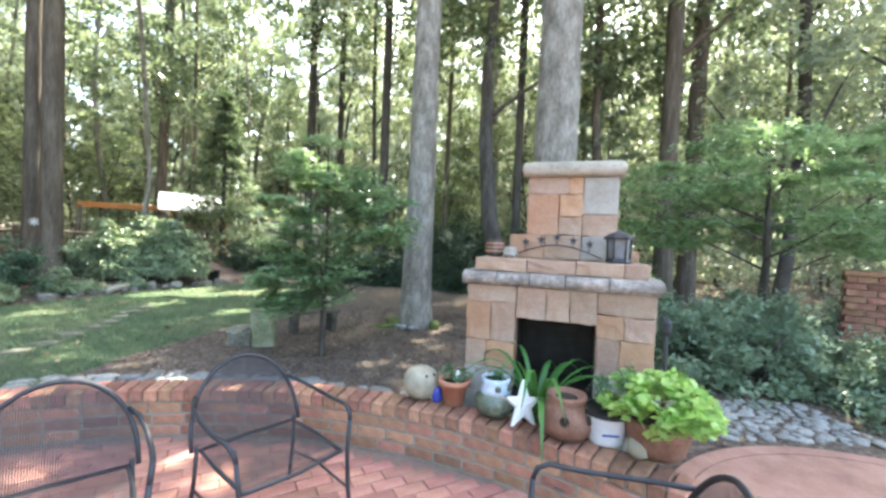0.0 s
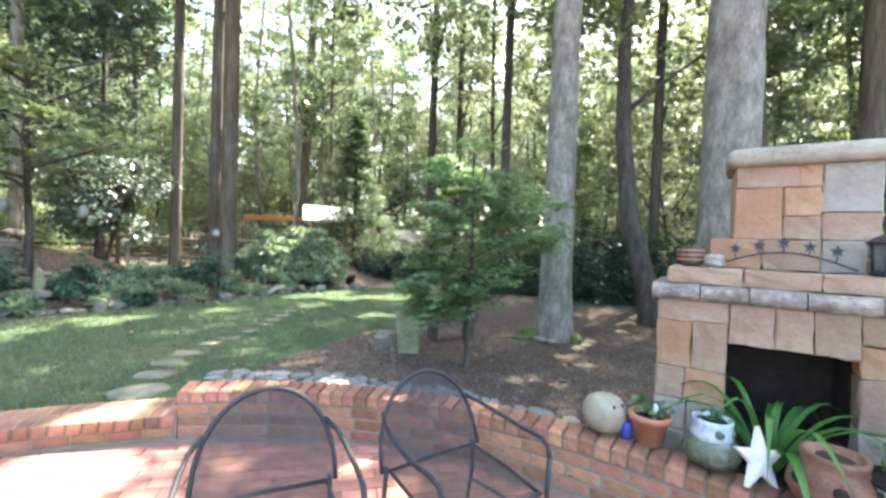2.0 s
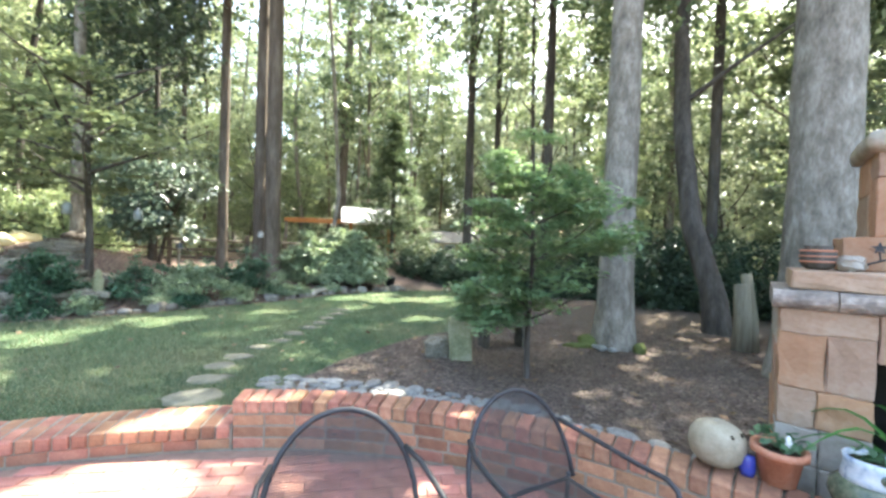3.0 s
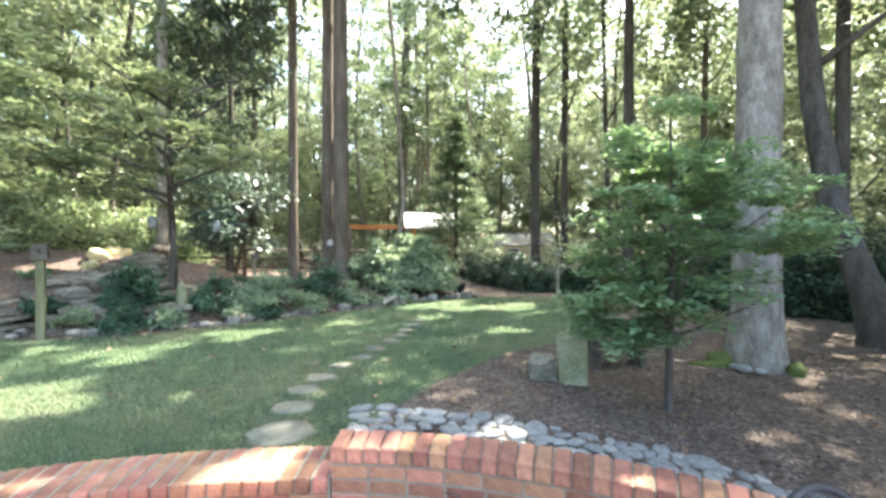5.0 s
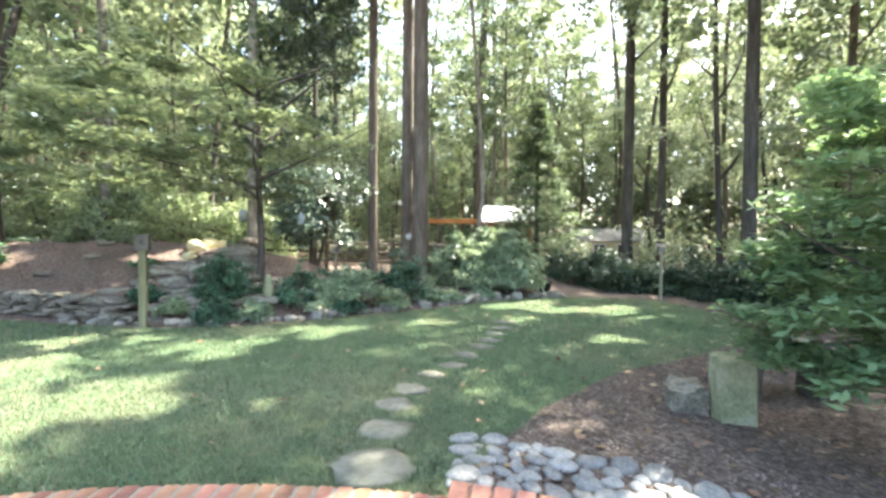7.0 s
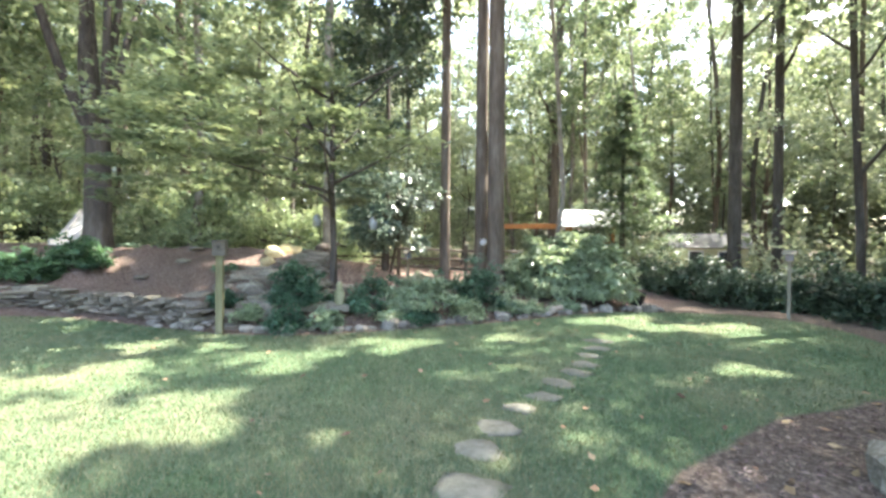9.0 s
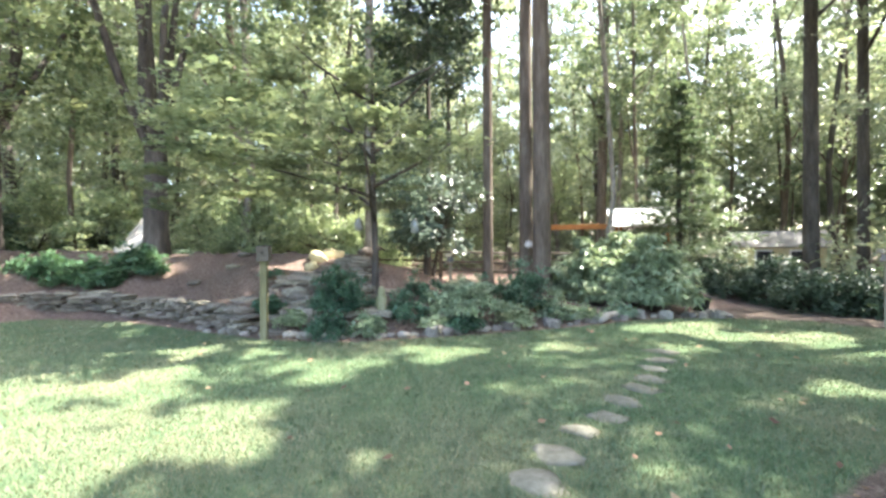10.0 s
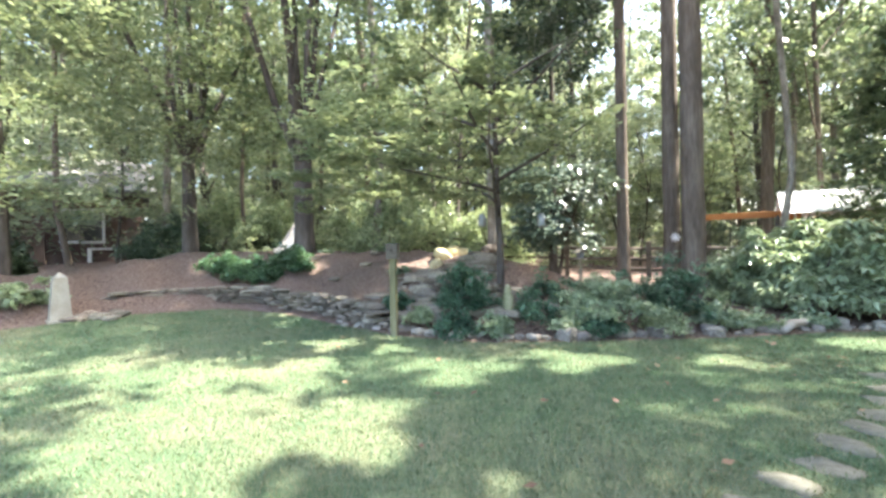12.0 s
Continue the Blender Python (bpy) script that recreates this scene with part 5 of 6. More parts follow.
RIVERS = [stone_mesh("river_stone", s, RIVER, 0.42, 0.12) for s in range(8)]
EDGES = [stone_mesh("edging_rock", 90 + s, EDGE_ROCK, 0.7, 0.28) for s in range(6)]
ROCKS = [stone_mesh("rock", 20 + s, ROCK, 0.6, 0.28) for s in range(8)]
STEPS = [stone_mesh("step", 60 + s, STEP, 0.14, 0.3) for s in range(6)]
def bedded_mesh(name, seed, mat, amount=0.09):
    """A flat stone broken along its bed: one unit long, its edges uneven."""
    bm = rough_block(1.0, 1.0, 1.0, seed, amount, 0.10)
    bmesh.ops.translate(bm, verts=bm.verts[:], vec=(0, 0, -0.5))
    r = random.Random(seed)
    skew, taper = r.uniform(-0.25, 0.25), r.uniform(-0.3, 0.3)
    for v in bm.verts:
        v.co.x += skew * v.co.y
        v.co.y *= 1 + taper * v.co.x
    me = bpy.data.meshes.new(name)
    bm.to_mesh(me)
    bm.free()
    me.materials.append(mat)
    return me


EDGE_BLOCKS = [bedded_mesh("edging_rock", 760 + s, EDGE_ROCK, 0.12) for s in range(5)]
BEDDED = [bedded_mesh("stone", 700 + s, ROCK) for s in range(10)]
sr = random.Random(15)
border = thing("river_stone_border", pose(0, 0, 0), "band of rounded grey river stones behind the wall", "stones", kind="stuff")
placed = []


def scatter_stones(n, where, lo, hi, gap=0.75):
    got, go = 0, 0
    while got < n and go < n * 40:
        go += 1
        x, y = where()
        d = sr.uniform(lo, hi)
        if any((x - a) ** 2 + (y - b) ** 2 < (gap * 0.5 * (d + e)) ** 2 for a, b, e in placed):
            continue
        placed.append((x, y, d))
        ob = new("river_stone", RIVERS[sr.randrange(8)])
        ob.parent = border
        ob.matrix_world = pose(x, y, ground_z(x, y) + d * 0.03, sr.uniform(-6, 6), sr.uniform(-6, 6), sr.uniform(0, 360)) @ Matrix.Diagonal((d * 1.15, d * 0.85, d * 0.8, 1))
        got += 1


def band():
    a = sr.uniform(72, 118)
    u = (a - 72) / 46
    out = R + 0.27 + sr.uniform(0, 0.52 + 0.28 * u)
    return CX + out * math.cos(radians(a)), CY + out * math.sin(radians(a))


scatter_stones(260, band, 0.08, 0.21, 0.8)
scatter_stones(150, lambda: (sr.uniform(1.75, 3.5), sr.uniform(3.05, 3.85)), 0.06, 0.16, 0.85)

STONES = [(-3.75, 2.80, 0.46), (-4.05, 3.17, 0.36), (-4.32, 3.53, 0.30), (-4.44, 3.88, 0.33), (-4.57, 4.29, 0.26), (-4.57, 4.69, 0.26), (-4.70, 5.10, 0.3), (-4.76, 5.53, 0.3), (-4.84, 5.85, 0.3), (-4.98, 6.25, 0.3), (-5.1, 6.66, 0.32), (-5.3, 7.13, 0.34)]
for k, (x, y, d) in enumerate(STONES):
    ob = new("stepping_stone", STEPS[k % 6])
    ob.matrix_world = pose(x, y, ground_z(x, y), sr.uniform(-1, 1), sr.uniform(-1, 1), 30 + sr.uniform(-25, 25)) @ Matrix.Diagonal((d * 1.15, d * 0.88, d * 0.8, 1))
    tagged(ob, "flat grey-brown stepping stone set in the lawn", "stepping stone", "stepping stones across the lawn")

bm = rough_block(0.26, 0.19, 0.52, 3, 0.014, 0.02)
ob = part("stone_post", bm, MOSSY)
ob.matrix_world = pose(-2.17, 4.97, ground_z(-2.17, 4.97) - 0.03, 2, -3, 25)
tagged(ob, "mossy upright square stone post in the mulch", "stone post")
ob = new("rock", bedded_mesh("rock", 33, ROCK, 0.10))
ob.matrix_world = pose(-2.48, 5.0, ground_z(-2.48, 5.0) + 0.09, 4, -6, 20) @ Matrix.Diagonal((0.26, 0.26, 0.23, 1))
tagged(ob, "low dark squarish rock beside the stone post", "rock")
bench = thing("garden_bench", pose(-1.87, 5.93, ground_z(-1.87, 5.93) - 0.01, 0, 0, 37), "low dark weathered wooden bench in the mulch", "bench")
for dy in (-0.075, 0.075):
    ob = part("seat_plank", rough_block(0.72, 0.14, 0.045, 8, 0.006, 0.008), RAIL_WOOD, bench)
    ob.matrix_local = pose(0, dy, 0.30, 0, 1, 0)
for dx in (-0.28, 0.28):
    ob = part("leg", rough_block(0.08, 0.24, 0.30, 9, 0.008), RAIL_WOOD, bench)
    ob.matrix_local = pose(dx, 0, 0)
ob = part("stone_ornament", lathe([(0.06, 0), (0.075, 0.03), (0.05, 0.09), (0.062, 0.14), (0.04, 0.18), (0.01, 0.19)], 12, 0.1), SAND_STONE, smooth=True)
ob.matrix_world = pose(-1.72, 6.04, ground_z(-1.87, 5.93) + 0.334)
tagged(ob, "small cream stone ornament on the wooden bench", "ornament")
# moss and a few stones at the grey tree's foot
for x, y, sx, sy, sz in ((-0.73, 6.66, 0.30, 0.34, 0.42), (-0.90, 6.52, 0.36, 0.22, 0.16), (-0.10, 6.50, 0.16, 0.16, 0.34)):
    ob = new("moss_cushion", stone_mesh("moss_cushion", int(90 + 10 * x), MOSS, 0.7, 0.3))
    ob.matrix_world = pose(x, y, ground_z(x, y) + 0.01, 0, 0, 30) @ Matrix.Diagonal((sx, sy, sz, 1))
    tagged(ob, "yellow-green moss at the foot of a tree", "moss", "moss at the tree's foot")
for x, y, d in ((-0.58, 6.35, 0.16), (-0.45, 6.3, 0.12), (-0.66, 6.42, 0.11)):
    ob = new("stone", RIVERS[2])
    ob.matrix_world = pose(x, y, ground_z(x, y) + 0.05, 0, 0, 200 * d) @ Matrix.Diagonal((d, d * 0.9, d * 1.3, 1))
    tagged(ob, "blue-grey stone at the foot of a tree", "stone", "stones at the tree's foot")
wp = thing("wooden_post", pose(1.36, 7.5, ground_z(1.36, 7.5) - 0.02), "pale weathered wooden post in the mulch", "post")
tube("post", [(0, 0, 0), (0.01, 0, 0.5), (-0.02, 0.01, 1.0)], [0.13, 0.12, 0.10], WOOD_GREY, wp, 9, 0.08, random.Random(3))
tube("post", [(0.16, 0.1, 0), (0.14, 0.1, 0.5), (0.05, 0.1, 1.15)], [0.09, 0.08, 0.07], WOOD_GREY, wp, 9, 0.08, random.Random(4))

# edging rocks along the flower bed, dry-stone wall and boulders
edge_line = [(-5.75, 11.35), (-6.35, 10.2), (-6.8, 9.0), (-7.2, 7.0), (-7.55, 5.3), (-7.9, 4.1), (-8.68, 3.12), (-9.7, 2.42)]
walked = []
for (x0, y0), (x1, y1) in zip(edge_line, edge_line[1:]):
    L0 = math.hypot(x1 - x0, y1 - y0)
    for k in range(int(L0 / 0.13)):
        u = (k + 0.5) * 0.13 / L0
        walked.append((x0 + (x1 - x0) * u, y0 + (y1 - y0) * u))
for i, (x, y) in enumerate(walked):
    x, y = x - sr.uniform(0.0, 0.45) * sr.random() - 0.02, y + sr.uniform(-0.08, 0.08)
    d = sr.uniform(0.06, 0.21)
    if sr.random() < 0.2:
        continue
    ob = new("edging_rock", (EDGES + EDGE_BLOCKS)[sr.randrange(11)])
    ob.matrix_world = pose(x, y, ground_z(x, y) + 0.22 * d, sr.uniform(-10, 10), sr.uniform(-10, 10), sr.uniform(0, 360)) @ Matrix.Diagonal((d * 1.2, d, d, 1))
    tagged(ob, "rough grey edging rock along the lawn", "rock", "edging rocks round the flower bed")
for i in range(130):
    x, y = sr.uniform(-10.6, -8.2), sr.uniform(3.1, 5.3)
    if polygon_distance([(x, y)], LAWN)[0] > -0.3:
        continue
    d = sr.uniform(0.14, 0.40)
    ob = new("boulder", (BEDDED if i % 4 else ROCKS)[sr.randrange(8)])
    ob.matrix_world = pose(x, y, ground_z(x, y) + 0.06 * d, sr.uniform(-5, 5), sr.uniform(-5, 5), 60 + sr.uniform(-35, 35)) @ Matrix.Diagonal((d * 1.25, d * 0.8, d * (0.26 if i % 4 else 0.9), 1))
    tagged(ob, "flat lichened rock on the planted bank", "rock", "rocks on the bank")
dry = thing("dry_stone_wall", pose(0, 0, 0), "low dry-stacked wall of flat grey fieldstones", "garden wall", kind="structure")
dry_line = [(-9.25, 3.0), (-10.0, 2.65), (-11.3, 1.98), (-12.3, 1.1), (-12.75, 0.2), (-12.6, -0.9), (-12.3, -1.6)]
for (x0, y0), (x1, y1) in zip(dry_line, dry_line[1:]):
    L0 = math.hypot(x1 - x0, y1 - y0)
    ang = math.degrees(math.atan2(y1 - y0, x1 - x0))
    for layer in range(5):
        s = sr.uniform(0, 0.15)
        while s < L0:
            w, h = sr.uniform(0.10, 0.32), sr.uniform(0.05, 0.078)
            x, y = x0 + (x1 - x0) * s / L0, y0 + (y1 - y0) * s / L0
            base = min(ground_z(x, y), 0.14)
            ob = new("stone", BEDDED[sr.randrange(10)])
            ob.parent = dry
            ob.matrix_world = pose(x + sr.uniform(-0.05, 0.05), y + sr.uniform(-0.05, 0.05), base + 0.03 + layer * 0.068, sr.uniform(-5, 5), sr.uniform(-5, 5), ang + sr.uniform(-8, 8)) @ Matrix.Diagonal((w * 0.9, 0.24 + sr.uniform(-0.06, 0.06), h * 0.95, 1))
            s += w * 0.97

# split-rail fence behind the mound
fence = thing("rail_fence", pose(0, 0, 0), "dark weathered split-rail fence behind the mound", "fence")
fence_line = [(-18.2, 4.2), (-16.9, 6.2), (-15.6, 8.2), (-14.0, 10.0), (-12.4, 11.7), (-10.8, 13.3)]
fence_rng = random.Random(61)
for x, y in fence_line:
    ob = part("post", rough_block(0.13, 0.11, 1.2, int(-10 * x), 0.01, 0.015), RAIL_WOOD, fence)
    ob.matrix_world = pose(x, y, ground_z(x, y) - 0.1, 0, 0, 40)
for (x0, y0), (x1, y1) in zip(fence_line, fence_line[1:]):
    for z in (0.28, 0.58, 0.9):
        tube("rail", [(x0, y0, ground_z(x0, y0) + z + fence_rng.uniform(-0.04, 0.04)), ((x0 + x1) / 2, (y0 + y1) / 2, (ground_z(x0, y0) + ground_z(x1, y1)) / 2 + z), (x1, y1, ground_z(x1, y1) + z + fence_rng.uniform(-0.04, 0.04))], 0.05, RAIL_WOOD, fence, 6, 0.15, fence_rng)

# ---- planting ----
def rosettes(name, centres, k, length, width, mat, rng, parent):
    """Leathery leaves in whorls, k round each shoot, their tips hanging."""
    c = np.repeat(np.asarray(centres, float), k, 0)
    n = len(c)
    yaw = np.tile(np.arange(k) * 2 * np.pi / k, len(centres)) + rng.normal(0, 0.25, n)
    pit = rng.normal(-0.25, 0.3, n)
    s = rng.uniform(0.7, 1.2, n)[:, None] * length
    d = np.stack([np.cos(yaw) * np.cos(pit), np.sin(yaw) * np.cos(pit), np.sin(pit)], 1)
    w = np.stack([-np.sin(yaw), np.cos(yaw), rng.normal(0, 0.25, n)], 1) * width / 2
    tip = c + d * s
    tip[:, 2] -= 0.25 * s[:, 0]
    v = np.stack([c + d * s * 0.08, c + d * s * 0.5 + w, tip, c + d * s * 0.5 - w], 1).reshape(-1, 3)
    f = np.arange(4 * n).reshape(-1, 4)
    return part_mesh(name, mesh_of(name, v, f, mat), parent)


rhodo = thing("rhododendron", pose(-8.05, 10.75, ground_z(-8.05, 10.75)), "broad rhododendron with pale green leathery leaves", "shrub")
rhodo_rng = random.Random(71)
for i in range(9):
    a = 6.28 * i / 9 + rhodo_rng.uniform(-0.2, 0.2)
    tube("stem", limb_line(rhodo_rng, (0.12 * math.cos(a), 0.12 * math.sin(a), -0.05), (0.8 * math.cos(a), 0.8 * math.sin(a), 1), 1.3, 0.1, 3), [0.035, 0.028, 0.02, 0.01], BARK_DARK, rhodo, 6)
rosettes("foliage", shrub_points(71, 1.62, 1.45, 1.45, 420, 11, 0.2, 0.22), 8, 0.19, 0.068, LEAF_RHODO, np.random.default_rng(71), rhodo)
shrub("shrub", -8.72, 4.2, 0.45, 0.45, 0.72, 80, 70, 0.06, 0.03, LEAF_TEAL, "dark green bushy shrub on the bank", 72, 0.13)
shrub("shrub", -8.35, 3.85, 0.35, 0.3, 0.35, 34, 50, 0.06, 0.03, LEAF_TEAL, "low green shrub at the lawn's edge", 73, 0.12)
shrub("shrub", -8.15, 5.0, 0.4, 0.35, 0.35, 34, 50, 0.07, 0.035, LEAF_TEAL, "low leafy perennial at the lawn's edge", 74, 0.12)
shrub("shrub", -8.0, 6.1, 0.7, 0.8, 0.5, 80, 55, 0.08, 0.035, LEAF_FEATHER, "spreading grey-green shrub in the flower bed", 75, 0.16)
shrub("shrub", -7.85, 7.35, 0.5, 0.5, 0.85, 70, 60, 0.07, 0.03, LEAF_TEAL, "compact bluish-green shrub in the flower bed", 76, 0.15)
shrub("shrub", -7.55, 6.75, 0.35, 0.4, 0.35, 34, 50, 0.06, 0.03, LEAF_RHODO, "low pale-leaved perennial in the flower bed", 77, 0.12)
for i, (x, y, r, h) in enumerate([(-13.5, 0.9, 0.55, 0.5), (-13.2, 1.75, 0.5, 0.55), (-13.9, 0.2, 0.5, 0.45), (-13.0, 1.2, 0.35, 0.35)]):
    shrub("shrub", x, y, r, r, h, 50, 55, 0.11, 0.04, LEAF_SHRUB, "young rhododendron on the mulch mound", 80 + i, 0.16, "young shrubs on the mound")
for i, (x, y, r, h) in enumerate([(-18.1, -1.9, 1.3, 1.25), (-20.0, 1.5, 1.6, 1.2), (-17.0, -6.2, 1.2, 1.1), (-14.2, -4.6, 1.0, 1.1)]):
    shrub("shrub", x, y, r, r, h, 130, 60, 0.13, 0.06, LEAF_DARK, "dark evergreen bush beyond the mound", 86 + i, 0.32, "dark bushes beyond the mound")
for i, (x, y, r, h) in enumerate([(-15.6, 4.6, 1.2, 2.0), (-16.8, 6.6, 1.4, 2.3), (-17.6, 3.6, 1.4, 1.9), (-15.4, 8.2, 1.3, 2.2), (-18.6, 0.9, 1.4, 1.9), (-17.8, 9.2, 1.5, 2.6), (-19.5, 6.0, 1.6, 2.8), (-20.5, -1.0, 1.6, 2.4)]):
    shrub("shrub", x, y, r, r, h, 120, 55, 0.13, 0.07, LEAF_LIGHT, "light green leafy shrub behind the mound", 300 + i, 0.34, "light shrubs behind the mound")
shrub("hosta", -11.6, -2.35, 0.5, 0.5, 0.38, 40, 40, 0.12, 0.06, LEAF_RHODO, "pale variegated hosta in the corner bed", 91, 0.13, category="plant")
for i in range(11):
    x = -7.2 + i * 0.98
    y = 15.1 - 0.26 * i + 0.5 * math.sin(i * 2.1)
    shrub("hedge_shrub", x, y, 0.95, 0.9, 1.02 + 0.16 * math.sin(i * 1.7), 110, 60, 0.12, 0.05, LEAF_DARK, "dark glossy hedge shrub beyond the lawn", 200 + i, 0.28, "hedge beyond the lawn")
for i, (x, y, h) in enumerate([(-0.6, 14.2, 2.1), (1.0, 13.2, 2.3), (2.8, 12.5, 2.0), (4.6, 11.2, 1.3), (0.2, 16, 2.6)]):
    shrub("laurel", x, y, 1.3, 1.2, h, 150, 60, 0.14, 0.055, LEAF_DARK, "tall dark evergreen shrub at the wood's edge", 220 + i, 0.34, "evergreens at the wood's edge")
for i, (x, y, r, h) in enumerate([(2.75, 4.75, 0.7, 0.8), (3.6, 4.6, 0.85, 0.95), (4.5, 3.75, 0.75, 0.7), (4.2, 5.6, 0.9, 1.0), (5.9, 5.6, 0.9, 0.95), (3.0, 5.9, 0.7, 0.9)]):
    shrub("shrub", x, y, r, r, h, 120, 90, 0.075, 0.028, LEAF_FEATHER, "feathery dark green shrub beside the fireplace", 240 + i, 0.2, "shrubs beside the fireplace", tilt=0.7)
shrub("shrub", 3.4, 7.6, 0.7, 0.7, 1.35, 70, 60, 0.09, 0.04, LEAF_LIME, "yellow-green shrub behind the fireplace", 250, 0.2)
corner = np.random.default_rng(95)
cc = [(corner.normal(0, 1.5), corner.normal(0, 1.5), corner.uniform(1.2, 8.0)) for _ in range(300)]
tree("tree", (-13.6, -3.6, ground_z(-13.6, -3.6)), [(0, 0, 1), (0.1, 0, 3.5), (0, 0, 7.8)], 0.11, 0.03, BARK_DARK, "leafy small tree beside the corner bed", [], (clumps(corner, cc, [0.6] * 300, 75, 0.35), 0.12, 0.065, LEAF_DOGWOOD, 0.6), seed=95, flare=1.2)

bed_rng = random.Random(46)
for i, (x, y, r, h) in enumerate([(-7.65, 5.75, 0.3, 0.26), (-7.5, 7.7, 0.28, 0.3), (-7.25, 8.3, 0.3, 0.28), (-8.2, 7.0, 0.4, 0.5), (-8.1, 4.35, 0.28, 0.3), (-7.9, 5.35, 0.26, 0.2), (-8.6, 5.6, 0.4, 0.45), (-8.5, 6.6, 0.42, 0.5), (-8.9, 3.55, 0.22, 0.22), (-9.4, 3.35, 0.25, 0.26), (-7.05, 9.2, 0.3, 0.22), (-7.7, 8.1, 0.35, 0.42)]):
    shrub("perennial", x, y, r, r * bed_rng.uniform(0.8, 1.1), h, 34, 46, 0.075, 0.032, (LEAF_TEAL, LEAF_FEATHER, LEAF_RHODO)[i % 3], ("low dark green perennial in the flower bed", "loose grey-green perennial in the flower bed", "pale variegated perennial in the flower bed")[i % 3], 520 + i, 0.12, "perennials in the flower bed", category="plant", stems=4)
mound_rng = random.Random(44)
for i in range(16):
    x, y = mound_rng.uniform(-13.8, -10.2), mound_rng.uniform(0.6, 5.6)
    if polygon_distance([(x, y)], LAWN)[0] > -1.2:
        continue
    if i % 2:
        shrub("ground_plant", x, y, 0.2, 0.2, mound_rng.uniform(0.12, 0.26), 12, 26, 0.07, 0.03, LEAF_FEATHER if i % 4 == 1 else LEAF_TEAL, "small young plant in the mulch of the mound", 500 + i, 0.09, "young plants on the mound", category="plant", stems=3)
    else:
        d = mound_rng.uniform(0.12, 0.3)
        ob = new("rock", ROCKS[i % 8])
        ob.matrix_world = pose(x, y, ground_z(x, y) + 0.08 * d, 0, 0, 50 * i) @ Matrix.Diagonal((d * 1.2, d, d * 0.7, 1))
        tagged(ob, "small grey rock lying in the mulch of the mound", "rock", "rocks in the mulch")

# ---- garden ornaments ----
slide = thing("garden_slide", pose(-17.3, 1.75, ground_z(-17.3, 1.75) - 0.02, 0, 0, 150), "pale plastic children's slide beyond the mound", "slide")
SLIDE_PALE = material("pale_plastic", [(0.50, 0.47, 0.43), (0.62, 0.59, 0.55)], 3, 0.5, 0.05)
chute = bmesh.new()
lane = [(-0.75, 0.12), (-0.5, 0.16), (0.45, 0.98), (0.7, 1.02)]
for y0, y1, lift in ((-0.2, 0.2, 0.0), (-0.24, -0.2, 0.1), (0.2, 0.24, 0.1)):
    rows_ = [[chute.verts.new((x, y, z + dz)) for y, dz in ((y0, 0), (y1, 0), (y1, 0.03 + lift), (y0, 0.03 + lift))] for x, z in lane]
    for p0, p1 in zip(rows_, rows_[1:]):
        for k in range(4):
            chute.faces.new((p0[k], p0[(k + 1) % 4], p1[(k + 1) % 4], p1[k]))
    chute.faces.new(rows_[0][::-1]), chute.faces.new(rows_[-1])
bmesh.ops.recalc_face_normals(chute, faces=chute.faces[:])
part("chute", chute, SLIDE_PALE, slide)
for y in (-0.22, 0.22):
    tube("ladder_rail", [(0.68, y, 1.25), (0.95, y, 0.0)], 0.025, SLIDE_PALE, slide, 6)
for k in range(4):
    tube("rung", [(0.74 + 0.055 * k, -0.22, 0.95 - 0.24 * k), (0.74 + 0.055 * k, 0.22, 0.95 - 0.24 * k)], 0.016, SLIDE_PALE, slide, 6)
tube("support", [(-0.6, 0.0, 0.13), (-0.6, 0.0, 0.0)], 0.05, SLIDE_PALE, slide, 6)
bh = thing("birdhouse", pose(-8.72, 3.12, ground_z(-8.72, 3.12), 0, 0, 60), "weathered wooden birdhouse on a square post", "birdhouse")
part("post", box(bmesh.new(), -0.045, 0.045, -0.045, 0.045, -0.05, 1.06, 0.006), POST_WOOD, bh)
part("house", box(bmesh.new(), -0.08, 0.08, -0.075, 0.075, 1.06, 1.25, 0.004), RAIL_WOOD, bh)
r_ = part("roof", box(bmesh.new(), -0.088, 0.088, -0.095, 0.085, 0, 0.018, 0.004), RAIL_WOOD, bh)
r_.matrix_local = pose(0, 0, 1.255, 5, 0, 0)
# solid dark disc: the shade inside the entrance put into its colour
hole = part("entrance_disc", lathe([(0.001, -0.002), (0.019, 0), (0.019, 0.003), (0.001, 0.004)], 12), SOOT_AND_HOLE, bh)
hole.matrix_local = pose(0, -0.076, 1.18, 90, 0, 0)
OBELISK_STONE = material("pale_cast_stone", [(0.22, 0.2, 0.155), (0.31, 0.29, 0.235), (0.38, 0.36, 0.3)], 6, 0.9, 0.4, 60)
bm = bmesh.new()
rings = [[bm.verts.new((a * w, b * w, z)) for a, b in ((-1, -1), (1, -1), (1, 1), (-1, 1))] for w, z in ((0.16, 0), (0.16, 0.04), (0.135, 0.05), (0.085, 0.72), (0.0, 0.80))]
for a, b in zip(rings, rings[1:]):
    for i in range(4):
        bm.faces.new((a[i], a[(i + 1) % 4], b[(i + 1) % 4], b[i]))
bm.faces.new(rings[0][::-1])
bmesh.ops.remove_doubles(bm, verts=bm.verts[:], dist=0.001)
ob = part("obelisk", bm, OBELISK_STONE)
ob.matrix_world = pose(-11.3, -1.72, ground_z(-11.3, -1.72) - 0.01, 0, 0, 30)
tagged(ob, "pale stone garden obelisk at the lawn's corner", "obelisk")
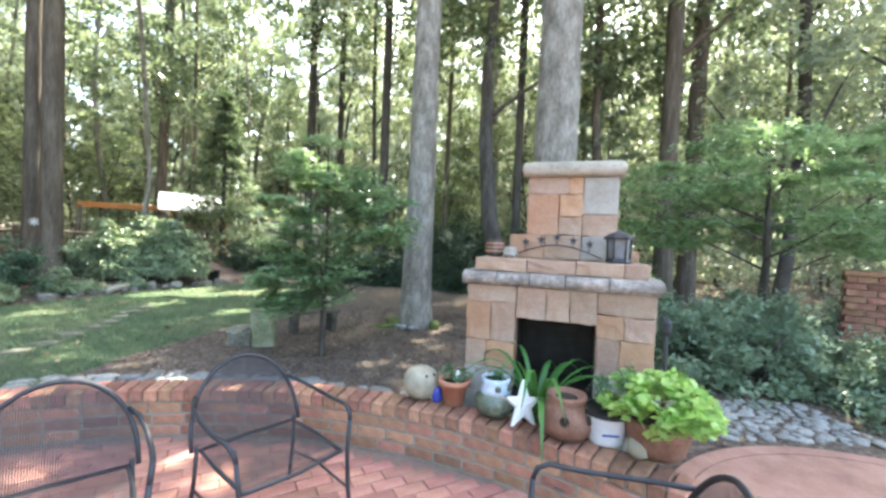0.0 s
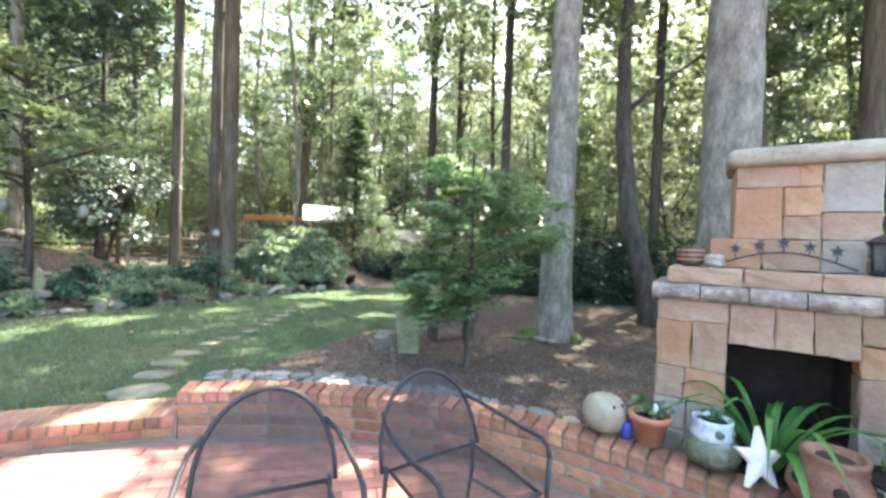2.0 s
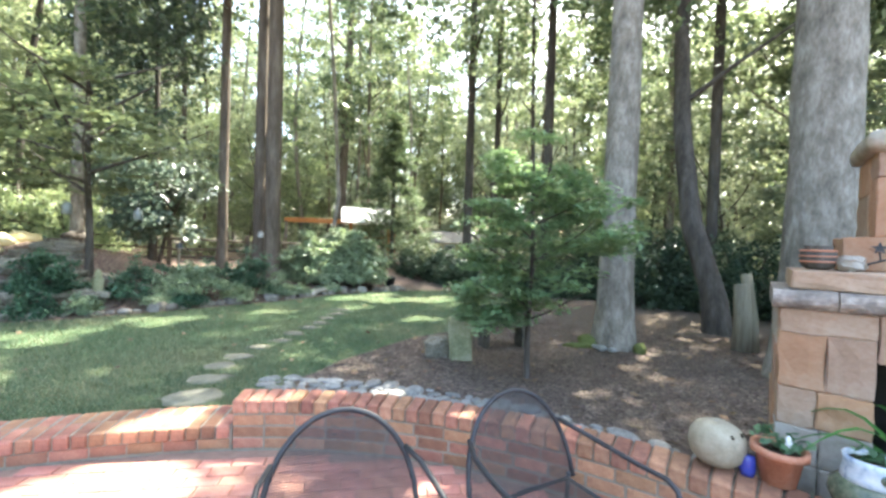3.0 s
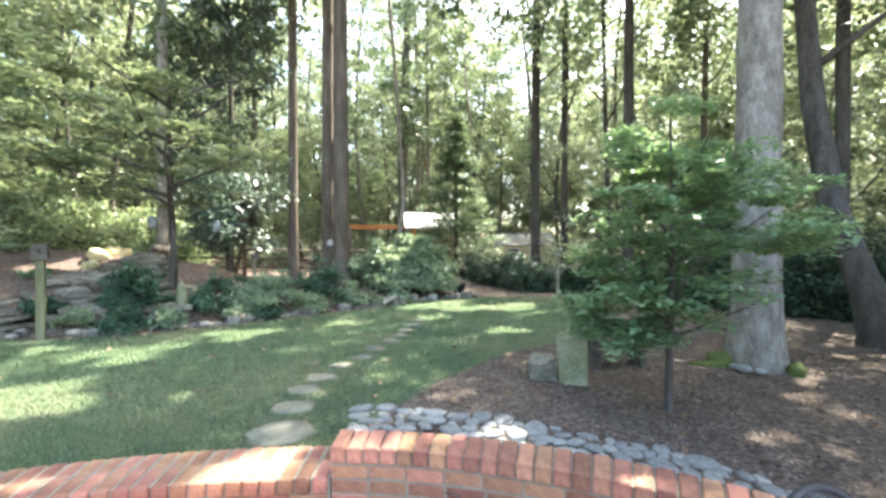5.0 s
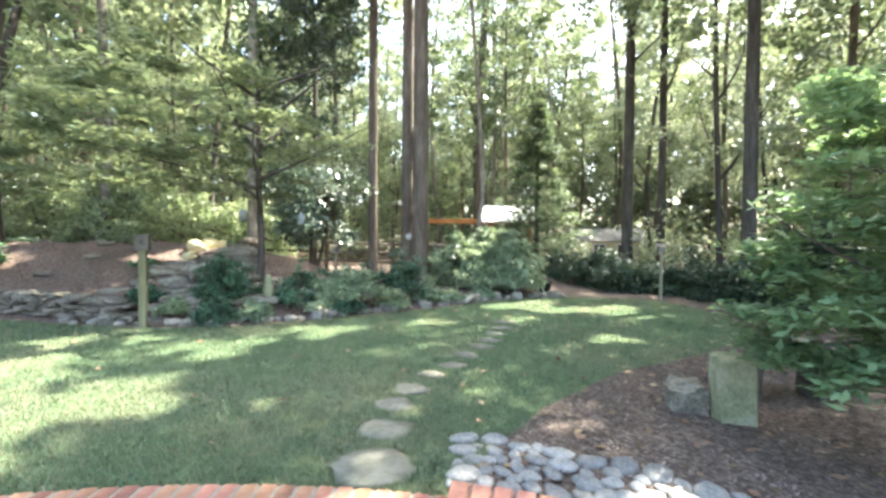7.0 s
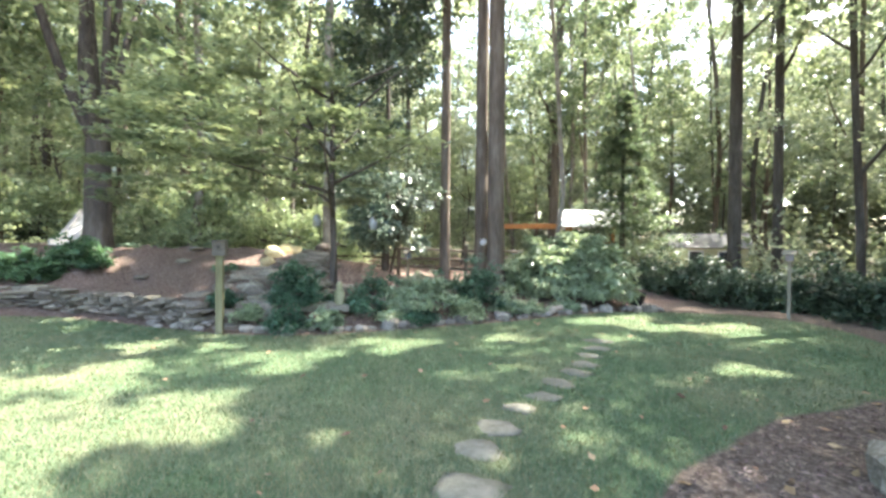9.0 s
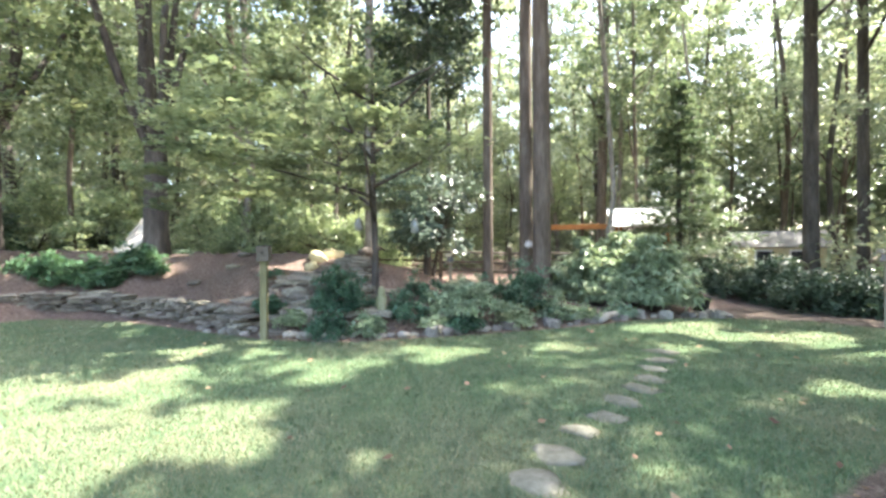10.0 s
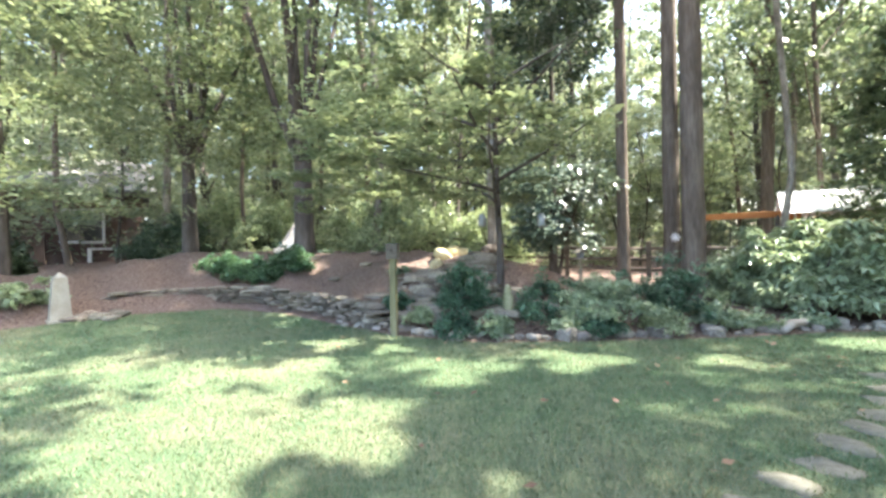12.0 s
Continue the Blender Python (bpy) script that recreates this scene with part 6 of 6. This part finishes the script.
for i in range(16):
    x, y = -11.5 + sr.uniform(-0.5, 0.3), -1.35 + sr.uniform(-0.35, 0.35)
    d = sr.uniform(0.15, 0.32)
    ob = new("rock", ROCKS[sr.randrange(8)])
    ob.matrix_world = pose(x, y, ground_z(x, y) + 0.1 * d, 0, 0, sr.uniform(0, 360)) @ Matrix.Diagonal((d * 1.2, d, d * 0.8, 1))
    tagged(ob, "grey rock piled beside the stone obelisk", "rock", "rocks by the obelisk")
stat = part("garden_statue", lathe([(0.09, 0), (0.1, 0.03), (0.06, 0.06), (0.075, 0.15), (0.085, 0.26), (0.05, 0.33), (0.055, 0.38), (0.04, 0.43), (0.01, 0.45)], 14, 0.15), MOSSY, smooth=True)
stat.matrix_world = pose(-8.35, 4.72, ground_z(-8.35, 4.72) - 0.01)
tagged(stat, "small weathered stone garden figure in the bed", "statue")
YELLOW_ROCK = material("yellow_stone", [(0.40, 0.32, 0.16), (0.52, 0.44, 0.25), (0.60, 0.54, 0.36)], 6, 0.9, 0.4, 50)
for x, y, d, s in [(-11.2, 4.75, 0.42, 1), (-11.4, 5.15, 0.5, 2), (-10.9, 4.5, 0.32, 3)]:
    ob = new("yellow_rock", stone_mesh("yellow_rock", 70 + s, YELLOW_ROCK, 0.7, 0.25))
    ob.matrix_world = pose(x, y, ground_z(x, y) + d * 0.22, 0, 0, 40 * s) @ Matrix.Diagonal((d, d * 0.8, d, 1))
    tagged(ob, "pale yellow boulder on top of the mound", "rock", "yellow rocks on the mound")
deer = [tube_arrays([(-0.28, 0, 0.3), (-0.1, 0, 0.33), (0.12, 0, 0.32), (0.26, 0, 0.34)], [0.07, 0.1, 0.1, 0.07], 8), tube_arrays([(0.24, 0, 0.34), (0.36, 0, 0.42), (0.48, 0, 0.40)], [0.06, 0.05, 0.03], 8)]
deer += [tube_arrays([(a, b, 0.3), (a, b, 0)], [0.035, 0.025], 6) for a in (-0.2, 0.2) for b in (-0.06, 0.06)]
v, f = merge(deer)
ob = new("animal_statue", mesh_of("animal_statue", v, f, BARK_DARK, True))
ob.matrix_world = pose(-11.4, 6.0, ground_z(-11.4, 6.0) - 0.01, 0, 0, 110)
tagged(ob, "dark metal animal figure standing on the mound", "statue")


def feeder(x, y, h, label):
    top = thing("bird_feeder", pose(x, y, ground_z(x, y) - 0.03), label, "bird feeder")
    part("pole", box(bmesh.new(), -0.03, 0.03, -0.03, 0.03, 0, h, 0.006), WOOD_GREY, top)
    part("tray", box(bmesh.new(), -0.11, 0.11, -0.10, 0.10, h, h + 0.025, 0.005), WOOD_GREY, top)
    part("hopper", box(bmesh.new(), -0.065, 0.065, -0.05, 0.05, h + 0.025, h + 0.17, 0.004), LAMP_GLASS, top)
    for s in (-1, 1):
        q = part("roof", box(bmesh.new(), -0.12, 0.12, -0.08, 0.08, 0, 0.015, 0.003), WOOD_GREY, top)
        q.matrix_local = pose(0, s * 0.055, h + 0.185, -s * 32, 0, 0)


feeder(-3.88, 12.4, 1.2, "wooden bird feeder on a pale post before the hedge")
feeder(-10.35, 7.6, 0.55, "small roofed bird feeder on a post")
ob = thing("black_pot", pose(-6.5, 11.45, ground_z(-6.5, 11.45)), "black plastic pot beside the rhododendron", "plant pot")
part("body", lathe([(0.13, 0), (0.18, 0.3), (0.2, 0.31), (0.2, 0.34), (0.17, 0.34), (0.16, 0.28)], 18), BLACK_PLASTIC, ob, smooth=True)
log = tube("driftwood", [(-0.6, 0, 0.06), (-0.2, 0.05, 0.10), (0.3, 0, 0.08), (0.65, 0.1, 0.05)], [0.05, 0.07, 0.06, 0.03], FIRE_PALE, None, 9, 0.1, random.Random(8))
log.matrix_world = pose(-7.0, 8.9, ground_z(-7.0, 8.9), 0, 0, 100)
tagged(log, "pale driftwood log lying in the flower bed", "log")
flake = thing("flower_ornament", pose(-9.55, 9.42, 1.32, 0, 0, 50), "white metal flower ornament fixed to a tree trunk", "ornament")
for i in range(4):
    arm = part("petal", box(bmesh.new(), -0.10, 0.10, -0.005, 0.005, -0.014, 0.014, 0.003), STAR_WHITE, flake)
    arm.matrix_local = pose(0, 0.003 * i, 0, 0, 45 * i, 0)
part("hub", lathe([(0.001, -0.012), (0.025, -0.008), (0.025, 0.012), (0.001, 0.014)], 12), STAR_WHITE, flake).matrix_local = pose(0, 0, 0, 90, 0, 0)
FEEDER_GLASS = material("clouded_glass", [(0.20, 0.22, 0.22), (0.34, 0.36, 0.35)], 8, 0.25, 0.03, spec=0.5)
for x, y, z in ((-9.75, 5.0, 1.55), (-9.0, 5.75, 1.5)):
    ob = thing("hanging_feeder", pose(x, y, z), "pale glass hanging feeder under the dogwood", "bird feeder", "feeders hanging in the dogwood")
    part("bottle", lathe([(0.03, 0), (0.075, 0.02), (0.075, 0.16), (0.04, 0.22), (0.02, 0.24)], 12), FEEDER_GLASS, ob, smooth=True)
    tube("cord", [(0, 0, 0.24), (0.01, 0, 0.7)], 0.004, IRON, ob, 5)

# ---- buildings and play set beyond ----
ROOF_WHITE = material("white_tarpaulin", [(0.68, 0.68, 0.66), (0.80, 0.80, 0.79)], 3, 0.6, 0.15, 30)
SHINGLE = material("grey_shingle", [(0.10, 0.097, 0.09), (0.19, 0.183, 0.17)], 5, 0.9, 0.5, 40, stretch=(1, 1, 3))
SIDING = material("cream_siding", [(0.42, 0.38, 0.22), (0.52, 0.48, 0.30)], 3, 0.8, 0.2, 30, stretch=(0.3, 0.3, 8))
GLASS_DARK = material("dark_window", [(0.015, 0.017, 0.02), (0.04, 0.045, 0.05)], 2, 0.08, 0.0, spec=0.6)
TRIM_WHITE = material("white_trim", [(0.62, 0.62, 0.60), (0.72, 0.72, 0.70)], 5, 0.6, 0.1)
gz_p = ground_z(-12.7, 18.5)
play = thing("play_set", pose(-12.3, 17.5, gz_p, 0, 0, -56), "wooden swing set with an orange beam and white roof", "play set")
part("beam", box(bmesh.new(), -0.06, 0.06, -2.7, 0.1, 1.86, 2.08, 0.01), WOOD_ORANGE, play)
for y in (-2.6, -0.05):
    for s in (-1, 1):
        tube("leg", [(0, y, 1.95), (s * 0.65, y - 0.1, 0)], 0.06, RAIL_WOOD, play, 6)
for x in (-1.1, 1.1):
    for y in (0.4, 2.4):
        part("post", box(bmesh.new(), x - 0.06, x + 0.06, y - 0.06, y + 0.06, 0, 2.0, 0.008), WOOD_ORANGE, play)
part("deck", box(bmesh.new(), -1.15, 1.15, 0.35, 2.45, 1.2, 1.28, 0.01), WOOD_ORANGE, play)
for s in (-1, 1):
    q = part("roof", box(bmesh.new(), -0.85, 0.85, -1.25, 1.25, -0.012, 0.012), ROOF_WHITE, play)
    q.matrix_local = pose(0.70 * s, 1.2, 2.3, 0, 28 * s, 0)
for y in (-2.2, -1.2):
    for s in (-1, 1):
        tube("swing_rope", [(0.0, y + 0.2 * s, 1.9), (0.0, y + 0.2 * s, 0.5)], 0.012, IRON, play, 5)
    part("swing_seat", box(bmesh.new(), -0.1, 0.1, y - 0.24, y + 0.24, 0.47, 0.5, 0.005), BLACK_PLASTIC, play)

gz_s = ground_z(-7.8, 22.0) - 0.25
shed = thing("shed", pose(-7.75, 22.2, gz_s, 0, 0, 20) @ Matrix.Diagonal((0.78, 0.85, 0.92, 1)), "small cream garden shed with a grey shingle roof", "shed")
bm = bmesh.new()
box(bm, -1.75, 1.75, -0.06, 0.06, 0, 0.75), box(bm, -1.75, -0.95, -0.06, 0.06, 0.75, 1.62), box(bm, -0.35, 0.45, -0.06, 0.06, 0.75, 1.62), box(bm, 1.0, 1.75, -0.06, 0.06, 0.75, 1.62)
box(bm, -0.95, -0.35, -0.06, 0.06, 1.4, 1.62), box(bm, 0.45, 1.0, -0.06, 0.06, 1.4, 1.62)
part("wall", bm, SIDING, shed)
for s in (-1, 1):
    part("wall", box(bmesh.new(), s * 1.75 - 0.05, s * 1.75 + 0.05, 0.06, 2.4, 0, 1.65), SIDING, shed)
part("wall", box(bmesh.new(), -1.75, 1.75, 2.4, 2.5, 0, 1.65), SIDING, shed)
for x0, x1 in ((-0.95, -0.35), (0.45, 1.0)):
    w = part("window", box(bmesh.new(), x0, x1, -0.02, 0.0, 0.75, 1.4), GLASS_DARK, shed)
    fr = bmesh.new()
    box(fr, x0 - 0.06, x0, -0.085, -0.061, 0.69, 1.46), box(fr, x1, x1 + 0.06, -0.085, -0.061, 0.69, 1.46), box(fr, x0, x1, -0.085, -0.061, 1.4, 1.46), box(fr, x0, x1, -0.085, -0.061, 0.69, 0.75)
    part("frame", fr, TRIM_WHITE, w)
for s in (-1, 1):
    q = part("roof", box(bmesh.new(), -2.0, 2.0, -0.86, 0.86, 0, 0.05), SHINGLE, shed)
    q.matrix_local = pose(0, 1.2 + s * 0.73, 1.92, -s * 25, 0, 0)

HOUSE_WALL = material("dark_house_brick", [(0.06, 0.042, 0.034), (0.12, 0.082, 0.065), (0.17, 0.12, 0.10)], 4, 0.9, 0.4, 50)
house = thing("house", pose(-22.7, -9.2, ground_z(-22.7, -9.2) - 0.1, 0, 0, 108), "neighbouring brick house half hidden by trees", "house")
part("wall", box(bmesh.new(), -5, 5, 0, 6, 0, 2.85), HOUSE_WALL, house)
for x in (1.9, 4.6):
    part("porch_post", box(bmesh.new(), x - 0.16, x + 0.16, -1.56, -1.24, 0, 2.75, 0.01), HOUSE_WALL, house)
part("porch_bench", box(box(box(bmesh.new(), 3.2, 4.2, -1.3, -0.9, 0.62, 0.70, 0.01), 3.2, 3.32, -1.3, -0.9, 0.0, 0.62), 4.08, 4.2, -1.3, -0.9, 0.0, 0.62), TRIM_WHITE, house, "white porch bench")
for s in (-1, 1):
    q = part("roof", box(bmesh.new(), -5.4, 5.4, -2.55, 2.55, 0, 0.12), SHINGLE, house)
    q.matrix_local = pose(0, 2.3 + s * 2.35, 3.72, -s * 22, 0, 0)
for x in (-3, 0, 3):
    w = part("window", box(bmesh.new(), x - 0.6, x + 0.6, -0.06, -0.02, 1.0, 2.2), GLASS_DARK, house)
    fr = bmesh.new()
    box(fr, x - 0.7, x - 0.6, -0.1, -0.061, 0.9, 2.3), box(fr, x + 0.6, x + 0.7, -0.1, -0.061, 0.9, 2.3), box(fr, x - 0.6, x + 0.6, -0.1, -0.061, 2.2, 2.3), box(fr, x - 0.6, x + 0.6, -0.1, -0.061, 0.9, 1.0)
    part("frame", fr, TRIM_WHITE, w)

# brick pier right of the fireplace
pier = thing("brick_pier", pose(5.05, 4.75, ground_z(5.05, 4.75) + 0.02, 0, 0, -42), "square red brick pier among the shrubs", "pier")
part("core", box(bmesh.new(), -0.19, 0.19, -0.19, 0.19, 0, 1.24), MORTAR, pier)
bmq = box(bmesh.new(), -0.098, 0.098, -0.048, 0.048, 0, 0.069, 0.005)
brick_mesh = bpy.data.meshes.new("brick")
bmq.to_mesh(brick_mesh)
bmq.free()
brick_mesh.materials.append(BRICK)
for c in range(16):
    for s in range(4):
        for k in (-1, 1):
            ob = new("brick", brick_mesh)
            ob.parent = pier
            ob.matrix_local = pose(0, 0, 0.02 + c * 0.078, 0, 0, 90 * s) @ pose(k * 0.103 + (0.04 if c % 2 else -0.04) * (1 if k > 0 else 1), -0.165, 0)
part("cap", box(bmesh.new(), -0.24, 0.24, -0.24, 0.24, 1.262, 1.32, 0.012), BRICK, pier)

# ---- grass, litter ----
gr = np.random.default_rng(123)
n_try = 420000
ang_ = gr.uniform(radians(5), radians(215), n_try)
rad_ = 0.9 + 10.5 * gr.uniform(0, 1, n_try) ** 1.3
bx, by = -3.0 + rad_ * np.cos(ang_), 1.7 + rad_ * np.sin(ang_)
BP = np.stack([bx, by], 1)
keep = polygon_distance(BP, LAWN) > 0.02
keep &= (np.hypot(bx - KX, by - KY) > KR + 0.37) | (bx > -3.05)
keep &= np.hypot(bx - CX, by - CY) > R + 0.2
for x, y, d in STONES:
    keep &= np.hypot(bx - x, by - y) > d * (0.46 if y < 4.2 else 0.32)
BP = BP[keep]
bz = heights(BP)
m_ = len(BP)
yaw_ = gr.uniform(0, 2 * np.pi, m_)
hgt = gr.uniform(0.015, 0.04, m_)
wid = gr.uniform(0.002, 0.0042, m_) * (1 + 0.12 * np.hypot(BP[:, 0] + 3, BP[:, 1] - 1.7))
lean_ = gr.uniform(0.2, 0.9, m_) * hgt
dirx, diry = np.cos(yaw_), np.sin(yaw_)
base_ = np.c_[BP, bz - 0.004]
gv = np.stack([base_ + np.c_[-diry * wid, dirx * wid, np.zeros(m_)], base_ + np.c_[diry * wid, -dirx * wid, np.zeros(m_)], base_ + np.c_[dirx * lean_, diry * lean_, hgt]], 1).reshape(-1, 3)
gm = bpy.data.meshes.new("grass")
gm.vertices.add(3 * m_), gm.loops.add(3 * m_), gm.polygons.add(m_)
gm.vertices.foreach_set("co", gv.astype(np.float32).ravel())
gm.loops.foreach_set("vertex_index", np.arange(3 * m_, dtype=np.int32))
gm.polygons.foreach_set("loop_start", np.arange(0, 3 * m_, 3, dtype=np.int32))
gm.polygons.foreach_set("loop_total", np.full(m_, 3, dtype=np.int32))
gm.materials.append(GRASS)
gm.update(calc_edges=True)
tagged(new("grass", gm), "short mown green lawn grass", "grass", kind="stuff")

lx, ly = gr.uniform(-11, 4, 2600), gr.uniform(2.2, 12, 2600)
LP = np.stack([lx, ly], 1)
ind = polygon_distance(LP, LAWN)
ok = (np.hypot(lx - CX, ly - CY) > R + 0.35) & ((ind < 0) | (gr.uniform(0, 1, 2600) < 0.14))
LP = LP[ok]
leaves("fallen_leaves", np.c_[LP, heights(LP) + 0.012 + 0.03 * (ind[ok] > 0)], 0.075, 0.045, LITTER, gr, 0.35, label="scattered dry fallen leaves")
tagged(bpy.data.objects["fallen_leaves"], category="leaf litter", kind="stuff")
cx_, cy_ = np.r_[gr.uniform(-3.4, 2.2, 26000), gr.uniform(-14.5, -6.5, 26000)], np.r_[gr.uniform(2.9, 8.5, 26000), gr.uniform(-1.0, 10.0, 26000)]
CP = np.stack([cx_, cy_], 1)
ok = (polygon_distance(CP, LAWN) < -0.03) & (np.hypot(cx_ - CX, cy_ - CY) > R + 0.25)
CP = CP[ok]
leaves("wood_chips", np.c_[CP, heights(CP) + 0.006], 0.04, 0.014, material("wood_chip", [(0.05, 0.036, 0.03), (0.14, 0.10, 0.082), (0.29, 0.225, 0.185)], 4, 0.95, 0, 20, island=0.6), gr, 0.5, label="dark shredded bark mulch")
tagged(bpy.data.objects["wood_chips"], category="mulch", kind="stuff")

# ---- bricks, last ----
CAP_STEP = math.degrees(0.094 / (R + 0.1))
cap_mesh = wedge_mesh("brick", R - 0.012, R + 0.215, CAP_STEP / 2 - 0.085, -0.088, 0, BRICK, 0.008)
brick_run(wall, cap_mesh, A_RIGHT, A_LEFT, CAP_STEP, WALL_TOP, 0.004, 0.6)
STEP_DEG = math.degrees(0.212 / R)
course_mesh = wedge_mesh("brick", R, R + 0.09, STEP_DEG / 2 - 0.1, 0, COURSE - 0.014, BRICK, 0.004)
for c in range(3):
    off = STEP_DEG / 2 if c % 2 else 0
    brick_run(wall, course_mesh, A_RIGHT + off, A_LEFT - (STEP_DEG - off) * 0.02, STEP_DEG, PATIO + 0.006 + c * COURSE, 0.003, 0.2)
K_STEP = math.degrees(0.094 / (KR + 0.1))
K_COURSE = math.degrees(0.212 / KR)
kerb_cap = wedge_mesh("brick", KR - 0.012, KR + 0.195, K_STEP / 2 - 0.05, -0.085, 0, BRICK, 0.008)
kerb_back = wedge_mesh("brick", KR + 0.203, KR + 0.375, K_STEP / 2 - 0.05, -0.085, 0, BRICK, 0.008)
kerb_course = wedge_mesh("brick", KR, KR + 0.09, K_COURSE / 2 - 0.06, 0, COURSE - 0.014, BRICK, 0.004)
brick_run(kerb, kerb_cap, K_START + 0.1, K_END, K_STEP, KERB_TOP, 0.004, 0.5, cx=KX, cy=KY)
brick_run(kerb, kerb_back, K_START + 0.1, K_END, K_STEP, KERB_TOP - 0.003, 0.004, 0.5, cx=KX, cy=KY)
brick_run(kerb, kerb_course, K_START + 0.1, K_END, K_COURSE, PATIO + 0.006, 0.003, 0.2, cx=KX, cy=KY)
# patio pavers in running bond, nearest the wall and kerb
bmp = box(bmesh.new(), -0.098, 0.098, -0.0475, 0.0475, -0.05, 0, 0.004)
paver_mesh = bpy.data.meshes.new("paver")
bmp.to_mesh(paver_mesh)
bmp.free()
paver_mesh.materials.append(PAVER)
rest = []
count = 0
for j in range(-42, 42):
    for i in range(-26, 24):
        u, v_ = i * 0.203 + (0.1 if j % 2 else 0), j * 0.102
        c_, s_ = math.cos(radians(28)), math.sin(radians(28))
        x, y = CX + u * c_ - v_ * s_, CY + u * s_ + v_ * c_
        wide = x < -2.9 and y > -1.2 and math.hypot(x - KX, y - KY) < KR - 0.07
        if math.hypot(x - CX, y - CY) > R - 0.07 and not wide:
            continue
        lift = rnd.uniform(-0.0025, 0.0025)
        if y > 1.35 + 0.25 * x * (x > -2) and y > 1.2 and x < 0.3 and count < 300 and math.hypot(x - CX, y - CY) > 2.35:
            ob = new("paver", paver_mesh)
            ob.parent = patio
            ob.matrix_world = pose(x, y, PATIO + lift, 0, 0, 28)
            count += 1
        else:
            rest.append((x, y, lift))
V, Fs = [], []
c_, s_ = math.cos(radians(28)), math.sin(radians(28))
for x, y, lift in rest:
    o = len(V)
    for z in (-0.05, 0):
        for a, b in ((-0.098, -0.0475), (0.098, -0.0475), (0.098, 0.0475), (-0.098, 0.0475)):
            V.append((x + a * c_ - b * s_, y + a * s_ + b * c_, PATIO + lift + z))
    Fs += [(o + 4, o + 5, o + 6, o + 7)] + [(o + k, o + (k + 1) % 4, o + 4 + (k + 1) % 4, o + 4 + k) for k in range(4)]
PAVER_REST = material("brick_paver_rest", [(0.27, 0.12, 0.09), (0.42, 0.19, 0.14), (0.50, 0.27, 0.21)], 5, 0.85, 0.35, 90, island=0.18)
ob = part_mesh("pavers", mesh_of("pavers", V, Fs, PAVER_REST), patio)
tagged(ob, kind="stuff")
